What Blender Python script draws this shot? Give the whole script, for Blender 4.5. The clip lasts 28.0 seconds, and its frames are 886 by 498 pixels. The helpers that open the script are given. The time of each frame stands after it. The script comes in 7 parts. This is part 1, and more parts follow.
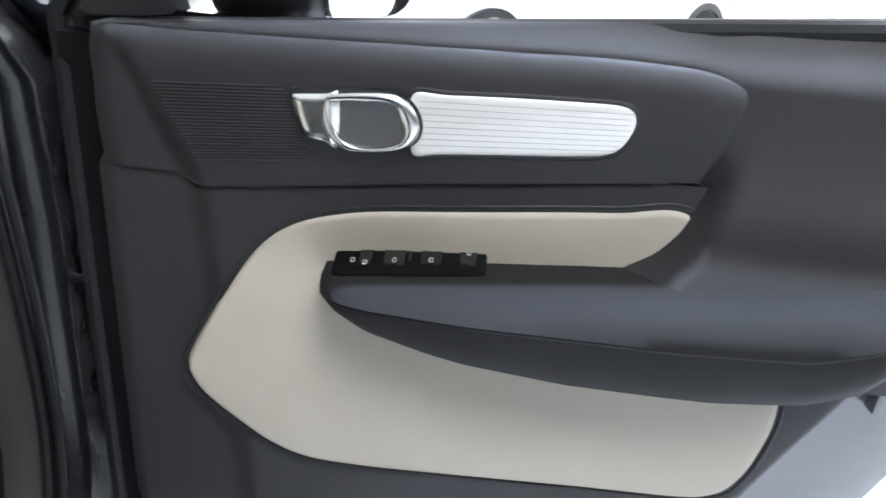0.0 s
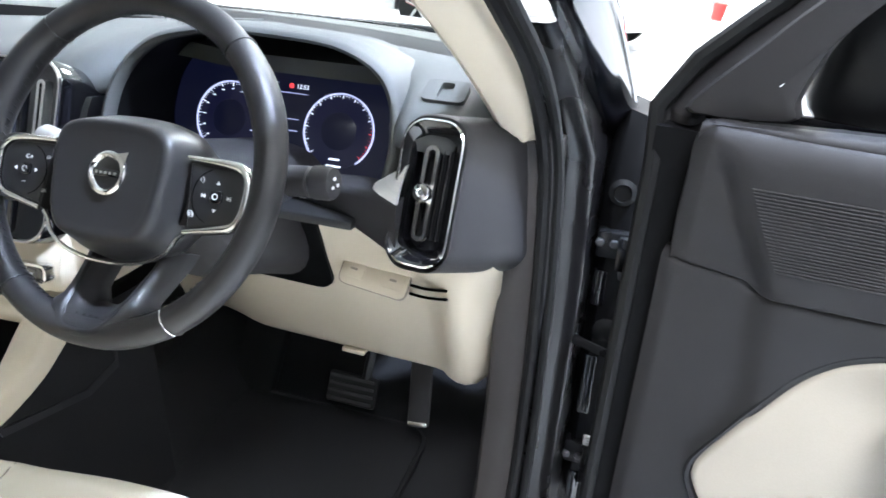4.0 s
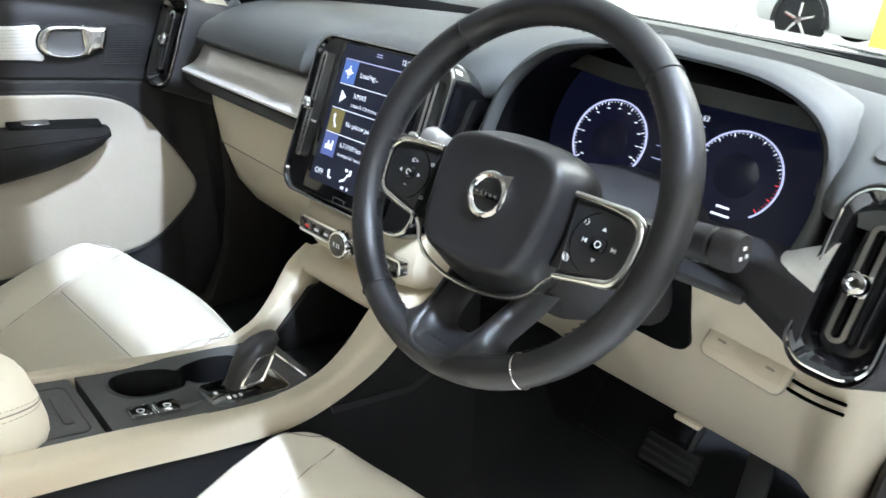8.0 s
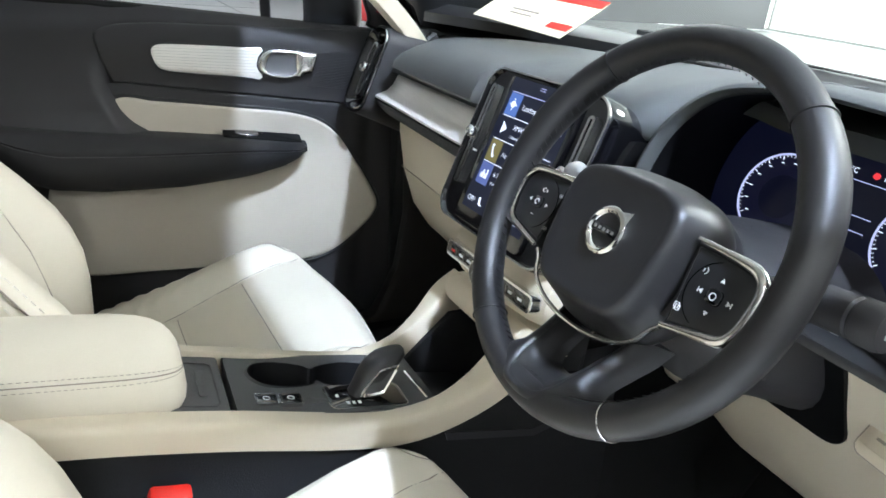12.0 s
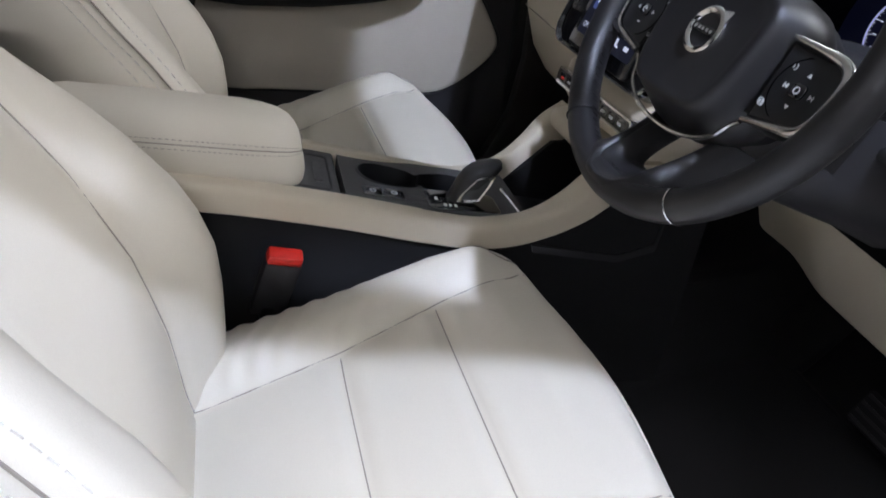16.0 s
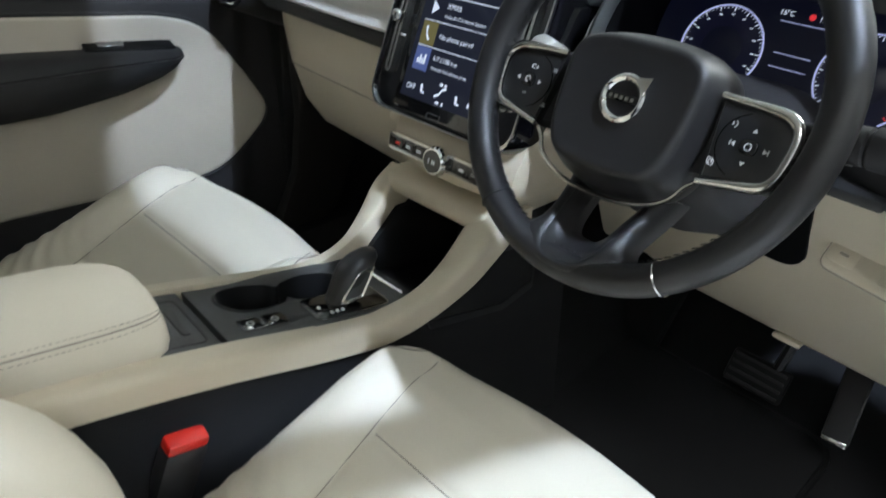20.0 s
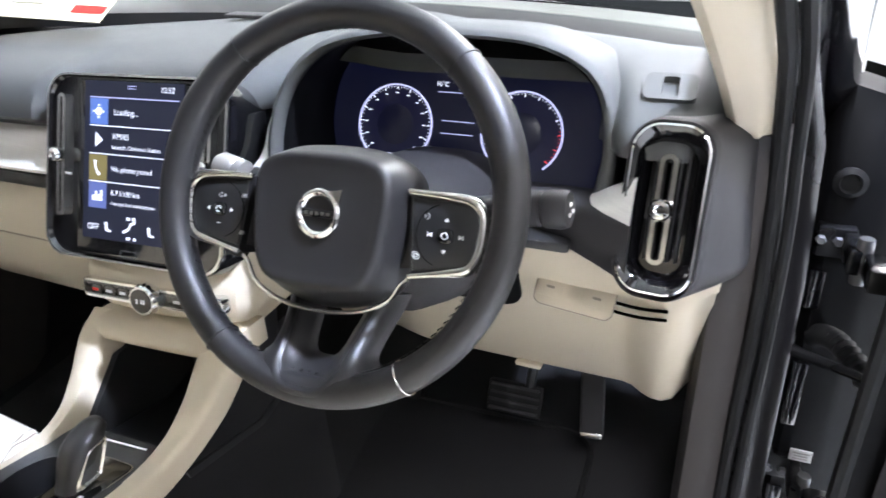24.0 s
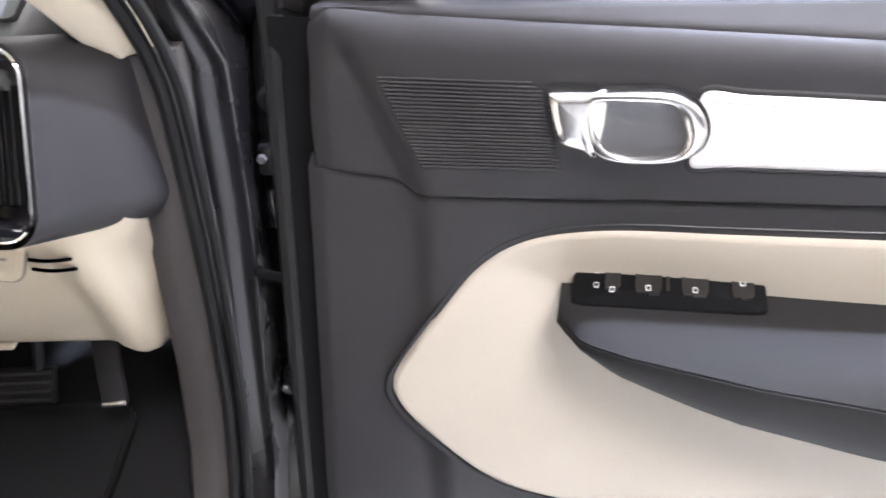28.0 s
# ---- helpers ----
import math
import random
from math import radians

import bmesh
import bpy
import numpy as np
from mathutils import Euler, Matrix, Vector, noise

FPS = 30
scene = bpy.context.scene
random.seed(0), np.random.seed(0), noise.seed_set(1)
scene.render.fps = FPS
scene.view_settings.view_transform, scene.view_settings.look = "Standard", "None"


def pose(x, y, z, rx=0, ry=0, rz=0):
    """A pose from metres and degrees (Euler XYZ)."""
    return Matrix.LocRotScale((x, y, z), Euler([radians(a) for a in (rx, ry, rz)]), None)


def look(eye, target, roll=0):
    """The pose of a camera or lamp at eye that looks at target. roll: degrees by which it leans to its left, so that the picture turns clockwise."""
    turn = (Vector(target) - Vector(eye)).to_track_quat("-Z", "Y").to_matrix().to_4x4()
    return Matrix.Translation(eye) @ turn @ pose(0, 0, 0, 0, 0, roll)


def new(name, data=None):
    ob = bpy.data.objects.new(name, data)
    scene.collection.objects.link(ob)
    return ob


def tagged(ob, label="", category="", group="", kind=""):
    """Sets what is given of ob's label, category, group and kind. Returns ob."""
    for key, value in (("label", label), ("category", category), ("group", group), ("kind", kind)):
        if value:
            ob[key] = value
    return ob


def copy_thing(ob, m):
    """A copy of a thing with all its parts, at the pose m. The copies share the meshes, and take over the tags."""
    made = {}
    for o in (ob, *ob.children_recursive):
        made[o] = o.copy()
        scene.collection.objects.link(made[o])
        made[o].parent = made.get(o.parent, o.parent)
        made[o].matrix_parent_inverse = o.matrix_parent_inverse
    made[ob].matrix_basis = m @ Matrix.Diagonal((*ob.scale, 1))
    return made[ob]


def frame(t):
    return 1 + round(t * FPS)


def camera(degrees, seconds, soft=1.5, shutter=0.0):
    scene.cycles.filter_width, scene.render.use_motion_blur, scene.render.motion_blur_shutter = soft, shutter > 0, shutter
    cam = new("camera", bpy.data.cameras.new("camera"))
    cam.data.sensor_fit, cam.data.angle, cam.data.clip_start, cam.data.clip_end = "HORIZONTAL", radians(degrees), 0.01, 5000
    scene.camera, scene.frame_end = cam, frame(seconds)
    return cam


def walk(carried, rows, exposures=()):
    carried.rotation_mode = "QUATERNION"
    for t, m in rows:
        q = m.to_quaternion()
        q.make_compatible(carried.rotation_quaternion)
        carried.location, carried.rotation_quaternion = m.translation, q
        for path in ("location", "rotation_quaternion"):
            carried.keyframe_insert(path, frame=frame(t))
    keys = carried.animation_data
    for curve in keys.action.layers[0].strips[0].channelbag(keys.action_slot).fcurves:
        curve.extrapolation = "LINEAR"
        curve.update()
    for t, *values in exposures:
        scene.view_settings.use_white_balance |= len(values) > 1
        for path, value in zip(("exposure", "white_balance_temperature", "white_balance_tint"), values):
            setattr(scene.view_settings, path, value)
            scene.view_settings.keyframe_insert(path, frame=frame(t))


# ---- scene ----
cam = camera(63.57, 28.0, soft=1.6, shutter=0.4)
# seconds, eye in metres (x right, y ahead, z up of the car), turn in degrees
ROWS = [
    (0, 1.0351, -0.6028, 1.1974, 65.41, -4.25, -14.60),
    (0.5, 1.0032, -0.5986, 1.1941, 65.65, -4.52, -10.98),
    (1, 0.9768, -0.5909, 1.1978, 65.49, -4.36, -7.94),
    (1.5, 0.9602, -0.5883, 1.2045, 65.71, -4.72, -3.08),
    (2, 0.9334, -0.5832, 1.2129, 65.79, -4.89, 2.51),
    (2.5, 0.9020, -0.5863, 1.2156, 66.13, -4.71, 6.74),
    (3, 0.8829, -0.5839, 1.2235, 66.83, -4.19, 10.08),
    (3.5, 0.8470, -0.5757, 1.2270, 66.92, -3.78, 13.26),
    (5.5, 0.8501, -0.4679, 1.2352, 65.94, -3.57, 32.82),
    (6, 0.8435, -0.4474, 1.2356, 65.89, -3.40, 37.52),
    (6.5, 0.8332, -0.4422, 1.2367, 66.21, -3.38, 40.86),
    (7, 0.8125, -0.4458, 1.2386, 66.33, -3.01, 43.21),
    (7.5, 0.7741, -0.4661, 1.2343, 65.78, -3.98, 43.57),
    (8, 0.7281, -0.4815, 1.2278, 64.82, -4.71, 44.41),
    (8.5, 0.6892, -0.4804, 1.2217, 64.73, -5.62, 45.34),
    (9, 0.6571, -0.4666, 1.2142, 64.47, -6.32, 47.10),
    (9.5, 0.6495, -0.4554, 1.2138, 64.70, -6.32, 49.25),
    (10, 0.6738, -0.4463, 1.2113, 65.66, -6.54, 52.81),
    (10.5, 0.7121, -0.4355, 1.2133, 66.26, -6.11, 55.63),
    (11, 0.7389, -0.4272, 1.2106, 66.70, -5.89, 58.08),
    (11.5, 0.7587, -0.4237, 1.2065, 66.80, -6.07, 60.26),
    (12, 0.7738, -0.4156, 1.2097, 67.08, -5.71, 62.05),
    (12.5, 0.7937, -0.4202, 1.2105, 68.12, -6.58, 65.89),
    (14.5, 0.8650, -0.4195, 1.2089, 65.77, -6.38, 75.09),
    (15, 0.8812, -0.4184, 1.1886, 62.44, -6.70, 74.66),
    (15.5, 0.8736, -0.4252, 1.1750, 58.91, -7.14, 73.66),
    (16, 0.8724, -0.4265, 1.1606, 56.09, -7.11, 73.25),
    (16.5, 0.8763, -0.4236, 1.1464, 52.78, -7.19, 72.88),
    (17, 0.8810, -0.4184, 1.1379, 50.33, -7.05, 72.04),
    (17.5, 0.8822, -0.4107, 1.1395, 49.68, -7.28, 70.80),
    (18, 0.8535, -0.4302, 1.1516, 51.54, -7.13, 67.61),
    (18.5, 0.8228, -0.4780, 1.1591, 53.19, -6.81, 63.61),
    (19, 0.7726, -0.5120, 1.1680, 54.63, -4.76, 58.15),
    (19.5, 0.7114, -0.5454, 1.1764, 56.16, -4.96, 52.19),
    (20, 0.6689, -0.5450, 1.1964, 59.36, -3.44, 46.63),
    (20.5, 0.6460, -0.5520, 1.2091, 62.84, -3.34, 42.09),
    (22.5, 0.5952, -0.5483, 1.2484, 64.76, -0.57, 30.01),
    (23, 0.6088, -0.5366, 1.2472, 65.20, 0.21, 26.49),
    (23.5, 0.6281, -0.5199, 1.2464, 64.41, 0.46, 24.01),
    (24, 0.6570, -0.5023, 1.2481, 63.70, 1.24, 20.91),
    (24.5, 0.6862, -0.4880, 1.2469, 63.62, 1.01, 16.94),
    (25, 0.7186, -0.4794, 1.2482, 63.86, 0.87, 13.82),
    (25.5, 0.7422, -0.4733, 1.2387, 63.53, 1.24, 10.42),
    (26, 0.7706, -0.4705, 1.2324, 62.59, 1.65, 6.47),
    (26.5, 0.8013, -0.4609, 1.2223, 61.51, 0.57, 3.17),
    (27, 0.8405, -0.4517, 1.2160, 61.17, 0.02, 0.50),
    (27.5, 0.8890, -0.4451, 1.2095, 60.57, -0.69, -2.34),
    (28, 0.9350, -0.4385, 1.2063, 60.25, -1.55, -6.00),
]
EXPOSURES = [(0.0, -0.03, 5900, 10), (3.0, 0.56, 5850, 10), (6.0, 0.75, 5950, 7), (8.0, 0.4, 6150, 6), (10.0, 0.3, 6050, 6), (12.0, 0.22, 6000, 7), (14.5, -0.35, 5950, 10), (16.0, -0.90, 5950, 17), (17.0, -1.35, 5950, 21), (18.5, -1.35, 6100, 16), (20.0, -0.5, 6050, 5), (22.5, 0.35, 6050, 6), (24.0, 0.65, 6150, 14), (25.0, 1.15, 6200, 18), (28.0, 0.75, 6350, 18)]
walk(cam, [(t, pose(x, y, z, a, b, c)) for t, x, y, z, a, b, c in ROWS], EXPOSURES)

# ---- world and lights ----
world = bpy.data.worlds.new("world")
scene.world = world
world.use_nodes = True
bg = world.node_tree.nodes["Background"]
bg.inputs[0].default_value = (0.95, 0.98, 1.0, 1)
bg.inputs[1].default_value = 0.3


def area_lamp(name, place, target, size, watts, colour=(1, 1, 1)):
    data = bpy.data.lights.new(name, "AREA")
    data.shape, data.size, data.size_y = "RECTANGLE", size[0], size[1]
    data.energy, data.color = watts, colour
    ob = new(name, data)
    ob.matrix_world = look(place, target)
    return ob


# spot over the open door, unseen fill added east, rows of showroom lamps
area_lamp("ceiling_lamp", (2.35, 0.26, 4.4), (0.3, -0.15, 0.6), (0.16, 0.16), 350, (0.74, 0.83, 1.0))
area_lamp("east_fill", (12.6, 0.8, 2.7), (0.0, 0.0, 0.8), (3.0, 2.0), 40, (0.86, 0.93, 1.0))
for lx, watts in ((-6.0, 75), (1.0, 210), (7.0, 190)):
    for ly, share in ((-2.5, 1.1), (4.5, 2.2), (11.0, 1.0)):
        area_lamp("ceiling_lamp", (lx + 0.5, ly, 4.5), (lx + 0.5, ly, 0), (1.6, 1.6), watts * share, (1.0, 0.975, 0.94))

# ---- building tools ----
def part(name, bm, material, parent=None, label="", sharp=40, smooth=True):
    me = bpy.data.meshes.new(name)
    bmesh.ops.recalc_face_normals(bm, faces=bm.faces[:])
    bm.to_mesh(me)
    bm.free()
    me.materials.append(material)
    if smooth:
        me.polygons.foreach_set("use_smooth", [True] * len(me.polygons))
        me.set_sharp_from_angle(angle=radians(sharp))
    ob = new(name, me)
    ob.parent = parent
    if label:
        ob["label"] = label
    return ob


def thing(name, label, category, group="", kind=""):
    return tagged(new(name), label, category, group, kind)


def settle(ob, shift, turn=(0, 0, 0), centre=(0, 0, 0), size=1.0):
    """Moves, turns (degrees) and sizes a finished thing or part about a centre."""
    c = Vector(centre)
    r = Matrix.Rotation(radians(turn[2]), 4, "Z") @ Matrix.Rotation(radians(turn[1]), 4, "Y") @ Matrix.Rotation(radians(turn[0]), 4, "X")
    ob.matrix_world = Matrix.Translation(c + Vector(shift)) @ r @ Matrix.Scale(size, 4) @ Matrix.Translation(-c)
    return ob


def curve_pts(pts, n=6, closed=False):
    """Catmull-Rom through 2D or 3D points, n steps a span."""
    p = [Vector(q) for q in pts]
    out, m = [], len(p)
    for i in range(m if closed else m - 1):
        if closed:
            a, b, c, d = p[i - 1], p[i], p[(i + 1) % m], p[(i + 2) % m]
        else:
            a, b, c, d = p[max(i - 1, 0)], p[i], p[i + 1], p[min(i + 2, m - 1)]
        for k in range(n):
            t = k / n
            out.append(0.5 * ((2 * b) + (c - a) * t + (2 * a - 5 * b + 4 * c - d) * t * t + (3 * b - a - 3 * c + d) * t**3))
    if not closed:
        out.append(p[-1].copy())
    return out


def loft(bm, rings, closed=True, caps=True):
    """Joins rings of 3D points, each with the same count."""
    vs = [[bm.verts.new(v) for v in ring] for ring in rings]
    n = len(vs[0])
    for a, b in zip(vs, vs[1:]):
        for i in range(n if closed else n - 1):
            j = (i + 1) % n
            bm.faces.new((a[i], a[j], b[j], b[i]))
    if caps and closed:
        bm.faces.new(vs[0][::-1])
        bm.faces.new(vs[-1])
    return vs


def tube(bm, path, r, sides=8, closed=False, flat=1.0):
    """A round bar along points; r is one radius or one for each point."""
    p = [Vector(q) for q in path]
    m = len(p)
    rings, ref = [], None
    for i in range(m):
        d = (p[(i + 1) % m] - p[i - 1]) if closed else (p[min(i + 1, m - 1)] - p[max(i - 1, 0)])
        d.normalize()
        if ref is None:
            ref = d.orthogonal().normalized()
        ref = (ref - d * ref.dot(d)).normalized()
        side = d.cross(ref)
        rad = r[i] if isinstance(r, (list, tuple)) else r
        rings.append([p[i] + rad * (math.cos(a) * ref + flat * math.sin(a) * side) for a in (2 * math.pi * k / sides for k in range(sides))])
    if closed:
        rings.append(rings[0])
        vs = [[bm.verts.new(v) for v in ring] for ring in rings[:-1]]
        for i in range(m):
            a, b = vs[i], vs[(i + 1) % m]
            for k in range(sides):
                bm.faces.new((a[k], a[(k + 1) % sides], b[(k + 1) % sides], b[k]))
    else:
        loft(bm, rings)


def box(bm, centre, size, bevel=0.0, m=None, segs=2):
    made = bmesh.ops.create_cube(bm, size=1.0)["verts"]
    for v in made:
        v.co = Vector((v.co.x * size[0], v.co.y * size[1], v.co.z * size[2]))
    if bevel:
        edges = list({e for v in made for e in v.link_edges})
        r = bmesh.ops.bevel(bm, geom=edges, offset=bevel, segments=segs, profile=0.5, affect="EDGES")
        made = list({v for f in r["faces"] for v in f.verts} | {v for v in made if v.is_valid})
    mm = (m or Matrix()) @ Matrix.Translation(centre)
    for v in made:
        v.co = mm @ v.co


def rounded(w, h, r, n=6, cx=0.0, cy=0.0):
    """Outline of a rounded rectangle."""
    out = []
    for sx, sy, a0 in ((1, 1, 0), (-1, 1, 90), (-1, -1, 180), (1, -1, 270)):
        for k in range(n + 1):
            a = radians(a0 + 90 * k / n)
            out.append((cx + sx * (w / 2 - r) + r * math.cos(a), cy + sy * (h / 2 - r) + r * math.sin(a)))
    return out


def plate(bm, outline, z0, z1, m=None, bevel=0.0):
    """Outline in a plane, given depth from z0 to z1, its front edge (z1) rounded by bevel."""
    m = m or Matrix()
    c = sum((Vector((x, y)) for x, y in outline), Vector((0, 0))) / len(outline)

    def ring(z, inset):
        out = []
        for x, y in outline:
            v = Vector((x, y)) - c
            k = max(0.0, 1 - inset / max(v.length, 1e-6))
            out.append(m @ Vector((c.x + v.x * k, c.y + v.y * k, z)))
        return out

    rings = [ring(z0, 0)]
    if bevel:
        s = 1 if z1 > z0 else -1
        rings += [ring(z1 - s * bevel * (1 - math.sin(a)), bevel * (1 - math.cos(a))) for a in (0, radians(30), radians(60), radians(90))]
    else:
        rings.append(ring(z1, 0))
    loft(bm, rings)


def frame_plate(bm, outer, inner, z0, z1, m=None):
    """A flat ring between two outlines of equal count, with depth."""
    m = m or Matrix()
    rows = [[m @ Vector((x, y, z)) for x, y in o] for o, z in ((outer, z0), (outer, z1), (inner, z1), (inner, z0), (outer, z0))]
    loft(bm, rows, caps=False)
    bmesh.ops.remove_doubles(bm, verts=bm.verts[:], dist=1e-6)


def sheet(bm, rows, thick=None):
    """A grid of points; thick: a vector by which a back face is set off."""
    vs = [[bm.verts.new(v) for v in row] for row in rows]
    for a, b in zip(vs, vs[1:]):
        for i in range(len(a) - 1):
            bm.faces.new((a[i], a[i + 1], b[i + 1], b[i]))
    if thick is not None:
        t = Vector(thick)
        ws = [[bm.verts.new(Vector(v) + t) for v in row] for row in rows]
        for a, b in zip(ws, ws[1:]):
            for i in range(len(a) - 1):
                bm.faces.new((a[i], b[i], b[i + 1], a[i + 1]))
        n, k = len(vs), len(vs[0])
        rim = [(i, 0) for i in range(n)] + [(n - 1, j) for j in range(1, k)] + [(i, k - 1) for i in range(n - 2, -1, -1)] + [(0, j) for j in range(k - 2, 0, -1)]
        for (a, b), (c, d) in zip(rim, rim[1:] + rim[:1]):
            bm.faces.new((vs[a][b], ws[a][b], ws[c][d], vs[c][d]))
    return vs


def lathe(bm, profile, m, sides=24):
    """Profile of (radius, height) turned round the z axis of m."""
    rings = [[m @ Vector((r * math.cos(a), r * math.sin(a), z)) for a in (2 * math.pi * k / sides for k in range(sides))] for r, z in profile]
    loft(bm, rings)


def ss(a, b, x):
    t = min(1.0, max(0.0, (x - a) / (b - a)))
    return t * t * (3 - 2 * t)


def mix(a, b, t):
    return a + (b - a) * t


# ---- materials ----
def material(name, colour, rough=0.5, metal=0.0, bump=0.0, scale=400.0, vary=0.06, stain=12.0, coat=0.0, spec=0.5, stretch=(1, 1, 1), fibre=False):
    """Colour with grain and blotches at two sizes, and fine relief."""
    m = bpy.data.materials.new(name)
    m.use_nodes = True
    nt = m.node_tree
    bsdf = nt.nodes["Principled BSDF"]
    bsdf.inputs["Roughness"].default_value = rough
    bsdf.inputs["Metallic"].default_value = metal
    bsdf.inputs["Coat Weight"].default_value = coat
    bsdf.inputs["Coat Roughness"].default_value = 0.05
    bsdf.inputs["Specular IOR Level"].default_value = spec
    co = nt.nodes.new("ShaderNodeTexCoord")
    mp = nt.nodes.new("ShaderNodeMapping")
    mp.inputs["Scale"].default_value = stretch
    nt.links.new(co.outputs["Object"], mp.inputs[0])
    n1 = nt.nodes.new("ShaderNodeTexNoise")
    n1.inputs["Scale"].default_value = stain
    n1.inputs["Detail"].default_value = 4
    n2 = nt.nodes.new("ShaderNodeTexNoise")
    n2.inputs["Scale"].default_value = scale
    n2.inputs["Detail"].default_value = 3
    for n in (n1, n2):
        nt.links.new(mp.outputs[0], n.inputs["Vector"])
    add = nt.nodes.new("ShaderNodeMath")
    add.operation = "ADD"
    nt.links.new(n1.outputs[0], add.inputs[0])
    nt.links.new(n2.outputs[0], add.inputs[1])
    ramp = nt.nodes.new("ShaderNodeMapRange")
    ramp.inputs["From Min"].default_value, ramp.inputs["From Max"].default_value = 0.6, 1.4
    ramp.inputs["To Min"].default_value, ramp.inputs["To Max"].default_value = 1 - vary, 1 + vary
    nt.links.new(add.outputs[0], ramp.inputs[0])
    mul = nt.nodes.new("ShaderNodeVectorMath")
    mul.operation = "SCALE"
    mul.inputs[0].default_value = colour
    nt.links.new(ramp.outputs[0], mul.inputs["Scale"])
    nt.links.new(mul.outputs[0], bsdf.inputs["Base Color"])
    rr = nt.nodes.new("ShaderNodeMapRange")
    rr.inputs["To Min"].default_value, rr.inputs["To Max"].default_value = max(rough - 0.06, 0.02), min(rough + 0.06, 1)
    nt.links.new(n1.outputs[0], rr.inputs[0])
    nt.links.new(rr.outputs[0], bsdf.inputs["Roughness"])
    if bump:
        b = nt.nodes.new("ShaderNodeBump")
        b.inputs["Strength"].default_value = bump
        b.inputs["Distance"].default_value = 0.0006
        if fibre:
            nt.links.new(n2.outputs[0], b.inputs["Height"])
        else:
            v = nt.nodes.new("ShaderNodeTexVoronoi")
            v.inputs["Scale"].default_value = scale * 2.0
            nt.links.new(mp.outputs[0], v.inputs["Vector"])
            nt.links.new(v.outputs["Distance"], b.inputs["Height"])
        nt.links.new(b.outputs[0], bsdf.inputs["Normal"])
    return m


def glowing(name, colour, strength):
    m = bpy.data.materials.new(name)
    m.use_nodes = True
    bsdf = m.node_tree.nodes["Principled BSDF"]
    bsdf.inputs["Base Color"].default_value = (0.01, 0.01, 0.01, 1)
    bsdf.inputs["Roughness"].default_value = 0.35
    bsdf.inputs["Emission Color"].default_value = (*colour, 1)
    bsdf.inputs["Emission Strength"].default_value = strength
    return m


CREAM = material("cream_leather", (0.66, 0.61, 0.505), 0.48, bump=0.25, scale=500, vary=0.03, stain=9)
CREAM_PLASTIC = material("cream_soft_plastic", (0.60, 0.53, 0.405), 0.55, bump=0.3, scale=700, vary=0.03)
CREAM_CLOTH = material("cream_door_trim", (0.44, 0.40, 0.33), 0.7, bump=0.2, scale=600, vary=0.05, stain=7)
CREAM_SEAM = material("cream_seam", (0.30, 0.265, 0.22), 0.8)
THREAD = material("pale_thread", (0.78, 0.75, 0.68), 0.6)
DARK = material("charcoal_soft_plastic", (0.022, 0.0208, 0.0224), 0.55, bump=0.25, scale=900, vary=0.08, spec=0.4)
DARK_TOP = material("grey_dash_plastic", (0.070, 0.073, 0.072), 0.58, bump=0.35, scale=650, vary=0.06)
DARK_LEATHER = material("black_leather", (0.017, 0.0162, 0.017), 0.40, bump=0.12, scale=800, spec=0.5, vary=0.08)
ARM_LEATHER = material("black_armrest_leather", (0.014, 0.0135, 0.014), 0.72, bump=0.2, scale=800, vary=0.08, spec=0.25)
GREY_TRIM = material("brown_grey_trim", (0.026, 0.022, 0.0205), 0.65, bump=0.3, scale=700)
BLACK = material("black_plastic", (0.012, 0.012, 0.013), 0.4, vary=0.1)
RUBBER = material("black_rubber", (0.008, 0.008, 0.0085), 0.6, vary=0.15, spec=0.25)
GLOSS = material("gloss_black", (0.004, 0.004, 0.005), 0.08, coat=1.0, vary=0.0)
PAINT = material("black_car_paint", (0.006, 0.006, 0.008), 0.08, vary=0.0, coat=1.0, spec=0.5)
FRAME_PAINT = material("satin_black_frame_paint", (0.006, 0.0055, 0.006), 0.28, vary=0.0, coat=0.25, spec=0.4)
CARPET = material("black_carpet", (0.0055, 0.0055, 0.0065), 0.95, bump=0.8, scale=500, vary=0.25, fibre=True)
CHROME = material("chrome", (0.80, 0.80, 0.80), 0.08, metal=1.0, vary=0.0)
SATIN = material("satin_metal", (0.76, 0.75, 0.73), 0.20, metal=1.0, vary=0.03)
BRUSHED = material("brushed_aluminium", (0.84, 0.82, 0.78), 0.38, metal=0.4, vary=0.06, scale=60, stretch=(0.3, 1, 14))
RED = material("red_button", (0.60, 0.02, 0.012), 0.35)
WHITE_MARK = material("white_print", (0.75, 0.75, 0.75), 0.5)
HEADLINER = material("pale_headliner", (0.55, 0.53, 0.48), 0.9, bump=0.3, fibre=True)
# near-black without gloss: the shade inside holes and gaps, put into the colour
GAP_SHADE = material("painted_gap_shade", (0.003, 0.003, 0.003), 1.0, vary=0.0, spec=0.0)
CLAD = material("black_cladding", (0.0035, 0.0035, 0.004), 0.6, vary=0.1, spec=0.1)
GROOVE = material("grey_groove", (0.42, 0.41, 0.40), 0.35, metal=0.7)
GREY_PANEL = material("grey_console_plastic", (0.060, 0.060, 0.060), 0.5, bump=0.3, scale=800, vary=0.06)

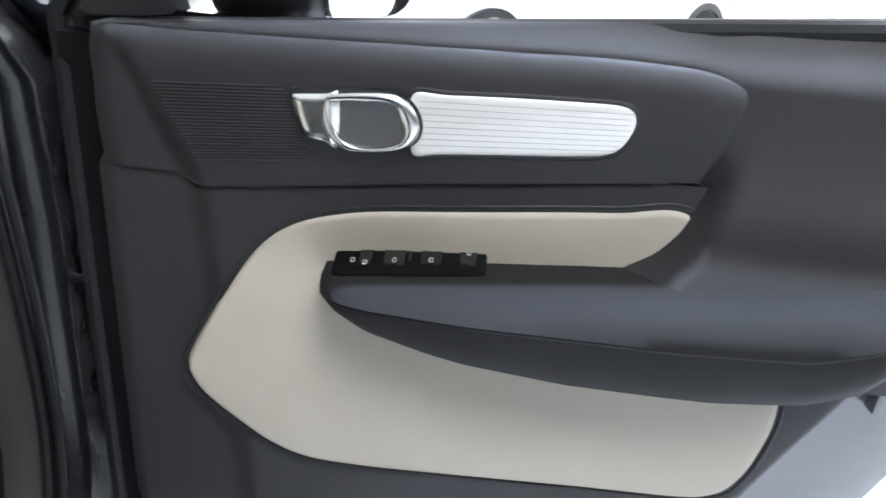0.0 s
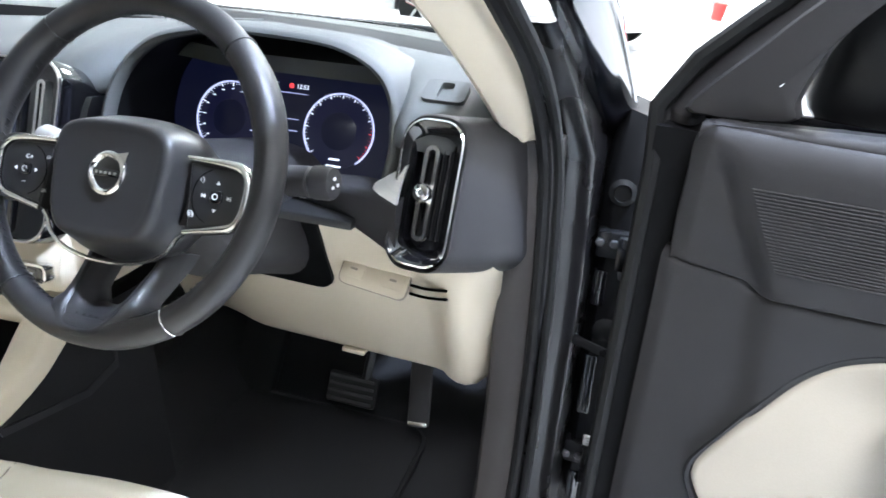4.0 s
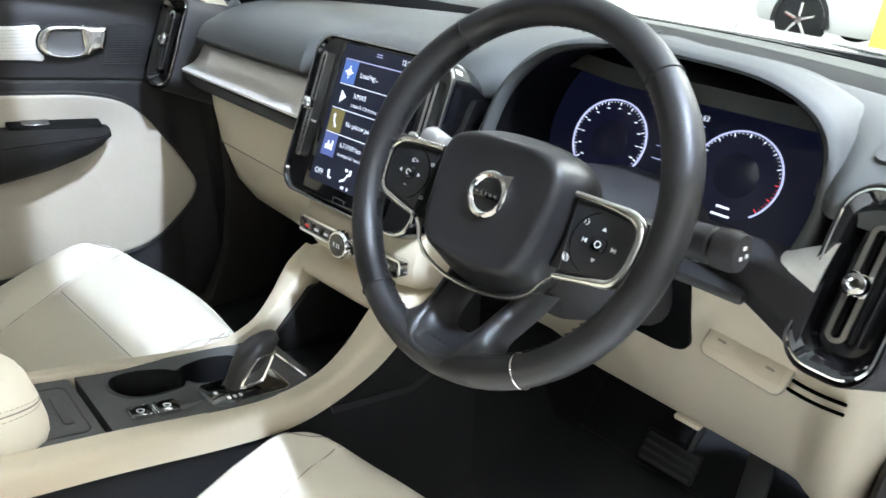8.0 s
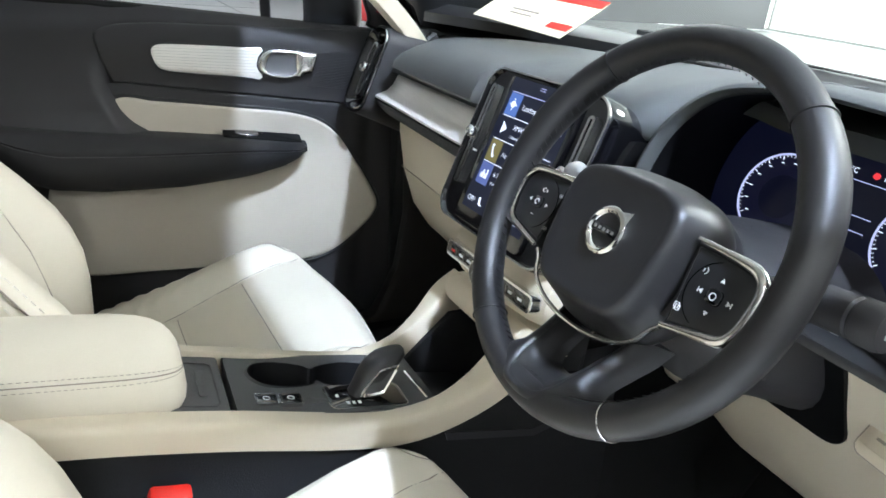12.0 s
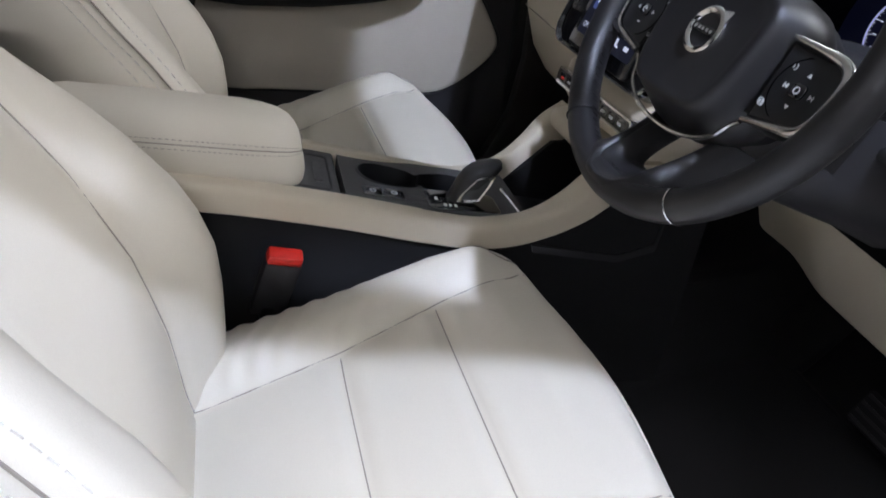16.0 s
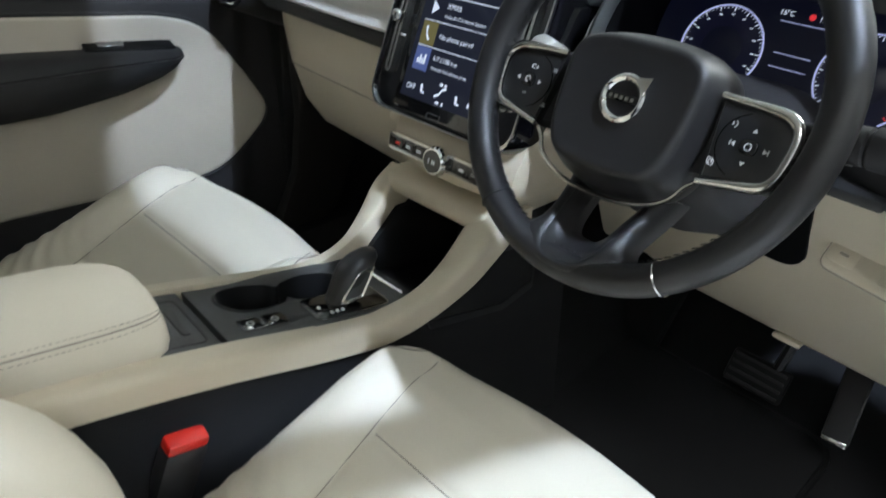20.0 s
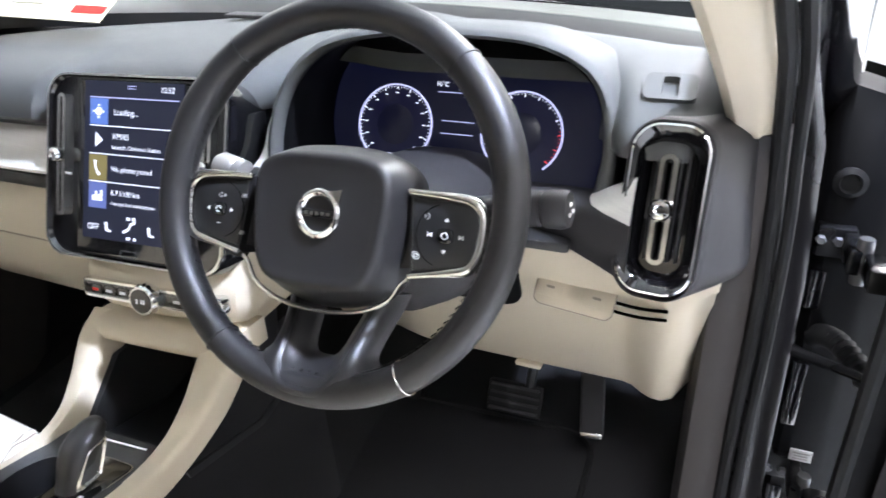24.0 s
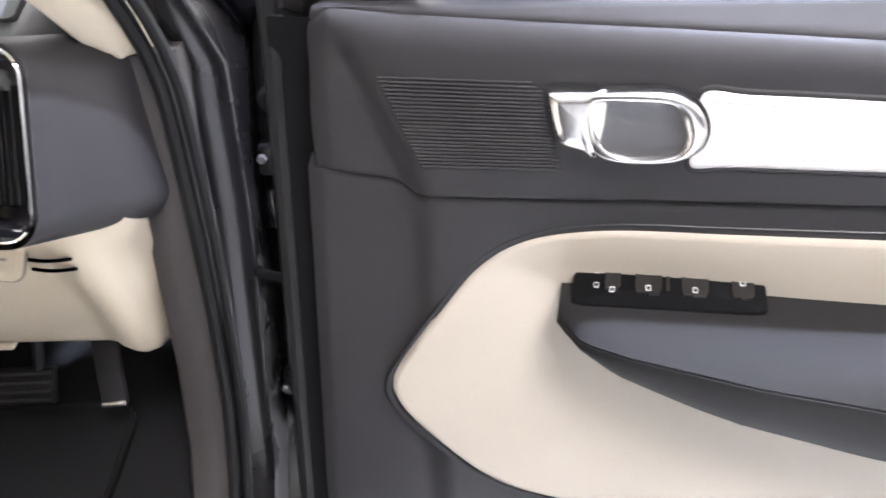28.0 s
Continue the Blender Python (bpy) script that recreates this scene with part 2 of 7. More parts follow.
# ---- showroom ----
FLOOR_TILE = material("pale_floor_tile", (0.72, 0.73, 0.73), 0.3, vary=0.03, scale=40, stain=2)
GROUT = material("grey_grout", (0.35, 0.36, 0.36), 0.7)
GREY_WALL = material("grey_wall_paint", (0.30, 0.30, 0.31), 0.8, vary=0.03, scale=30, stain=1)
WALL_PAINT = material("white_wall_paint", (0.82, 0.82, 0.80), 0.8, vary=0.02, scale=30, stain=1)
bm = bmesh.new()
box(bm, (0, 2, -0.06), (26, 30, 0.1))
tagged(part("floor", bm, FLOOR_TILE), "pale polished showroom floor", "floor", kind="structure")
bm = bmesh.new()
for k in range(-6, 7):
    box(bm, (k * 2.0 + 0.6, 2, -0.0085), (0.012, 30, 0.004))
for k in range(-7, 8):
    box(bm, (0, k * 2.0 + 2.3, -0.0080), (26, 0.012, 0.004))
tagged(part("floor_joint", bm, GROUT, smooth=False), "thin grey joints of the tiled floor", "joint", kind="structure")
bm = bmesh.new()
box(bm, (0, 2, 4.6), (26, 30, 0.1))
tagged(part("ceiling", bm, WALL_PAINT), "white showroom ceiling", "ceiling", kind="structure")


def glazed_wall(name, m, width, open_from, open_to):
    """A wall 4.6 high with a long window; x runs along it, y out of the room."""
    bm = bmesh.new()
    box(bm, (0, 0.1, open_from / 2), (width, 0.2, open_from), 0.0, m)
    box(bm, (0, 0.1, (open_to + 4.6) / 2), (width, 0.2, 4.6 - open_to), 0.0, m)
    n = int(width // 6)
    for k in range(n + 1):
        box(bm, (mix(-width / 2 + 0.1, width / 2 - 0.1, k / n), 0.1, (open_from + open_to) / 2), (0.06, 0.12, open_to - open_from), 0.0, m)
    return tagged(part(name, bm, WALL_PAINT, smooth=False), "white wall with a long window", "wall", kind="structure")


glazed_wall("wall_north", Matrix.Translation((0, 17, 0)), 26, 0.06, 4.2)
glazed_wall("wall_east", Matrix.Translation((13, 10, 0)) @ Matrix.Rotation(radians(-90), 4, "Z"), 14, 0.15, 3.8)
bm = bmesh.new()
box(bm, (13.1, -5.0, 2.3), (0.2, 16, 4.6))
tagged(part("wall_east_2", bm, GREY_WALL), "grey showroom side wall", "wall", kind="structure")
bm = bmesh.new()
box(bm, (-13.1, 2, 2.3), (0.2, 30, 4.6))
tagged(part("wall_west", bm, GREY_WALL), "grey showroom side wall", "wall", kind="structure")
bm = bmesh.new()
box(bm, (0, -13.1, 2.3), (26, 0.2, 4.6))
tagged(part("wall_south", bm, GREY_WALL), "grey showroom back wall", "wall", kind="structure")
# bright overcast distance outside the windows
DAYLIGHT = glowing("overcast_distance", (1.0, 0.975, 0.92), 2.8)
for nm, c, s in (("backdrop", (0, 20, 3), (40, 0.1, 9)), ("backdrop", (16, 2, 3), (0.1, 44, 9))):
    bm = bmesh.new()
    box(bm, c, s)
    tagged(part(nm, bm, DAYLIGHT), "bright overcast daylight outside the windows", "backdrop", kind="structure")

# ---- front doors ----
DARK_METAL = material("dark_satin_metal", (0.14, 0.14, 0.145), 0.42, metal=0.7, vary=0.05)
# Door plane: s runs from the hinge to the latch, h is the height, d stands out into the cabin.
def open_door(s, d, h):
    return Vector((0.979 + 0.9475 * s - 0.3197 * d, 0.146 - 0.3197 * s - 0.9475 * d, h))


def shut_door(s, d, h):
    c, k = math.cos(radians(-0.5)), math.sin(radians(-0.5))
    a, b = s * c - (h - 0.917) * k, s * k + (h - 0.917) * c
    return Vector((-0.715 + d, 0.160 - a, 0.897 + b))


def edge_s(h):
    """Where the raised rear of the door panel begins."""
    hs = (0.80, 0.846, 0.864, 0.880, 0.897, 0.925, 0.95, 0.986, 1.03, 1.056, 1.082, 1.3)
    v = (0.32, 0.36, 0.438, 0.462, 0.478, 0.492, 0.502, 0.512, 0.522, 0.527, 0.530, 0.53)
    return float(np.interp(h, hs, v))


def seam_h(s):
    return 0.917 + 0.12 * s if s > 0 else (0.917 + 0.010 * ss(0, 0.03, -s))


def pad_top(s):
    return float(np.interp(s, (-0.14, -0.10, -0.08, 0.0, 0.17, 0.41, 0.49, 0.53, 0.8), (1.060, 1.070, 1.080, 1.081, 1.087, 1.095, 1.093, 1.086, 1.08)))


PAD_LINE = ((-0.080, 1.0805), (-0.014, 1.081), (0.098, 1.084), (0.210, 1.0885), (0.324, 1.092), (0.393, 1.0945), (0.447, 1.0945), (0.482, 1.093), (0.507, 1.0905), (0.527, 1.085), (0.5385, 1.077), (0.5415, 1.066), (0.540, 1.053), (0.533, 1.018), (0.518, 0.9775))


def dip(s, h):
    return 0.012 * math.exp(-(((s - 0.2) / 0.16) ** 2) - ((h - 0.84) / 0.05) ** 2)


def shoulder(s, h):
    """Front shoulder beside the hinge, a step of one."""
    k = 0.0 + (0.10 * (0.93 - h) if h < 0.93 else -0.46 * (h - 0.93))
    return ss(0.012, -0.022, s - k) * ss(1.078, 1.030, h)


def base_d(s, h):
    return -0.018 - dip(s, h) - 0.010 * shoulder(s, h) - 0.03 * ss(0.52, 0.36, h) ** 2


def pad_d(s, h):
    top = pad_top(s)
    q = min(1.0, max(0.0, (h - top + 0.038) / 0.038))
    u = max(0.0, h - seam_h(s)) / 0.11
    return -0.013 + 0.009 * ss(0, 0.7, u) - 0.020 * (1 - math.sqrt(max(0.0, 1 - 0.97 * q * q))) - 0.011 * shoulder(s, h) - 0.006 * ss(-0.08, -0.108, s)


def rear_d(s, h):
    """The rear of the panel and the ledge along the window."""
    back = -0.012 + 0.026 * ss(1.05, 0.93, h) + 0.030 * ss(0.93, 0.85, h) - 0.6 * max(0.0, h - 1.078) * ss(1.06, 1.11, h)
    led = -0.018 - 0.75 * max(0.0, h - pad_top(s))
    d = mix(led, back, max(ss(0.49, 0.545, s), ss(1.06, 1.04, h)))
    d -= 0.05 * (1 - ss(-0.006, 0.045, s - edge_s(h))) * ss(1.035, 0.955, h)
    return d - 0.03 * ss(0.012, 0.03, min(pad_top(s) - h, edge_s(h) - s)) 


def end_s(h):
    return float(np.interp(h, (0.36, 0.45, 0.59, 0.66, 0.76, 0.85, 1.1, 1.2), (0.58, 0.62, 0.68, 0.715, 0.768, 0.79, 0.80, 0.80)))


def offset(line, dist):
    """A closed outline moved outwards by dist."""
    n = len(line)
    area = sum(line[i].x * line[(i + 1) % n].y - line[(i + 1) % n].x * line[i].y for i in range(n))
    out = []
    for i in range(n):
        e = (line[(i + 1) % n] - line[i - 1]).normalized()
        out.append(line[i] + Vector((e.y, -e.x)) * dist * (1 if area > 0 else -1))
    return out


CREAM_LINE = ((0.51, 0.9495), (0.4455, 0.942), (0.3867, 0.936), (0.2703, 0.9225), (0.202, 0.915), (0.1606, 0.908), (0.1185, 0.896), (0.091, 0.882), (0.070, 0.865), (0.049, 0.840), (0.0255, 0.800), (-0.0039, 0.745), (-0.0219, 0.709), (-0.0262, 0.692), (-0.0241, 0.675), (-0.006, 0.648), (0.0426, 0.606), (0.078, 0.582), (0.120, 0.5665), (0.18, 0.562), (0.2535, 0.562), (0.4708, 0.567), (0.59, 0.568), (0.628, 0.576), (0.650, 0.594), (0.667, 0.638), (0.6735, 0.718), (0.64, 0.82), (0.56, 0.91))


def cream_d(s, h):
    return -0.018 - dip(s, h) + 0.005 * math.exp(-(((s - 0.3) / 0.3) ** 2) - ((h - 0.66) / 0.07) ** 2)


def armrest_ring(s):
    """Section of the armrest at s, in d and h."""
    t = (s - 0.138) / (0.735 - 0.138)
    lead = ss(-0.012, 0.05, t) ** 0.5
    full = float(np.interp(s, (0.138, 0.20, 0.30, 0.50, 0.70, 0.735), (0.045, 0.070, 0.090, 0.098, 0.100, 0.090)))
    out = mix(-0.02, full, 0.35 + 0.65 * lead)
    hi = float(np.interp(s, (0.138, 0.31, 0.411, 0.60, 0.735), (0.844, 0.863, 0.874, 0.890, 0.905)))
    lo = float(np.interp(s, (0.138, 0.160, 0.19, 0.26, 0.40, 0.55, 0.64, 0.69, 0.735), (0.826, 0.812, 0.800, 0.786, 0.772, 0.772, 0.782, 0.803, 0.850)))
    seam = float(np.interp(s, (0.138, 0.20, 0.30, 0.50, 0.625, 0.68, 0.735), (0.830, 0.836, 0.842, 0.845, 0.851, 0.868, 0.89)))
    crest = mix(seam, hi, 0.75)
    return [(-0.05, hi - 0.004), (-0.02, hi), (mix(-0.02, out, 0.45), hi - 0.001), (mix(-0.02, out, 0.78), mix(hi, crest, 0.5)), (mix(-0.02, out, 0.94), mix(crest, seam, 0.45)), (out, seam + 0.004), (out - 0.003, seam), (out - 0.0005, seam - 0.004), (out - 0.006, mix(seam, lo, 0.5)), (out - 0.018, mix(seam, lo, 0.85)), (out - 0.034, lo), (mix(-0.02, out, 0.3), lo + 0.002), (-0.05, lo + 0.008)]


def build_door(at, name, label):
    d_ob = thing(name, label, "car door")
    # lower panel
    bm = bmesh.new()
    rows = []
    for j in range(91):
        row = []
        for i in range(121):
            h0 = mix(0.36, 0.975, j / 90)
            s = mix(-0.114, end_s(h0), i / 120)
            h = min(h0, seam_h(s) + 0.008)
            row.append(at(s, base_d(s, h) - 0.02 * ss(0.975, 1.0, i / 120) ** 2 - 0.006 * ss(0.02, 0.0, i / 120) - 0.010 * ss(0.0, 0.006, h - seam_h(s)), h))
        rows.append(row)
    sheet(bm, rows, at(0, -0.05, 0) - at(0, 0, 0))
    part("door_panel", bm, DARK, d_ob, "charcoal grained door trim panel", 60)
    # rear of the panel, then the ledge along the window
    bm = bmesh.new()
    rows = []
    for j in range(31):
        h = mix(0.79, 0.957, j / 30)
        rows.append([at(mix(edge_s(h), 0.80, (i / 50) ** 1.5), rear_d(mix(edge_s(h), 0.80, (i / 50) ** 1.5), h) - 0.03 * ss(0.76, 0.80, mix(edge_s(h), 0.80, (i / 50) ** 1.5)), h) for i in range(51)])
    sheet(bm, rows, at(0, -0.03, 0) - at(0, 0, 0))
    part("rear_panel", bm, DARK, d_ob, "charcoal grained rear panel", 60)
    bm = bmesh.new()
    rows = []
    for j in range(41):
        row = []
        for i in range(121):
            s = mix(-0.098, 0.80, i / 120)
            h = mix(0.957, 1.086 + 0.090 * s, j / 40)
            row.append(at(s, rear_d(s, h) - 0.03 * ss(0.76, 0.80, s), h))
        rows.append(row)
    sheet(bm, rows, at(0, -0.03, 0) - at(0, 0, 0))
    part("window_ledge", bm, DARK, d_ob, "charcoal ledge below the window", 60)
    # soft upper pad
    front = [(-0.106, 0.923), (-0.1065, 0.96), (-0.104, 1.02), (-0.1035, 1.055), (-0.099, 1.070), (-0.090, 1.078)]
    line = curve_pts(front + list(PAD_LINE), 5)
    line += [Vector((s, seam_h(s))) for s in (mix(0.512, -0.10, k / 90) for k in range(91))]
    bm = bmesh.new()
    rings = []
    for k in range(27):
        r = (k / 26) ** 1.8
        roll = 0.010 * (1 - math.sqrt(max(0.0, 1 - (1 - min(1.0, r / 0.06)) ** 2)))
        ring = []
        for p in line:
            c = Vector((min(0.44, max(-0.05, p.x)), 1.012))
            q = p + (c - p) * r
            ring.append(at(q.x, pad_d(q.x, q.y) - roll, q.y))
        rings.append(ring)
    loft(bm, rings[::-1], caps=False)
    back = [at(p.x, -0.045, p.y) for p in line]
    loft(bm, [rings[0], back], caps=False)
    bmesh.ops.remove_doubles(bm, verts=bm.verts[:], dist=1e-6)
    part("upper_pad", bm, DARK, d_ob, "charcoal padded upper door trim", 55)
    # cream insert with its piping
    line = curve_pts(CREAM_LINE, 8, True)
    bm = bmesh.new()
    rings = []
    for k in range(19):
        r = 1 - (k / 18) ** 1.6
        ring = []
        for p in line:
            c = Vector((min(0.45, max(0.16, p.x)), 0.74))
            q = c + (p - c) * max(r, 0.0)
            ring.append(at(q.x, cream_d(q.x, q.y) + 0.0035 - 0.008 * ss(0.955, 1.0, r) ** 2, q.y))
        rings.append(ring)
    loft(bm, rings, caps=False)
    bmesh.ops.remove_doubles(bm, verts=bm.verts[:], dist=1e-6)
    part("trim_insert", bm, CREAM_CLOTH, d_ob, "cream upholstered trim insert", 60)
    bm = bmesh.new()
    tube(bm, [at(p.x, cream_d(p.x, p.y) - 0.0015 + 0.001 * ss(0.80, 0.65, p.y), p.y) for p in offset(line, 0.0022)], [0.0026 + 0.0022 * ss(0.74, 0.66, p.y) * ss(0.7, 0.1, p.x) for p in line], 6, True)
    part("piping", bm, BLACK, d_ob)
    # ribbed field
    bm = bmesh.new()
    for k in range(24):
        u = k / 23
        h0, h1 = mix(0.952, 1.029, u), mix(0.964, 1.0375, u)
        s0, s1 = mix(0.003, -0.035, u), mix(0.1235, 0.099 - 0.008 * ss(0.9, 1, u), u)
        tube(bm, [at(mix(s0, s1, w), pad_d(mix(s0, s1, w), mix(h0, h1, w)) + 0.0005 * math.sin(math.pi * w), mix(h0, h1, w)) for w in (0, 0.1, 0.2, 0.35, 0.5, 0.75, 1)], 0.0011, 5)
    part("ribbed_trim", bm, DARK, d_ob, "finely ribbed charcoal trim")
    # metal strip
    strip = curve_pts([(0.222, 1.0428), (0.2571, 1.045), (0.3288, 1.049), (0.4016, 1.0515), (0.4225, 1.0510), (0.4335, 1.047), (0.4383, 1.037), (0.4364, 1.024), (0.430, 1.0105), (0.4183, 1.0015), (0.3858, 0.996), (0.2621, 0.985), (0.226, 0.981), (0.2265, 1.01)], 5, True)

    def flat_rings(line, stack):
        return [[at(q.x, pad_d(q.x, q.y) + dd, q.y) for q in offset(line, o)] for dd, o in stack]

    def fill(bm, line, dd):
        c = sum(line, Vector((0, 0))) / len(line)
        lo, hi = min(p.x for p in line) + 0.02, max(p.x for p in line) - 0.02
        rings = []
        for k in (1.0, 0.75, 0.5, 0.25, 0.0):
            rings.append([at(q.x, pad_d(q.x, q.y) + dd, q.y) for q in (mix(Vector((min(hi, max(lo, p.x)), c.y + 0.06 * (p.x - c.x))), p, k) for p in line)])
        loft(bm, rings, caps=False)

    bm = bmesh.new()
    loft(bm, flat_rings(strip, ((-0.006, 0.0), (0.0008, 0.0), (0.0014, -0.0008))), caps=False)
    fill(bm, offset(strip, -0.0008), 0.0014)
    bmesh.ops.remove_doubles(bm, verts=bm.verts[:], dist=1e-6)
    part("metal_strip", bm, BRUSHED, d_ob, "pale brushed aluminium strip")
    bm = bmesh.new()
    for k in range(8):
        u = k / 7
        a0, a1 = Vector((0.228, mix(0.992, 1.037, u))), Vector((mix(0.424, 0.434, min(1, 2 * u)), mix(1.006, 1.045, u)))
        tube(bm, [at(q.x, pad_d(q.x, q.y) + 0.0015, q.y) for q in (mix(a0, a1, w) for w in (0, 0.25, 0.5, 0.75, 1))], 0.00035, 4, flat=0.6)
    part("strip_grooves", bm, GROOVE, d_ob)
    bm = bmesh.new()
    loft(bm, flat_rings(strip, ((-0.004, 0.0), (0.0008, 0.0003), (0.0014, 0.0014), (0.0008, 0.0040), (-0.003, 0.0075))), caps=False)
    part("strip_surround", bm, DARK, d_ob, "", 70)
    # handle: dished cup in a chrome loop
    outer = curve_pts([(0.139, 1.035), (0.160, 1.0395), (0.195, 1.0425), (0.214, 1.038), (0.2265, 1.026), (0.2312, 1.010), (0.2265, 0.996), (0.213, 0.987), (0.187, 0.982), (0.1625, 0.981), (0.1475, 0.987), (0.137, 1.003), (0.133, 1.020)], 4, True)
    inner = curve_pts([(0.1425, 1.026), (0.150, 1.0305), (0.175, 1.0325), (0.196, 1.0335), (0.2065, 1.029), (0.213, 1.018), (0.2165, 1.007), (0.213, 0.9955), (0.2015, 0.990), (0.187, 0.987), (0.171, 0.9865), (0.155, 0.993), (0.146, 1.008)], 4, True)
    hc = Vector((0.181, 1.011))
    gap = offset(curve_pts([(0.1050, 1.031), (0.112, 1.036), (0.138, 1.038), (0.160, 1.0405), (0.195, 1.0425), (0.214, 1.038), (0.2265, 1.026), (0.2312, 1.010), (0.2265, 0.996), (0.213, 0.987), (0.187, 0.981), (0.1625, 0.980), (0.138, 0.984), (0.119, 0.990), (0.110, 1.008)], 4, True), 0.0028)
    bm = bmesh.new()
    loft(bm, flat_rings(gap, ((-0.004, 0.0), (0.0019, 0.0), (0.0019, -0.002))), caps=False)
    fill(bm, offset(gap, -0.002), 0.0017)
    part("handle_gap", bm, BLACK, d_ob)
    bm = bmesh.new()
    rings = []
    for a in range(0, 361, 20):
        w, dd = 0.55 - 0.55 * math.cos(radians(a)), math.sin(radians(a))
        rings.append([at(q.x, pad_d(hc.x, hc.y) + 0.004 + 0.0065 * dd, q.y) for q in (mix(p, i, w) for p, i in zip(outer, inner))])
    loft(bm, rings, caps=False)
    bmesh.ops.remove_doubles(bm, verts=bm.verts[:], dist=1e-6)
    handle = part("door_handle", bm, SATIN, d_ob, "chrome pull handle loop", 70)
    bm = bmesh.new()
    loft(bm, [[at(q.x, pad_d(hc.x, hc.y) + dd, q.y) for q in (hc + (p - hc) * k for p in inner)] for dd, k in ((0.005, 1.02), (0.0045, 0.94), (0.0035, 0.80), (0.0030, 0.5), (0.0028, 0.01))], caps=False)
    part("release_lever", bm, DARK_METAL, handle)
    bm = bmesh.new()
    g = curve_pts([(0.1055, 1.031), (0.112, 1.0345), (0.138, 1.0365), (0.152, 1.037), (0.152, 0.984), (0.139, 0.9875), (0.120, 0.9925), (0.1115, 1.008)], 4, True)
    gc = Vector((0.133, 1.013))
    loft(bm, [[at(q.x, dd + 0.10 * (0.125 - q.x) * (k < 1), q.y) for q in (gc + (p - gc) * k for p in g)] for dd, k in ((-0.012, 1.0), (0.002, 0.99), (0.0055, 0.94), (0.0070, 0.6), (0.0070, 0.02))], caps=False)
    part("grip", bm, SATIN, handle, "", 70)
    # armrest
    bm = bmesh.new()
    loft(bm, [[at(s, dd, h) for dd, h in armrest_ring(s)] for s in (mix(0.138, 0.735, (k / 36) ** 1.5) for k in range(37))])
    arm = part("armrest", bm, ARM_LEATHER, d_ob, "black padded armrest with a side seam", 70)
    seam_pts = [at(s, armrest_ring(s)[6][0] + 0.0006, armrest_ring(s)[6][1]) for s in (mix(0.146, 0.72, q / 40) for q in range(41))]
    bm = bmesh.new()
    tube(bm, seam_pts, 0.0011, 5)
    part("side_seam", bm, BLACK, arm)
    # switch panel
    bm = bmesh.new()

    def sp(u, v, up=0.0):
        s = mix(0.148, 0.313, u)
        return at(s, mix(-0.046, 0.012, v), mix(0.849, 0.868, u) + up + 0.012 * (1 - v) - 0.006 * v)

    outline = [((x + 0.5), (y + 0.5)) for x, y in rounded(1.0, 1.0, 0.10, 4)]
    loft(bm, [[sp(mix(0.5, u, k), mix(0.5, v, k), up) for u, v in outline] for up, k in ((-0.02, 1.0), (0.001, 1.0), (0.003, 0.97), (0.003, 0.02))], caps=False)
    panel = part("switch_panel", bm, CLAD, arm, "black window switch panel")
    drv = at is open_door
    for u, w in ((0.40, 0.15), (0.50, 0.02), (0.64, 0.15), (0.88, 0.12), (0.21, 0.09)) if drv else ((0.7, 0.3),):
        bm = bmesh.new()
        o = [(u + w * x, 0.47 + (0.62 if w > 0.1 else 0.5) * y) for x, y in rounded(1, 1, 0.2, 3)]
        loft(bm, [[sp(mix(u, a, k), mix(0.47, b, k), up) for a, b in o] for up, k in ((0.002, 1.0), (0.0048, 0.92), (0.0042, 0.5), (0.0038, 0.02))], caps=False)
        part("window_switch", bm, GLOSS, arm)
    if drv:
        for u, v in ((0.125, 0.33), (0.125, 0.62), (0.21, 0.25), (0.21, 0.72), (0.40, 0.32), (0.40, 0.66), (0.64, 0.32), (0.64, 0.66), (0.88, 0.48)):
            bm = bmesh.new()
            z = 0.0050 if u > 0.2 else 0.0034
            for q in (-1, 1):
                tube(bm, [sp(u + 0.011 * q, v - 0.045, z), sp(u + 0.011 * q, v + 0.045, z)], 0.0005, 4, flat=0.5)
                tube(bm, [sp(u - 0.011, v + 0.045 * q, z), sp(u + 0.011, v + 0.045 * q, z)], 0.0005, 4, flat=0.5)
            part("switch_mark", bm, WHITE_MARK, arm)
    # outer skin and edges
    bm = bmesh.new()
    rows = [[at(s, -0.13 - 0.035 * math.sin(math.pi * min(1, max(0, (h - 0.3) / 0.85))), h + 0.02) for s in (mix(-0.150, 0.80, i / 10) for i in range(11))] for h in (mix(0.30, 1.06, j / 12) for j in range(13))]
    sheet(bm, rows, at(0, 0.012, 0) - at(0, 0, 0))
    part("outer_skin", bm, PAINT, d_ob, "gloss black painted outer panel")
    bm = bmesh.new()
    for s0, s1 in ((-0.150, -0.108),):
        loft(bm, [[at(s, d, h) for s, d in ((s0, -0.13), (s1, -0.13), (s1, -0.055), (s0, -0.045))] for h in (0.33, 0.6, 0.9, 1.06)])
    part("shut_face", bm, CLAD, d_ob)
    bm = bmesh.new()
    sheet(bm, [[at(end_s(h) + a, b, h) for a, b in ((-0.03, -0.044), (-0.004, -0.044), (0.006, -0.047), (0.08, -0.060), (0.16, -0.075), (0.21, -0.095), (0.22, -0.13))] for h in (mix(0.36, 1.08, k / 16) for k in range(17))], at(0, -0.01, 0) - at(0, 0, 0))
    part("rear_edge", bm, DARK_METAL, d_ob, "painted rear edge of the door")
    # rubber seal along the front edge
    bm = bmesh.new()
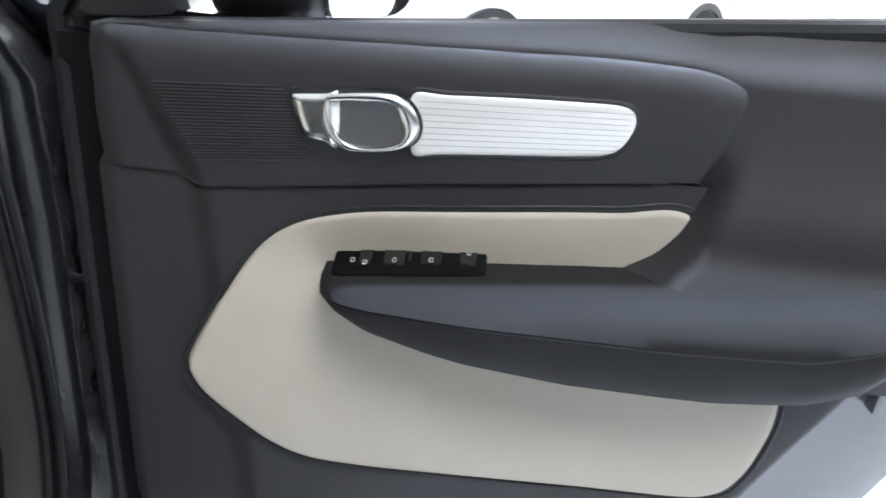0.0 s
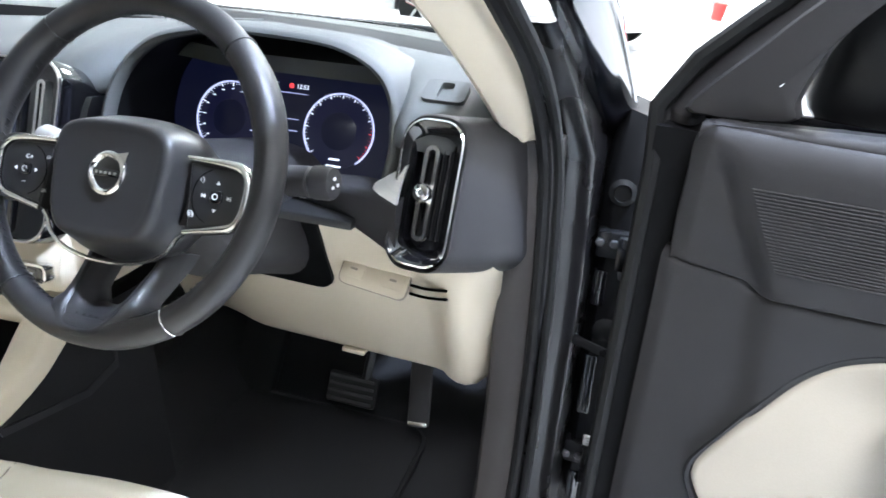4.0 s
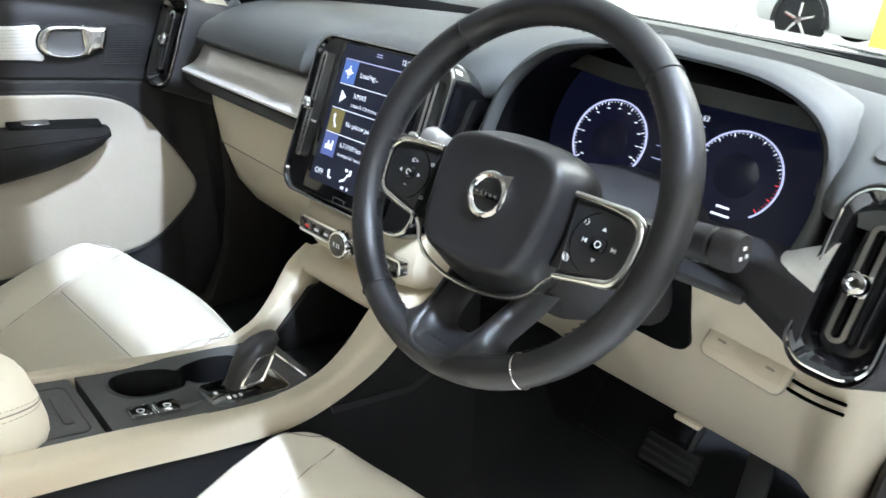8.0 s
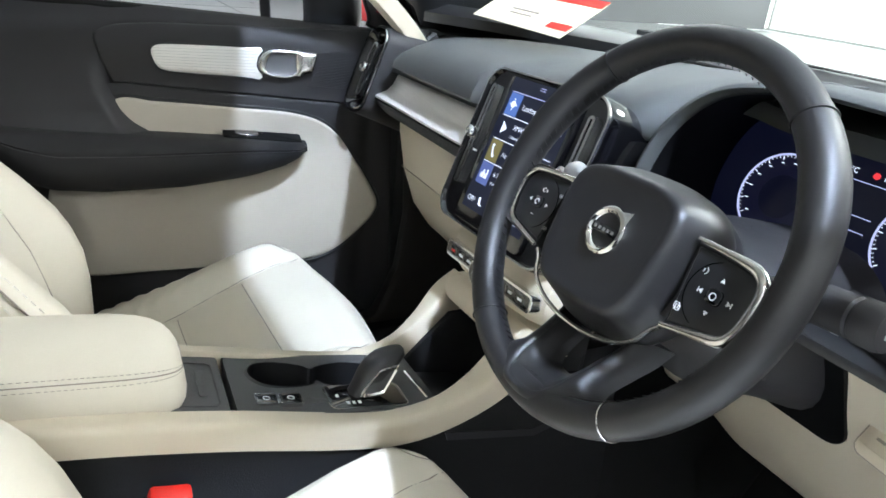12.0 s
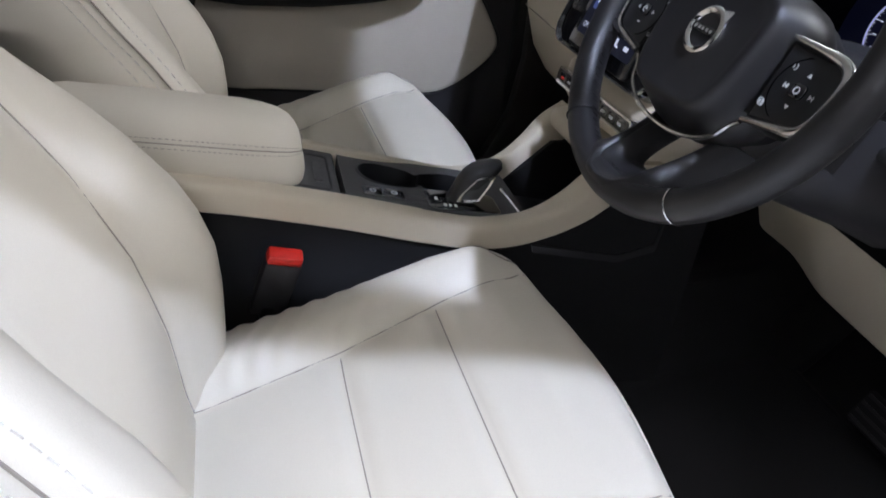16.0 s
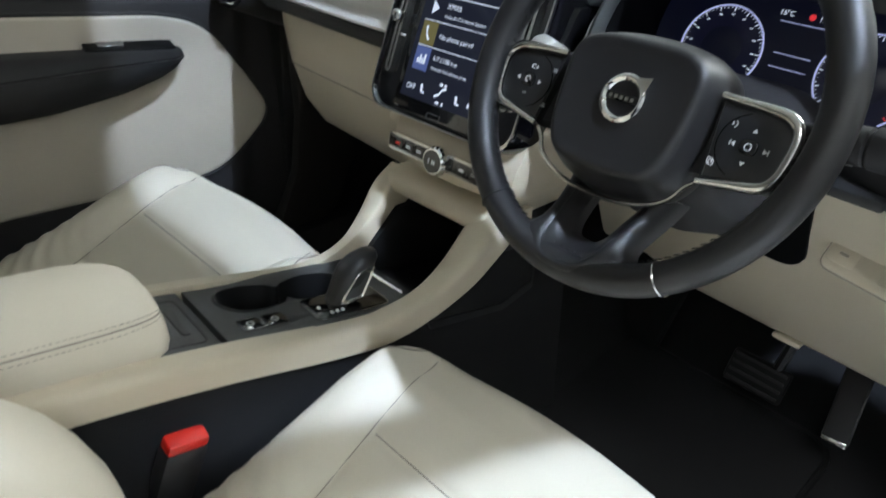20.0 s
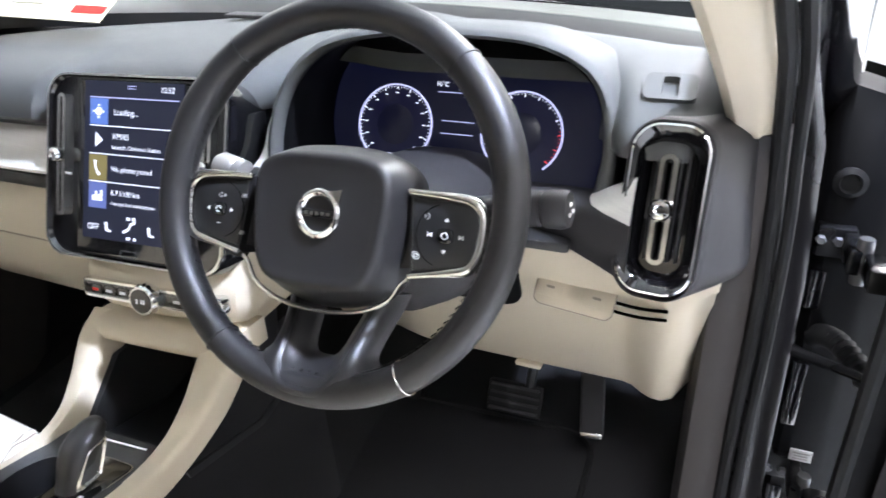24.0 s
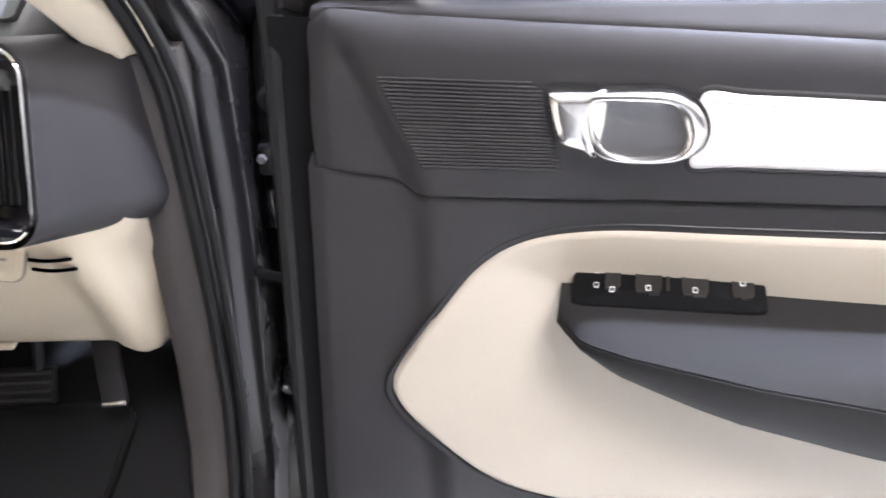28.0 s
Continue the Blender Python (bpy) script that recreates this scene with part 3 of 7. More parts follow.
    tube(bm, [at(-0.148, -0.050, h) for h in (0.33, 0.6, 0.85, 1.02)] + [at(-0.160, -0.070, 1.075), at(-0.128, -0.075, 1.130), at(-0.085, -0.085, 1.174), at(0.0, -0.10, 1.255), at(0.12, -0.12, 1.345), at(0.3, -0.13, 1.45)], 0.010, 8)
    part("door_seal", bm, RUBBER, d_ob)
    # window frame: a broad band with a raised inner lip
    path = curve_pts([(-0.162, 1.060), (-0.160, 1.085), (-0.128, 1.134), (-0.085, 1.178), (0.0, 1.260), (0.12, 1.352), (0.30, 1.450), (0.50, 1.51), (0.68, 1.51), (0.77, 1.32), (0.80, 1.12)], 5)
    bm = bmesh.new()
    rings = []
    for k, p in enumerate(path):
        e = (path[min(k + 1, len(path) - 1)] - path[max(k - 1, 0)]).normalized()
        n = Vector((e.y, -e.x))
        b = -0.03 * ss(1.05, 1.45, p.y)
        rings.append([at(p.x + n.x * a, d + b, p.y + n.y * a) for a, d in ((0.0, -0.10), (-0.004, -0.085), (0.004, -0.076), (0.014, -0.080), (0.020, -0.074), (0.030, -0.064), (0.040, -0.060), (0.046, -0.066), (0.046, -0.10))])
    loft(bm, rings)
    part("window_frame", bm, DARK, d_ob, "thick charcoal window frame", 50)
    bm = bmesh.new()
    tri = curve_pts([(-0.120, 1.078), (-0.027, 1.086), (-0.024, 1.105), (-0.018, 1.130), (-0.003, 1.168), (0.020, 1.200), (0.07, 1.262), (0.05, 1.262), (-0.02, 1.205), (-0.07, 1.150), (-0.115, 1.10)], 3, True)
    tc = Vector((-0.04, 1.12))
    loft(bm, [[at(q.x, d, q.y) for q in (tc + (v - tc) * k for v in tri)] for d, k in ((-0.075, 1.0), (-0.052, 1.0), (-0.046, 0.93), (-0.044, 0.6), (-0.044, 0.02))], caps=False)
    part("corner_trim", bm, DARK, d_ob, "dark triangular corner trim", 40)
    bm = bmesh.new()
    tube(bm, [at(s, -0.048, 1.078 + 0.090 * s) for s in (-0.06, 0.2, 0.5, 0.76)], 0.010, 8)
    part("belt_seal", bm, RUBBER, d_ob)
    return d_ob


driver_door = build_door(open_door, "driver_door", "open driver door with charcoal panel and cream insert")
passenger_door = build_door(shut_door, "passenger_door", "closed passenger door with charcoal panel and cream insert")
# latch on the rear face of the open door
bm = bmesh.new()
box(bm, (0, 0, 0), (0.012, 0.03, 0.09), 0.003, Matrix.Translation(open_door(0.795, -0.05, 0.755)) @ Matrix.Rotation(radians(-18.6), 4, "Z"))
part("latch", bm, DARK_METAL, driver_door)


# door mirrors
def build_mirror(at, label):
    m_ob = thing("door_mirror", label, "door mirror", "door mirrors")
    secs = ((-0.128, 0.005, 0.060, 1.11, 1.20), (-0.136, -0.018, 0.086, 1.080, 1.235), (-0.15, -0.028, 0.099, 1.070, 1.245), (-0.20, -0.042, 0.115, 1.062, 1.255), (-0.28, -0.050, 0.143, 1.060, 1.255), (-0.332, -0.040, 0.160, 1.064, 1.250), (-0.338, -0.036, 0.184, 1.066, 1.248), (-0.368, 0.0, 0.182, 1.085, 1.225), (-0.378, 0.05, 0.13, 1.11, 1.20))
    bm = bmesh.new()
    loft(bm, [[at(mix(s0, s1, x + 0.5), d, mix(h0, h1, y + 0.5)) for x, y in rounded(1, 1, 0.22, 5)] for d, s0, s1, h0, h1 in secs])
    part("housing", bm, BLACK, m_ob, "black housing", 60)
    bm = bmesh.new()
    a, b = Vector((0.101, -0.158)), Vector((0.158, -0.324))
    n = Vector((b - a).normalized())
    n = Vector((-n.y, n.x))
    loft(bm, [[at(q.x + n.x * o, q.y + n.y * o, 1.157 + 0.165 * y * k) for q, y in ((mix(a, b, 0.5 + x * k), y) for x, y in rounded(1, 1, 0.2, 6))] for o, k in ((-0.004, 1.0), (0.0065, 1.0), (0.0066, 0.95), (0.0066, 0.02))], caps=False)
    part("mirror_glass", bm, CHROME, m_ob, "reflecting mirror glass")
    bm = bmesh.new()
    loft(bm, [[at(mix(s0, s1, x + 0.5), d, mix(1.03, 1.078, y + 0.5)) for x, y in rounded(1, 1, 0.3, 4)] for d, s0, s1 in ((-0.13, 0.0, 0.07), (-0.17, 0.0, 0.06), (-0.24, 0.0, 0.06))])
    part("mirror_foot", bm, BLACK, m_ob)
    return m_ob


driver_mirror = build_mirror(open_door, "gloss black door mirror on the open driver door")
passenger_mirror = build_mirror(shut_door, "gloss black door mirror on the passenger door")
for ob in (driver_door, driver_mirror):
    settle(ob, (-0.0003, -0.0091, 0.002), (0.65, 0.66, 0.59), (1.1963, 0.0865, 0.9169))
for ob in (passenger_door, passenger_mirror):
    settle(ob, (-0.0565, 0.0659, -0.0518), (2.4, -6.0, -8.5), (-0.7202, -0.073, 0.8869), 1.02)

# ---- car shell round the cabin ----
car_body = thing("car_body", "gloss black family car body with its pale headliner", "car")


def panel(name, rows, mat, thick, label=""):
    bm = bmesh.new()
    sheet(bm, rows, thick)
    return part(name, bm, mat, car_body, label, 50)


def pillar(name, path, widths, mat, label="", flat=0.6):
    bm = bmesh.new()
    tube(bm, curve_pts(path, 5), widths, 10, flat=flat)
    return part(name, bm, mat, car_body, label)


# roof skin and headliner, front edge moved forward unseen to shade the passenger side
panel("roof", [[(mix(-0.60, 0.60, i / 12), mix(0.0, -2.3, j / 12), 1.60 - 0.05 * (2 * i / 12 - 1) ** 2 - 0.07 * (1 - j / 12) ** 3) for i in range(13)] for j in range(13)], PAINT, (0, 0, 0.04))
panel("headliner", [[(mix(-0.58, 0.58, i / 12), mix(0.005, -2.3, j / 12), 1.56 - 0.05 * (2 * i / 12 - 1) ** 2 - 0.07 * (1 - j / 12) ** 3) for i in range(13)] for j in range(13)], HEADLINER, (0, 0, 0.02), "pale cloth headliner")
# floor pan with carpet
panel("carpet", [[(mix(-0.72, 0.72, i / 20), y, z + 0.10 * math.exp(-((mix(-0.72, 0.72, i / 20) / 0.11) ** 2))) for i in range(21)] for y, z in ((-2.2, 0.34), (-1.0, 0.34), (-0.6, 0.33), (0.0, 0.32), (0.45, 0.32), (0.62, 0.34), (0.82, 0.44), (0.95, 0.60), (0.97, 0.95))], CARPET, (0, 0, -0.05), "black loop-pile carpet")
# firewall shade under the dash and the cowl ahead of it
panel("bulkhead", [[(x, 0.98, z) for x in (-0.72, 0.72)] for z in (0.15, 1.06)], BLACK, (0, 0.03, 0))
panel("cowl", [[(mix(-0.70, 0.70, i / 16), 0.60 - 0.5 * mix(-0.70, 0.70, i / 16) ** 2 + dy, z) for i in range(17)] for dy, z in ((-0.02, 1.075), (0.03, 1.094), (0.10, 1.085), (0.36, 1.06))], BLACK, (0, 0, -0.02), "black windscreen edge")
panel("bonnet", [[(mix(-0.85, 0.85, i / 16), 0.98 - 0.3 * mix(-0.85, 0.85, i / 16) ** 2 + dy, z - 0.10 * (2 * i / 16 - 1) ** 4) for i in range(17)] for dy, z in ((0.0, 1.06), (0.3, 1.05), (0.7, 1.0), (0.95, 0.86), (1.0, 0.5))], PAINT, (0, 0, -0.02))
for side in (1, -1):
    s = side
    # A pillar: cream trim inside, paint outside
    trim_path = [(0.700, 0.325, 0.985), (0.690, 0.27, 1.045), (0.668, 0.17, 1.125), (0.640, 0.03, 1.215), (0.605, -0.14, 1.32), (0.565, -0.36, 1.45)]
    bm = bmesh.new()
    rings = []
    for p in curve_pts(trim_path, 6):
        q = Vector((0, 0.62, 0.78))
        w = Vector((0.021, -0.004, 0.008))
        rings.append([Vector((s * v.x, v.y, max(1.014, v.z))) for v in (p - w * 1.1 + q * 0.03, p - w - q * 0.004, p - w * 0.5 - q * 0.014, p + w * 0.4 - q * 0.014, p + w - q * 0.002, p + w * 1.1 + q * 0.03)])
    loft(bm, rings)
    part("pillar_trim", bm, CREAM_PLASTIC, car_body, "cream windscreen pillar trim")
    outer = [(0.80, 0.56, 0.98), (0.775, 0.40, 1.10), (0.745, 0.22, 1.215), (0.705, 0.0, 1.345), (0.66, -0.25, 1.47), (0.63, -0.5, 1.53)]
    pillar("screen_pillar", [(s * x, y, z) for x, y, z in outer], 0.038, PAINT)
    # lower side trim beside the footwell
    bm = bmesh.new()
    rings = []
    for y0, z in ((0.300, 1.012), (0.305, 0.90), (0.315, 0.75), (0.325, 0.60), (0.31, 0.46), (0.26, 0.34), (0.12, 0.26), (-0.1, 0.24)):
        rings.append([Vector((s * x, y0 + dy, z)) for x, dy in ((0.676, 0.16), (0.677, 0.02), (0.684, 0.002), (0.700, 0.0), (0.720, 0.004), (0.744, 0.030), (0.744, 0.16))])
    loft(bm, rings)
    part("kick_trim", bm, GREY_TRIM, car_body, "dark grey-brown lower pillar trim")
    if s < 0:
        bm = bmesh.new()
        box(bm, (-0.765, 0.65, 0.62), (0.11, 0.70, 0.84), 0.01)
        part("front_post", bm, BLACK, car_body)
    # double rubber seal round the opening
    for off, r in ((0.0, 0.0085), (0.018, 0.007)):
        bm = bmesh.new()
        p = [(0.733 + off, -0.1, 0.235), (0.735 + off, 0.12, 0.26), (0.737 + off, 0.265, 0.35), (0.738 + off, 0.322, 0.47), (0.738 + off, 0.334, 0.60), (0.738 + off, 0.325, 0.75), (0.734 + off, 0.312, 0.90), (0.726 + off, 0.300, 1.00), (0.712 + off, 0.22, 1.105), (0.690 + off, 0.10, 1.19), (0.664 + off, -0.06, 1.29), (0.63 + off, -0.3, 1.43), (0.62 + off, -0.6, 1.50)]
        tube(bm, curve_pts([(s * x, y, z) for x, y, z in p], 4), r, 8)
        part("opening_seal", bm, RUBBER, car_body)
    # painted door frame behind the seal
    bm = bmesh.new()
    rings = []
    for y0, z in ((0.0, 0.20), (0.22, 0.27), (0.335, 0.42), (0.353, 0.60), (0.373, 0.80), (0.391, 0.98), (0.325, 1.08), (0.215, 1.16)):
        e = max(0, z - 0.95)
        rings.append([Vector((s * (x - 0.3 * e), y0 + dy, z)) for x, dy in ((0.735, 0.03), (0.750, -0.010), (0.756, -0.0105), (0.772, -0.006), (0.787, -0.0015), (0.7905, 0.002), (0.793, 0.05), (0.800, 0.12), (0.835, 0.15), (0.840, 0.22), (0.735, 0.24))])
    loft(bm, rings)
    part("door_frame", bm, FRAME_PAINT, car_body, "black painted door frame")
    # outer wing
    panel("wing", [[(s * (x - 0.10 * max(0, z - 0.85) * 5), y, z) for y, x in ((0.47, 0.885), (0.8, 0.915), (1.3, 0.92), (1.9, 0.85))] for z in (0.30, 0.5, 0.7, 0.82, 0.89, 0.93)], PAINT, (-s * 0.02, 0, 0))
    # hinge post closing the gap behind the door
    bm = bmesh.new()
    rings = []
    for z in (0.18, 0.40, 0.70, 0.92, 1.00, 1.035):
        e = 0.05 * ss(0.92, 1.035, z)
        rings.append([Vector((s * x, y + e, z - 0.3 * max(0.0, x - 0.80) * ss(0.92, 1.035, z))) for x, y in ((0.79, 0.52), (0.80, 0.455), (0.815, 0.44), (0.865, 0.445), (0.880, 0.455), (0.905, 0.47), (0.905, 0.56), (0.79, 0.58))])
    loft(bm, rings)
    part("hinge_post", bm, CLAD, car_body, "black plastic-clad hinge post", 50)
    # sill
    bm = bmesh.new()
    loft(bm, [[Vector((s * x, y, z)) for x, z in ((0.70, 0.16), (0.705, 0.235), (0.745, 0.245), (0.80, 0.23), (0.84, 0.20), (0.86, 0.14))] for y in (0.30, -0.85)])
    part("sill", bm, PAINT, car_body)
    # B pillar and rear side
    panel("rear_side", [[(s * x, y, z) for y, x in ((-0.90, 0.74), (-1.5, 0.76), (-2.3, 0.70))] for z in (0.2, 0.7, 1.05)], DARK, (s * 0.05, 0, 0))
    pillar("middle_pillar", [(s * 0.73, -0.86, 0.2), (s * 0.74, -0.88, 0.7), (s * 0.72, -0.92, 1.05), (s * 0.65, -0.97, 1.35), (s * 0.58, -1.0, 1.53)], 0.06, DARK)
    pillar("roof_rail", [(s * 0.66, -0.30, 1.485), (s * 0.66, -0.60, 1.515), (s * 0.655, -1.0, 1.53), (s * 0.64, -1.7, 1.52), (s * 0.66, -2.2, 1.40)], 0.05, PAINT)
panel("tailgate", [[(x, -2.30, z) for x in (-0.7, 0.7)] for z in (0.2, 1.15)], DARK, (0, -0.05, 0))
# windscreen
GLASS = bpy.data.materials.new("clear_glass")
GLASS.use_nodes = True
_nt = GLASS.node_tree
_tr = _nt.nodes.new("ShaderNodeBsdfTransparent")
_tr.inputs[0].default_value = (0.94, 0.97, 0.96, 1)
_gl = _nt.nodes.new("ShaderNodeBsdfGlossy")
_gl.inputs["Roughness"].default_value = 0.02
_mx = _nt.nodes.new("ShaderNodeMixShader")
_mx.inputs[0].default_value = 0.05
_nt.links.new(_tr.outputs[0], _mx.inputs[1])
_nt.links.new(_gl.outputs[0], _mx.inputs[2])
_nt.links.new(_mx.outputs[0], _nt.nodes["Material Output"].inputs[0])
g = panel("windscreen", [[(mix(-0.66, 0.66, i / 12) * mix(1, 0.86, j / 8), mix(0.64 - 0.5 * mix(-0.66, 0.66, i / 12) ** 2, -0.01, j / 8), mix(1.08, 1.50, (j / 8) ** 0.9)) for i in range(13)] for j in range(9)], GLASS, (0, 0.004, 0.003), "clear windscreen glass")
g.visible_shadow = False
# hinges, check strap, cable boot and label on the driver side
HINGE_STEEL = material("black_hinge_steel", (0.010, 0.010, 0.011), 0.28, metal=0.3, vary=0.1, spec=0.5)
bm = bmesh.new()
tube(bm, [(0.772, 0.400, 0.716), (0.784, 0.379, 0.7135), (0.802, 0.362, 0.7165), (0.832, 0.334, 0.7245), (0.8605, 0.304, 0.7325), (0.885, 0.28, 0.735)], [0.006, 0.0085, 0.0075, 0.0065, 0.0055, 0.005], 8, flat=0.6)
strap = part("check_strap", bm, HINGE_STEEL, car_body, "black steel check strap")
bm = bmesh.new()
box(bm, (0.782, 0.388, 0.7135), (0.026, 0.016, 0.034), 0.004)
for dz in (-0.0115, 0.0115):
    lathe(bm, [(0.001, 0), (0.0045, 0), (0.0045, 0.004), (0.001, 0.005)], Matrix.Translation((0.786, 0.380, 0.7135 + dz)) @ Matrix.Rotation(radians(70), 4, "X"), 10)
part("strap_bracket", bm, HINGE_STEEL, strap)
for z, up in ((0.8446, 1), (0.4750, -1)):
    bm = bmesh.new()
    box(bm, (0.822, 0.440, z), (0.046, 0.026, 0.042), 0.005)
    box(bm, (0.838, 0.405, z), (0.016, 0.060, 0.034), 0.004)
    box(bm, (0.862, 0.355, z), (0.034, 0.055, 0.030), 0.005)
    hinge = part("door_hinge", bm, HINGE_STEEL, car_body, "black painted steel hinge")
    bm = bmesh.new()
    lathe(bm, [(0.001, -0.030), (0.0085, -0.030), (0.0095, -0.022), (0.0095, 0.022), (0.0085, 0.030), (0.001, 0.030)], Matrix.Translation((0.846, 0.385, z)), 14)
    part("hinge_pin", bm, DARK_METAL, hinge)
    for dx in (-0.014, 0.006):
        bm = bmesh.new()
        lathe(bm, [(0.001, 0), (0.0068, 0), (0.0068, 0.005), (0.005, 0.007), (0.001, 0.007)], Matrix.Translation((0.818 + dx, 0.428, z + 0.004 * up)) @ Matrix.Rotation(radians(90), 4, "X"), 6)
        part("bolt", bm, DARK_METAL, hinge)
bm = bmesh.new()
box(bm, (0.843, 0.4265, 0.505), (0.030, 0.003, 0.020), 0.001)
label_ob = part("paper_label", bm, WHITE_MARK, car_body, "small white printed label")
for k, w in enumerate((0.022, 0.018, 0.020)):
    bm = bmesh.new()
    box(bm, (0.843, 0.4246, 0.510 - 0.005 * k), (w, 0.0008, 0.0018))
    part("label_print", bm, GROOVE, label_ob)
# ribbed cable boot bridging to the door
path = curve_pts([(0.826, 0.452, 0.690), (0.832, 0.425, 0.712), (0.848, 0.395, 0.720), (0.868, 0.355, 0.712), (0.892, 0.31, 0.69)], 8)
bm = bmesh.new()
tube(bm, path, [0.0135 + 0.0022 * (-1) ** k for k in range(len(path))], 12)
part("cable_boot", bm, RUBBER, car_body, "black ribbed rubber cable boot")
bm = bmesh.new()
lathe(bm, [(0.001, 0), (0.019, 0), (0.020, 0.005), (0.013, 0.009), (0.011, 0.004), (0.001, 0.004)], Matrix.Translation((0.824, 0.444, 0.922)) @ Matrix.Rotation(radians(90), 4, "X"), 20)
part("blanking_plug", bm, RUBBER, car_body)
# pressed ribs of the post between the hinges
for z0, z1, x in ((0.74, 0.80, 0.812), (0.545, 0.655, 0.818), (0.30, 0.43, 0.822)):
    bm = bmesh.new()
    box(bm, (x, 0.443, (z0 + z1) / 2), (0.022, 0.012, z1 - z0), 0.005)
    part("post_rib", bm, PAINT, car_body)
# road wheels under the body
for wx, wy in ((0.80, 1.30), (-0.80, 1.30), (0.80, -1.40), (-0.80, -1.40)):
    wm = Matrix.Translation((wx, wy, 0.345)) @ Matrix.Rotation(radians(90 if wx > 0 else -90), 4, "Y")
    bm = bmesh.new()
    lathe(bm, [(0.22, -0.11), (0.33, -0.11), (0.352, -0.07), (0.352, 0.07), (0.33, 0.11), (0.24, 0.105)], wm, 36)
    tyre = part("road_wheel", bm, RUBBER, car_body, "black tyre on a silver alloy rim")
    bm = bmesh.new()
    lathe(bm, [(0.24, 0.10), (0.235, 0.06), (0.07, 0.075), (0.05, 0.09), (0.001, 0.09)], wm, 30)
    for k in range(5):
        a = 2 * math.pi * k / 5
        tube(bm, [wm @ Vector((0.05 * math.cos(a), 0.05 * math.sin(a), 0.095)), wm @ Vector((0.232 * math.cos(a), 0.232 * math.sin(a), 0.09))], 0.024, 6, flat=0.5)
    part("rim", bm, SATIN, tyre)
# front bumper and lamps
panel("front_bumper", [[(mix(-0.80, 0.80, i / 16), 1.95 - 0.28 * (2 * i / 16 - 1) ** 4 + dy, z) for i in range(17)] for dy, z in ((0.0, 0.74), (0.05, 0.60), (0.06, 0.40), (0.0, 0.22))], PAINT, (0, -0.03, 0))
for sx in (0.62, -0.62):
    bm = bmesh.new()
    box(bm, (sx, 1.86, 0.78), (0.26, 0.10, 0.12), 0.03)
    part("headlight", bm, CHROME, car_body)
    bm = bmesh.new()
    box(bm, (sx, -2.33, 0.95), (0.14, 0.06, 0.34), 0.02)
    part("tail_light", bm, RED, car_body)
# rear doors and side glass behind the front seats
for sx in (1, -1):
    panel("rear_door", [[(sx * (x - 0.03 * (z < 0.4)), y, z) for y, x in ((-0.92, 0.885), (-1.3, 0.90), (-1.75, 0.89), (-2.30, 0.80))] for z in (0.30, 0.5, 0.8, 1.0, 1.06)], PAINT, (-sx * 0.03, 0, 0))
    panel("rear_glass", [[(sx * x, y, z) for y, x in ((-0.98, x0), (-1.6, x0), (-2.2, x0 - 0.05))] for z, x0 in ((1.06, 0.86), (1.28, 0.78), (1.48, 0.67))], GLOSS, (-sx * 0.006, 0, 0), "dark rear side glass")
panel("rear_window", [[(x, y, z) for x in (-0.62, 0, 0.62)] for y, z in ((-2.34, 1.10), (-2.30, 1.48))], GLOSS, (0, 0.006, 0), "dark rear window")

# ---- dashboard ----
dash = thing("dashboard", "two-tone charcoal and cream car dashboard with brushed metal strip", "dashboard")


def rear_y(x):
    return 0.585 - 0.5 * x * x


def bend(x):
    """How far the dash lies back and falls towards the passenger side."""
    a = 0.030 + 0.063 * (0.17 - x) if x > -0.178 else 0.052 + 0.1227 * (-0.178 - x)
    b = -0.080 * (0.17 - x) if x > -0.178 else -0.028 - 0.055 * (-0.178 - x)
    k = ss(0.30, 0.17, x)
    return Vector((0, a * k, b * k))


def sweep_x(name, xs, section, mat, label="", sharp=40):
    bm = bmesh.new()
    loft(bm, [[Vector((x, y, z)) + bend(x) for y, z in section(x)] for x in xs])
    return part(name, bm, mat, dash, label, sharp)


def steps(a, b, n):
    return [mix(a, b, i / n) for i in range(n + 1)]


def pad_section(x):
    yr = rear_y(x)
    e = ss(0.60, 0.675, abs(x))
    yf = 0.118 + 0.085 * e + 0.13 * ss(0.112, 0.170, x) * (x < 0.3) + 0.07 * ss(0.600, 0.548, x) * (x > 0.3)
    yf += 0.062 * ss(-0.185, -0.160, x) * ss(0.160, 0.135, x)
    z0 = 1.016 + 0.012 * e
    zt = 1.088 - 0.012 * ss(0.45, 0.70, abs(x))
    pts = [(yr, zt), (mix(yf, yr, 0.65), zt + 0.008), (mix(yf, yr, 0.35), zt + 0.001), (yf + 0.05 + 0.03 * e, zt - 0.014), (yf + 0.016 + 0.02 * e, zt - 0.030), (yf + 0.002, z0 + 0.020), (yf - 0.002, z0 + 0.006), (yf + 0.004, z0), (yf + 0.03, z0 - 0.004), (yr, z0 - 0.02)]
    return pts


def pad_back(x):
    yr = rear_y(x)
    return [(yr, 1.084), (mix(0.30, yr, 0.6), 1.092), (0.33, 1.088), (0.295, 1.080), (0.290, 1.06), (yr, 1.04)]


sweep_x("upper_pad", steps(-0.77, 0.170, 44), pad_section, DARK_TOP, "grey grained soft dash top")
def pad_right(x):
    yr = rear_y(x)
    e = 2.4 * ss(0.632, 0.690, x)
    c = 0.055 * ss(0.580, 0.545, x)
    return [(y + c * ss(0.30, 0.20, y), z) for y, z in pad_right_line(x, yr, e)]


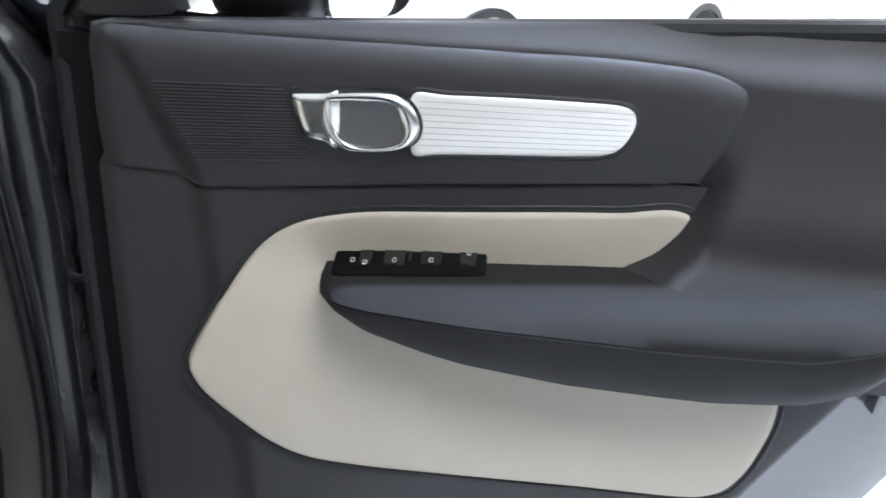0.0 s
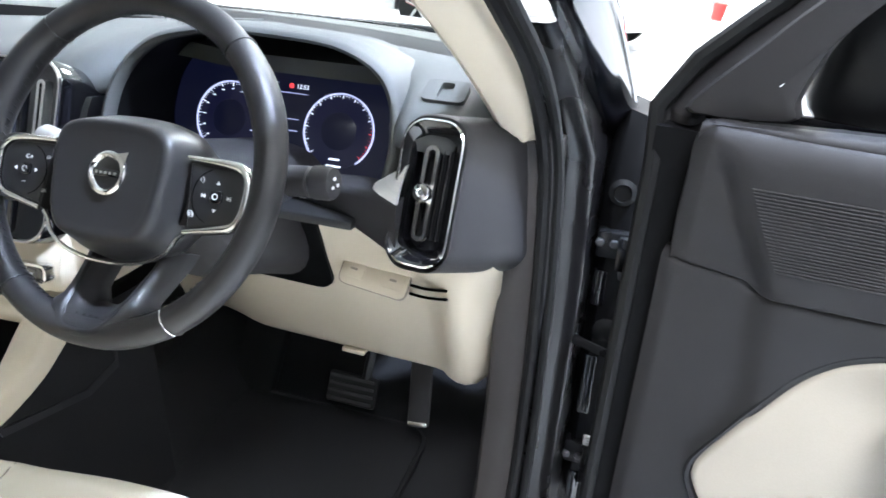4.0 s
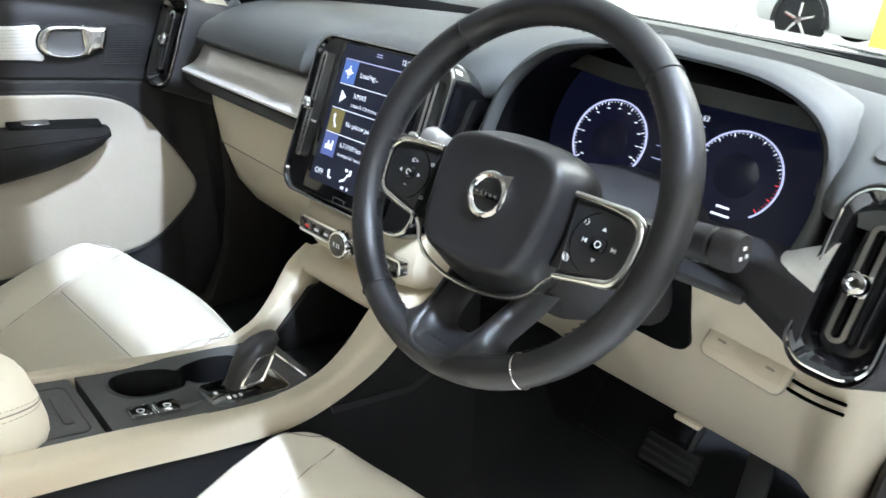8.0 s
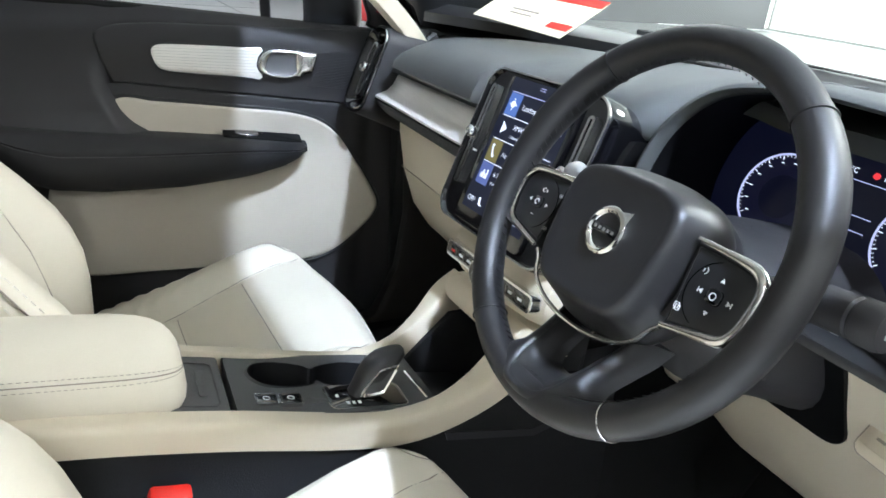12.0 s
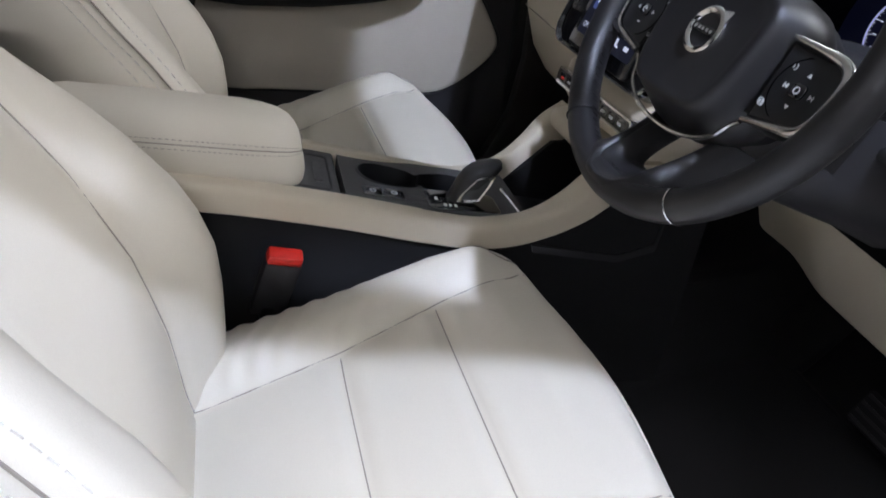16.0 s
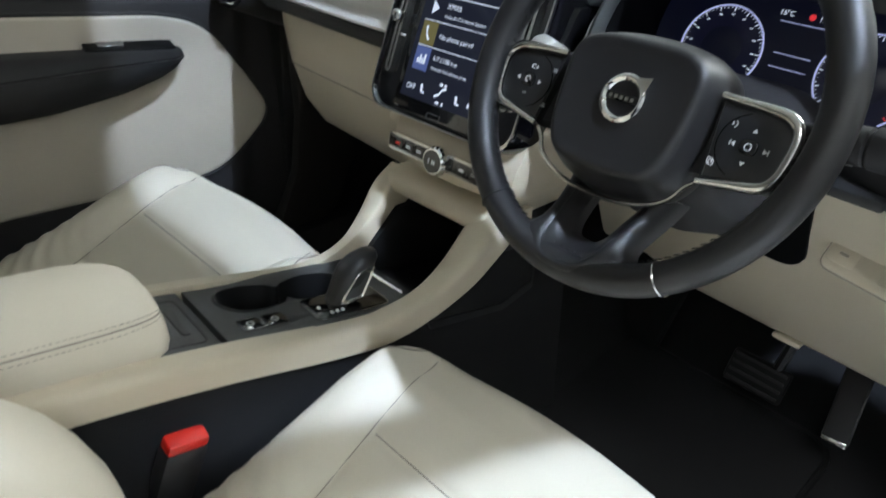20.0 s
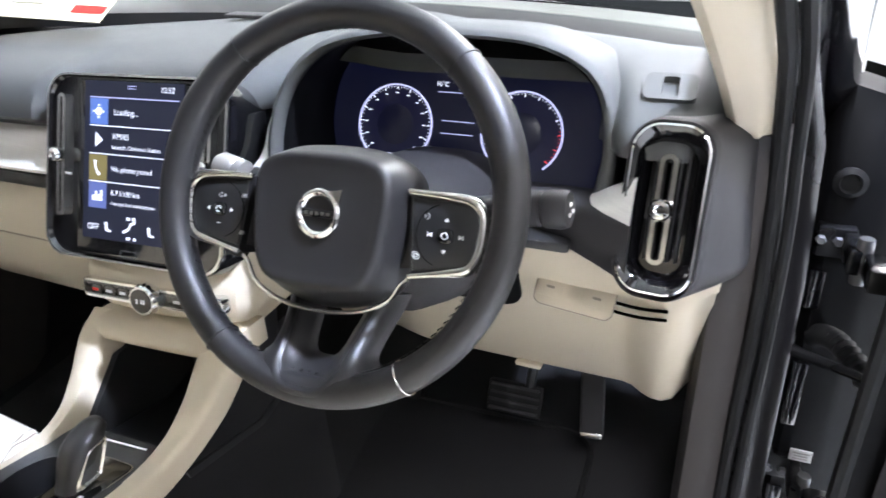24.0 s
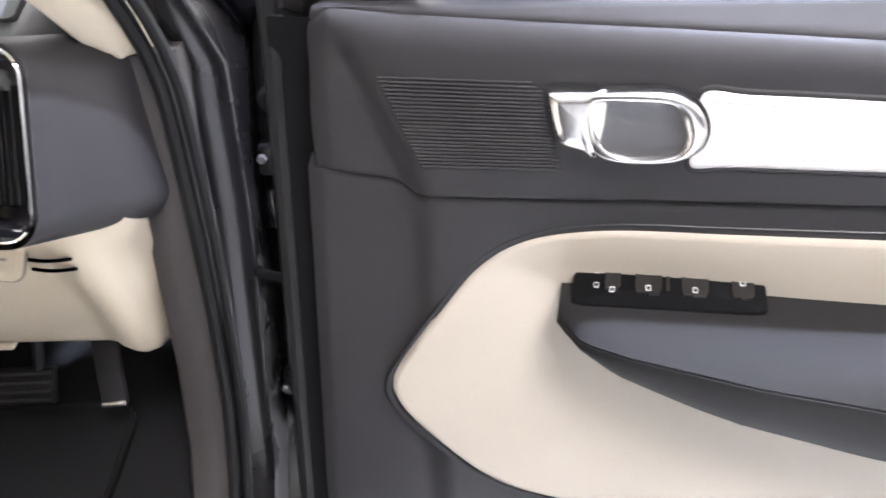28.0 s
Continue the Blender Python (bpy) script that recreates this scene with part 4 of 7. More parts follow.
def pad_right_line(x, yr, e):
    return [(yr, 1.084 - 0.012 * e), (mix(0.30, yr, 0.6), 1.092 - 0.014 * e), (0.33 + 0.02 * e, 1.088 - 0.016 * e), (0.285 + 0.02 * e, 1.080 - 0.016 * e), (0.245 + 0.025 * e, 1.0675 - 0.016 * e), (0.215 + 0.03 * e, 1.055 - 0.016 * e), (0.193 + 0.03 * e, 1.040 - 0.014 * e), (0.182 + 0.03 * e, 1.026 - 0.010 * e), (0.182 + 0.03 * e, 1.014), (0.20 + 0.03 * e, 1.008), (yr, 0.99)]


sweep_x("upper_pad", steps(0.546, 0.680, 20), pad_right, DARK_TOP, "grey grained soft dash top", 60)
sweep_x("upper_pad", steps(0.168, 0.550, 12), pad_back, DARK_TOP, "grey grained soft dash top")


# brushed strip and the dark band beneath it
def strip_section(off):
    return lambda x: [(0.160 + off, 1.010), (0.148 + off, 0.996), (0.138 + off, 0.978), (0.124 + off, 0.966), (0.104 + off, 0.959), (0.098 + off, 0.956), (0.100 + off, 0.951), (0.130 + off, 0.949), (0.20 + off, 0.95), (0.20 + off, 1.010)]


def band_section(off):
    return lambda x: [(0.115 + off, 0.9495), (0.101 + off, 0.947), (0.106 + off, 0.935), (0.128 + off, 0.915), (0.145 + off, 0.908), (0.24 + off, 0.905), (0.24 + off, 0.9495)]


sweep_x("silver_strip", steps(-0.672, -0.120, 12), strip_section(0.0), BRUSHED, "pale brushed aluminium strip")
sweep_x("lower_band", steps(-0.680, -0.120, 12), band_section(0.0), DARK)
# driver side: the band dips behind the vent, with the end of the strip above it
bm = bmesh.new()
rings = []
for q in steps(0, 1, 10):
    x = mix(0.420, 0.596, q)
    y = 0.196 - 0.062 * q ** 1.4
    zt, zb = 0.944 + 0.018 * ss(0.0, 0.8, q), 0.930 - 0.032 * q ** 1.5
    rings.append([Vector((x, y + dy, z)) for dy, z in ((0.05, zt + 0.004), (0.012, zt + 0.003), (0.003, zt + 0.001), (0.0, zt - 0.004), (0.0, mix(zt, zb, 0.5)), (0.003, zb + 0.003), (0.010, zb), (0.05, zb - 0.004))])
loft(bm, rings)
part("lower_band", bm, DARK, dash, "", 60)
bm = bmesh.new()
rings = []
for q in steps(0, 1, 8):
    x = mix(0.545, 0.596, q)
    y = 0.166 - 0.030 * q ** 1.2
    h = 0.003 + 0.034 * q
    low = [(y + 0.030 * v ** 1.6, 0.960 + 0.003 * q + h * v) for v in steps(0, 1, 6)]
    rings.append([Vector((x, a, b)) for a, b in low] + [Vector((x, a + 0.006, b)) for a, b in reversed(low)])
loft(bm, rings)
part("silver_strip", bm, BRUSHED, dash, "pale brushed aluminium strip", 60)
sweep_x("silver_strip", steps(0.140, 0.166, 3), strip_section(0.045), BRUSHED, "pale brushed aluminium strip")
sweep_x("recess", steps(-0.70, -0.12, 6), lambda x: [(0.135, 1.018), (0.30, 1.018), (0.30, 1.0), (0.135, 1.006)], BLACK)


# glovebox
def glove_section(x):
    e = ss(-0.62, -0.715, x)
    o = 0.05 * e
    return [(0.150 + o, 0.908), (0.152 + o, 0.880), (0.168 + o, 0.80), (0.200 + o, 0.715), (0.245 + o, 0.655), (0.30 + o, 0.628), (0.45, 0.62), (0.45, 0.908)]


sweep_x("glovebox", steps(-0.715, -0.118, 18), glove_section, CREAM_PLASTIC, "cream moulded glovebox")
bm = bmesh.new()
tube(bm, [Vector((x, glove_section(x)[2][0] - 0.001, 0.80)) + bend(x) for x in steps(-0.68, -0.16, 10)], 0.0012, 5)
part("glovebox_seam", bm, CREAM_SEAM, dash)
bm = bmesh.new()
box(bm, Vector((-0.20, 0.168, 0.79)) + bend(-0.20), (0.07, 0.014, 0.018), 0.005)
part("glovebox_latch", bm, CREAM_PLASTIC, dash)


# driver's knee panel
def knee_section(x):
    e = ss(0.610, 0.672, x)
    f = ss(0.655, 0.690, x)
    w = 0.028 * math.sin(math.pi * min(1.0, max(0.0, (x - 0.60) / 0.085)))
    top = 0.914 - 0.045 * ss(0.50, 0.60, x)
    o = -w + 0.05 * f
    return [(0.195 + 0.02 * e + o * 0.3, top), (0.224 + o * 0.5, mix(0.815, top, 0.45)), (0.246 + o, 0.815), (0.285 + o, 0.75), (0.338 + o, 0.665), (0.366 + o, 0.612), (0.378 + o, 0.600), (0.42, 0.598), (0.46, 0.70), (0.46, top)]


knee_panel = sweep_x("knee_panel", steps(0.115, 0.690, 40), knee_section, CREAM_PLASTIC, "cream moulded panel under the dash", 60)
bm = bmesh.new()
box(bm, (0.452, 0.374, 0.600), (0.04, 0.02, 0.008), 0.003)
panel_catch = part("panel_catch", bm, CREAM_PLASTIC, dash)


def knee_settle(ob):
    return settle(ob, (-0.0037, 0.0023, 0.0088), (0, 1.18, -0.29), (0.5585, 0.3099, 0.692))


def knee_y(z):
    return float(np.interp(z, (0.60, 0.612, 0.665, 0.75, 0.815, 0.88, 0.91), (0.378, 0.366, 0.338, 0.285, 0.246, 0.212, 0.195)))


for ob in (knee_panel, panel_catch):
    knee_settle(ob)
# two slots at the outer end, dark bars with their shade in the colour
for a, b in (((0.578, 0.2538, 0.802), (0.640, 0.2139, 0.825)), ((0.576, 0.2652, 0.783), (0.640, 0.2217, 0.809))):
    bm = bmesh.new()
    tube(bm, [Vector(a).lerp(Vector(b), q) + Vector((0, -0.003 - 0.004 * math.sin(math.pi * q), 0)) for q in steps(0, 1, 6)], 0.0022, 6)
    knee_settle(part("air_slot", bm, GAP_SHADE, dash))
# flush button plate
bm = bmesh.new()
knee_m = Matrix.Translation((0.533, 0.2405, 0.8105)) @ Matrix.Rotation(radians(5.5), 4, "Y") @ Matrix.Rotation(radians(57), 4, "X")
plate(bm, rounded(0.094, 0.044, 0.010), -0.006, 0.0006, knee_m, 0.0004)
plate_ob = knee_settle(part("button_plate", bm, CREAM_PLASTIC, dash))
for bx in (-0.030, 0.026):
    bm = bmesh.new()
    plate(bm, rounded(0.030, 0.024, 0.004, cx=bx), 0.0, 0.0015, knee_m, 0.0006)
    part("push_button", bm, CREAM_PLASTIC, plate_ob)
    bm = bmesh.new()
    plate(bm, rounded(0.010, 0.003, 0.001, cx=bx), 0.0, 0.0018, knee_m)
    part("button_mark", bm, CREAM_SEAM, plate_ob)
bm = bmesh.new()
frame_plate(bm, rounded(0.0965, 0.0465, 0.011), rounded(0.094, 0.044, 0.010), -0.006, 0.0002, knee_m)
part("plate_gap", bm, CREAM_SEAM, plate_ob)
# steering column shroud and the dark well round it
bm = bmesh.new()
loft(bm, [[Vector((0.35 + w * x, y, zc + hh * z)) for x, z in rounded(2, 2, 0.75, 6)] for y, w, zc, hh in ((0.070, 0.056, 0.948, 0.046), (0.10, 0.072, 0.920, 0.074), (0.15, 0.085, 0.910, 0.082), (0.20, 0.090, 0.898, 0.088), (0.30, 0.095, 0.865, 0.100))])
part("column_shroud", bm, DARK, dash, "charcoal steering column shroud")
bm = bmesh.new()
loft(bm, [[Vector((x, knee_y(z) + q, z)) for x, z in rounded(0.226, 0.158, 0.032, 5, 0.349, 0.832)] for q in (-0.006, 0.02)])
knee_settle(part("column_well", bm, CLAD, dash, sharp=25))

# instrument binnacle
BIN = ((0.178, 0.930), (0.166, 0.985), (0.178, 1.045), (0.222, 1.090), (0.30, 1.108), (0.38, 1.110), (0.475, 1.103), (0.536, 1.072), (0.556, 1.008), (0.545, 0.930))
bc = Vector((0.358, 0.985))


def rim_y(z):
    return 0.183 + 0.36 * max(0.0, z - 0.93)


rim = curve_pts(BIN, 14)
bm = bmesh.new()
rings = []
for v in (1.0, 0.85, 0.7, 0.5, 0.3, 0.12):
    ring = []
    for p in rim:
        q = bc + (p - bc) * 1.075
        up = ss(1.02, 1.085, p.y)
        out = 0.030 if p.x > bc.x else -0.030
        ye, ze, xe = mix(0.31, 0.42, up), mix(min(q.y, 1.05), 1.055, up), mix(q.x + out, bc.x + (p.x - bc.x) * 1.16, up)
        y0 = rim_y(q.y) + 0.006
        ring.append(Vector((mix(q.x, xe, v ** 1.4), mix(y0, ye, v), mix(q.y + 0.004 * up * math.sin(math.pi * v), ze, v**2.6))))
    rings.append(ring)
for k, dy in ((1.072, 0.004), (1.055, -0.003), (1.03, -0.005), (1.0, 0.0), (0.988, 0.008), (0.982, 0.020), (0.976, 0.06), (0.970, 0.13), (0.968, 0.20)):
    rings.append([Vector((q.x, min(rim_y(q.y) + dy, 0.40), q.y)) for q in (bc + (p - bc) * k for p in rim)])
loft(bm, rings, closed=False, caps=False)
part("binnacle_hood", bm, DARK_TOP, dash, "charcoal instrument hood", 60)
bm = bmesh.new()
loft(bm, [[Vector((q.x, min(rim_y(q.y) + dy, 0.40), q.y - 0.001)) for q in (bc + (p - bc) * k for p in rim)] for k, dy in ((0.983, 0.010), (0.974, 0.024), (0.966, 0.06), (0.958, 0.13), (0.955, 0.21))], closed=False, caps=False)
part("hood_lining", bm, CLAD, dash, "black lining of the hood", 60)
bm = bmesh.new()
box(bm, (0.357, 0.30, 0.922), (0.36, 0.30, 0.012), 0.004)
part("binnacle_floor", bm, BLACK, dash)
# display with two dials
DISP_M = Matrix.Translation((0.350, 0.334, 0.976)) @ Matrix.Rotation(radians(70), 4, "X")
DISPLAY = glowing("display_glass", (0.004, 0.005, 0.018), 0.5)
BLUE_GLOW = glowing("dial_face_glow", (0.008, 0.009, 0.035), 0.4)
WHITE_GLOW = glowing("white_display_light", (0.80, 0.85, 1.0), 1.3)
RING_GLOW = glowing("dial_ring_light", (0.50, 0.52, 0.85), 1.1)
RED_GLOW = glowing("red_display_light", (0.9, 0.05, 0.06), 1.0)
display = thing("instrument_display", "dark digital instrument display with two lit blue dials", "display")
bm = bmesh.new()
plate(bm, rounded(0.385, 0.165, 0.02), -0.01, 0.0, DISP_M)
part("display_panel", bm, DISPLAY, display)


def arc_band(bm, c, r0, r1, a0, a1, z0, z1, m, n=48):
    rows = []
    for i in range(n + 1):
        a = radians(mix(a0, a1, i / n))
        ca, sa = math.cos(a), math.sin(a)
        rows.append([m @ Vector((c[0] + r * ca, c[1] + r * sa, z)) for r, z in ((r0, z0), (r0, z1), (r1, z1), (r1, z0))])
    loft(bm, rows)


for cx, cy, rr, red in ((-0.087, -0.004, 0.0525, False), (0.084, -0.002, 0.0525, True)):
    bm = bmesh.new()
    lathe(bm, [(rr * 0.97, 0.0), (rr * 0.97, 0.0008), (0.001, 0.0010)], DISP_M @ Matrix.Translation((cx, cy, 0)), 40)
    dial = part("dial_face", bm, BLUE_GLOW, display)
    bm = bmesh.new()
    arc_band(bm, (cx, cy), rr * 0.965, rr, -52, 232, 0, 0.0022, DISP_M)
    part("dial_ring", bm, RING_GLOW, dial)
    bm = bmesh.new()
    bm2 = bmesh.new()
    for k in range(49):
        a = radians(mix(222, -42, k / 48))
        long = k % 4 == 0
        u = Vector((math.cos(a), math.sin(a), 0))
        o = Vector((cx, cy, 0.0016))
        tgt = bm2 if red and k > 38 else bm
        tube(tgt, [DISP_M @ (o + u * rr * (0.86 if long else 0.91)), DISP_M @ (o + u * rr * 0.945)], 0.0006 if long else 0.0004, 4)
        if long and not red:
            tube(tgt, [DISP_M @ (o + u * rr * 0.78 + Vector((-0.002, 0, 0))), DISP_M @ (o + u * rr * 0.78 + Vector((0.002, 0, 0)))], 0.0007, 4)
    part("dial_ticks", bm, WHITE_GLOW, dial)
    if red:
        part("red_ticks", bm2, RED_GLOW, dial)
    else:
        bm2.free()
    bm = bmesh.new()
    lathe(bm, [(rr * 0.5, 0.0008), (rr * 0.48, 0.0016), (0.001, 0.0017)], DISP_M @ Matrix.Translation((cx, cy, 0)), 32)
    part("dial_centre", bm, DISPLAY, dial)
    bm = bmesh.new()
    for q, w in ((-0.74, 0.30), (-0.92, 0.42)):
        tube(bm, [DISP_M @ Vector((cx - rr * w * 0.5, cy + rr * q, 0.002)), DISP_M @ Vector((cx + rr * w * 0.5, cy + rr * q, 0.002))], 0.0015, 4, flat=0.4)
    part("dial_marks", bm, WHITE_GLOW, dial)
for x0, x1, y0, mm, nm in ((-0.022, 0.022, 0.006, RING_GLOW, "display_line"), (-0.022, 0.022, -0.010, RING_GLOW, "display_line"), (-0.03, 0.03, 0.042, RING_GLOW, "display_line"), (0.045, 0.11, -0.069, WHITE_GLOW, "display_text"), (-0.115, -0.06, -0.069, WHITE_GLOW, "display_text")):
    bm = bmesh.new()
    tube(bm, [DISP_M @ Vector((x0, y0, 0.0012)), DISP_M @ Vector((x1, y0, 0.0012))], 0.0016 if nm == "display_text" else 0.0005, 4, flat=0.5)
    part(nm, bm, mm, display)
bm = bmesh.new()
lathe(bm, [(0.0035, 0), (0.0035, 0.0015), (0.001, 0.0016)], DISP_M @ Matrix.Translation((0.004, 0.052, 0)), 16)
part("warning_light", bm, RED_GLOW, display)


def glow_text(words, x, y, size, frame_m, parent, z=0.0014):
    cu = bpy.data.curves.new("words", "FONT")
    cu.body, cu.size = words, size
    tmp = bpy.data.objects.new("words", cu)
    scene.collection.objects.link(tmp)
    bpy.context.view_layer.update()
    me = bpy.data.meshes.new_from_object(tmp.evaluated_get(bpy.context.evaluated_depsgraph_get()))
    bpy.data.objects.remove(tmp)
    bm = bmesh.new()
    bm.from_mesh(me)
    for v in bm.verts:
        v.co = frame_m @ Vector((v.co.x + x, v.co.y + y, z))
    return part("display_words", bm, WHITE_GLOW, parent)


glow_text("16\u00b0C", -0.034, 0.049, 0.0085, DISP_M, display)
glow_text("12:52", 0.012, 0.049, 0.0085, DISP_M, display)
glow_text("RPM", -0.096, -0.050, 0.0065, DISP_M, display)
settle(display, (0.0024, -0.0023, 0.0073))


# ---- air vents ----
def racetrack(w, h, n=8):
    return rounded(w, h, w / 2 - 1e-4, n)


def vent_core(m, parent, length=0.106, slot=0.0175, knob=0.011, vanes=True):
    if vanes:
        for k in range(5):
            bm = bmesh.new()
            box(bm, (mix(-0.015, 0.015, k / 4), 0, -0.017), (0.0016, length * 0.95, 0.010), 0.0, m)
            part("vane", bm, BLACK, parent)
    bm = bmesh.new()
    frame_plate(bm, racetrack(slot, length), racetrack(slot - 0.009, length - 0.009), -0.006, 0.003, m)
    part("slider", bm, SATIN, parent, "satin chrome vertical slider")
    bm = bmesh.new()
    lathe(bm, [(0.004, -0.004), (0.004, 0.004), (knob * 0.8, 0.005), (knob, 0.008), (knob, 0.013), (knob * 0.8, 0.016), (knob * 0.45, 0.0165), (knob * 0.3, 0.015), (0.0008, 0.015)], m, 20)
    part("knob", bm, CHROME, parent, "round chrome knob")


def corner_vent(m, label):
    v = thing("air_vent", label, "air vent", "dashboard air vents")
    bm = bmesh.new()
    outer = rounded(0.084, 0.174, 0.032, 8)
    rings = [(1.52, -0.20), (1.36, -0.12), (1.14, -0.05), (1.03, -0.015), (1.0, -0.004), (0.96, 0.0), (0.90, -0.001)]
    loft(bm, [[m @ Vector((x * k, y * (1 + (k - 1) * 0.35) + 0.03 * (k - 1), z)) for x, y in outer] for k, z in rings], caps=False)
    part("vent_housing", bm, DARK, v, "charcoal soft housing")
    o, i, j = rounded(0.074, 0.163, 0.027, 8), rounded(0.070, 0.159, 0.025, 8), rounded(0.050, 0.132, 0.018, 8)
    bm = bmesh.new()
    loft(bm, [[m @ Vector((x, y, z)) for x, y in ring] for ring, z in ((o, -0.01), (o, 0.003), (i, 0.004), (i, 0.0))], caps=False)
    part("bezel", bm, CHROME, v, "thin chrome bezel")
    bm = bmesh.new()
    loft(bm, [[m @ Vector((x, y, z)) for x, y in ring] for ring, z in ((i, -0.002), (i, 0.0018), (j, -0.008), (rounded(0.042, 0.124, 0.016, 8), -0.022), (rounded(0.002, 0.002, 0.0005, 8), -0.022))], caps=False)
    part("vent_throat", bm, GLOSS, v)
    vent_core(m @ Matrix.Translation((0, 0, -0.002)), v)
    return v


VENT_R = Matrix.Translation((0.6195, 0.155, 0.974)) @ Matrix.Rotation(radians(-10), 4, "Z") @ Matrix.Rotation(radians(69), 4, "X")
VENT_L = Matrix.Translation((-0.6150, 0.128, 0.980)) @ Matrix.Rotation(radians(10), 4, "Z") @ Matrix.Rotation(radians(69), 4, "X")
settle(corner_vent(VENT_R, "upright gloss black vent with chrome slider on the driver side"), (0.0035, -0.0017, 0.002), (0.5, -2.4, 0.9), (0.6188, 0.1513, 0.9755))
settle(corner_vent(VENT_L, "upright gloss black vent with chrome slider beside the passenger door"), (-0.085, 0.078, -0.030), (-0.6, -2.6, -3.0), (-0.6141, 0.1229, 0.982), 1.14)

# small side-window vents on the dash top
for sx in (0.617, -0.617):
    vm = Matrix.Translation((0.612, 0.245, 1.0700) if sx > 0 else (-0.70, 0.345, 1.018)) @ Matrix.Rotation(radians(26 if sx > 0 else 38), 4, "X")
    v = thing("demister_vent", "small square demister vent in the dash top", "air vent", "demister vents")
    bm = bmesh.new()
    frame_plate(bm, rounded(0.052, 0.040, 0.008), rounded(0.016, 0.030, 0.004), -0.012, 0.0030, vm)
    part("vent_frame", bm, DARK_TOP, v)
    # flat plate whose colour paints the dark of a deep hole
    bm = bmesh.new()
    plate(bm, rounded(0.016, 0.030, 0.004), -0.016, -0.006, vm)
    part("hole_shade_plate", bm, GAP_SHADE, v)
# speaker slot in the middle of the dash top
bm = bmesh.new()
box(bm, Vector((0.0, 0.46, 1.0965)) + bend(0.0), (0.20, 0.035, 0.006), 0.002)
part("top_speaker", bm, DARK, dash)

# ---- centre screen ----
screen = thing("centre_screen", "portrait touchscreen in a gloss black surround with side vents", "touchscreen")
SCREEN_M = Matrix.Translation((-0.0155, 0.151, 0.945)) @ Matrix.Rotation(radians(-1.0), 4, "Z") @ Matrix.Rotation(radians(-1.8), 4, "Y") @ Matrix.Rotation(radians(70), 4, "X")
bm = bmesh.new()
so = rounded(0.290, 0.240, 0.034, 8)
loft(bm, [[SCREEN_M @ Vector((x * k, y * k, z)) for x, y in so] for k, z in ((0.97, -0.10), (1.0, -0.03), (1.0, 0.0), (0.985, 0.005), (0.965, 0.006), (0.95, 0.002), (0.5, 0.001), (0.01, 0.001))], caps=False)
part("surround", bm, GLOSS, screen, "gloss black surround")
bm = bmesh.new()
frame_plate(bm, rounded(0.287, 0.237, 0.033, 8), rounded(0.282, 0.232, 0.031, 8), 0.0, 0.0072, SCREEN_M)
part("chrome_edge", bm, SATIN, screen)
bm = bmesh.new()
plate(bm, rounded(0.176, 0.222, 0.008), 0.0, 0.007, SCREEN_M, 0.002)
glass = part("screen_glass", bm, GLOSS, screen)
SCREEN_DARK = glowing("screen_background", (0.004, 0.006, 0.020), 1.0)
TILE_BLUE = glowing("blue_tile_light", (0.10, 0.19, 0.55), 0.9)
TILE_OLIVE = glowing("olive_tile_light", (0.20, 0.17, 0.06), 0.9)
TILE_SLATE = glowing("slate_tile_light", (0.11, 0.15, 0.40), 0.9)
bm = bmesh.new()
plate(bm, rounded(0.158, 0.200, 0.002), 0.006, 0.0076, SCREEN_M @ Matrix.Translation((0.002, 0.010, 0)))
part("screen_picture", bm, SCREEN_DARK, glass)


def lit_bar(x0, x1, y, h, mat, z=0.0080):
    bm = bmesh.new()
    box(bm, ((x0 + x1) / 2, y, z), (x1 - x0, h, 0.0008), 0.0, SCREEN_M)
    return part("screen_mark", bm, mat, glass)


def lit_text(words, x, y, size):
    return glow_text(words, x, y, size, SCREEN_M, glass, 0.0084)


ROW, TOP, LEFT = 0.0353, 0.0895, -0.067


def row_y(k):
    return TOP - ROW * k


for k in range(4):
    lit_bar(LEFT, 0.074, row_y(k), 0.0011, WHITE_GLOW if k else RING_GLOW)
for q in (0.1015, 0.1045):
    lit_bar(-0.006, 0.006, q, 0.0009, RING_GLOW)
for k, tile in ((0, TILE_BLUE), (2, TILE_OLIVE), (3, TILE_SLATE)):
    lit_bar(LEFT, LEFT + 0.029, row_y(k + 0.5), 0.0325, tile)
# pin mark on the first tile, arrow, telephone and bar chart on the others
bm = bmesh.new()
cx, cy = LEFT + 0.0145, row_y(0.5)
lathe(bm, [(0.0052, 0.0078), (0.0052, 0.0086), (0.001, 0.0087)], SCREEN_M @ Matrix.Translation((cx, cy, 0)), 16)
for dx, dy in ((0.0075, 0), (-0.0075, 0), (0, 0.0075), (0, -0.0075)):
    box(bm, (cx + dx, cy + dy, 0.0083), (0.0026, 0.0026, 0.0006), 0.0, SCREEN_M)
part("screen_mark", bm, WHITE_GLOW, glass)
bm = bmesh.new()
cx, cy = LEFT + 0.0145, row_y(1.5)
loft(bm, [[SCREEN_M @ Vector((cx + x, cy + y, z)) for x, y in ((-0.005, -0.009), (0.007, 0), (-0.005, 0.009))] for z in (0.0078, 0.0084)])
part("screen_mark", bm, WHITE_GLOW, glass)
bm = bmesh.new()
cy = row_y(2.5)
tube(bm, [SCREEN_M @ Vector((cx + x, cy + y, 0.0084)) for x, y in curve_pts([(-0.003, 0.0090), (-0.0035, 0.003), (-0.0005, -0.004), (0.004, -0.0085)], 4)], [0.0016 + 0.0014 * (abs(k - 6) / 6) ** 2 for k in range(13)], 5, flat=0.4)
part("screen_mark", bm, WHITE_GLOW, glass)
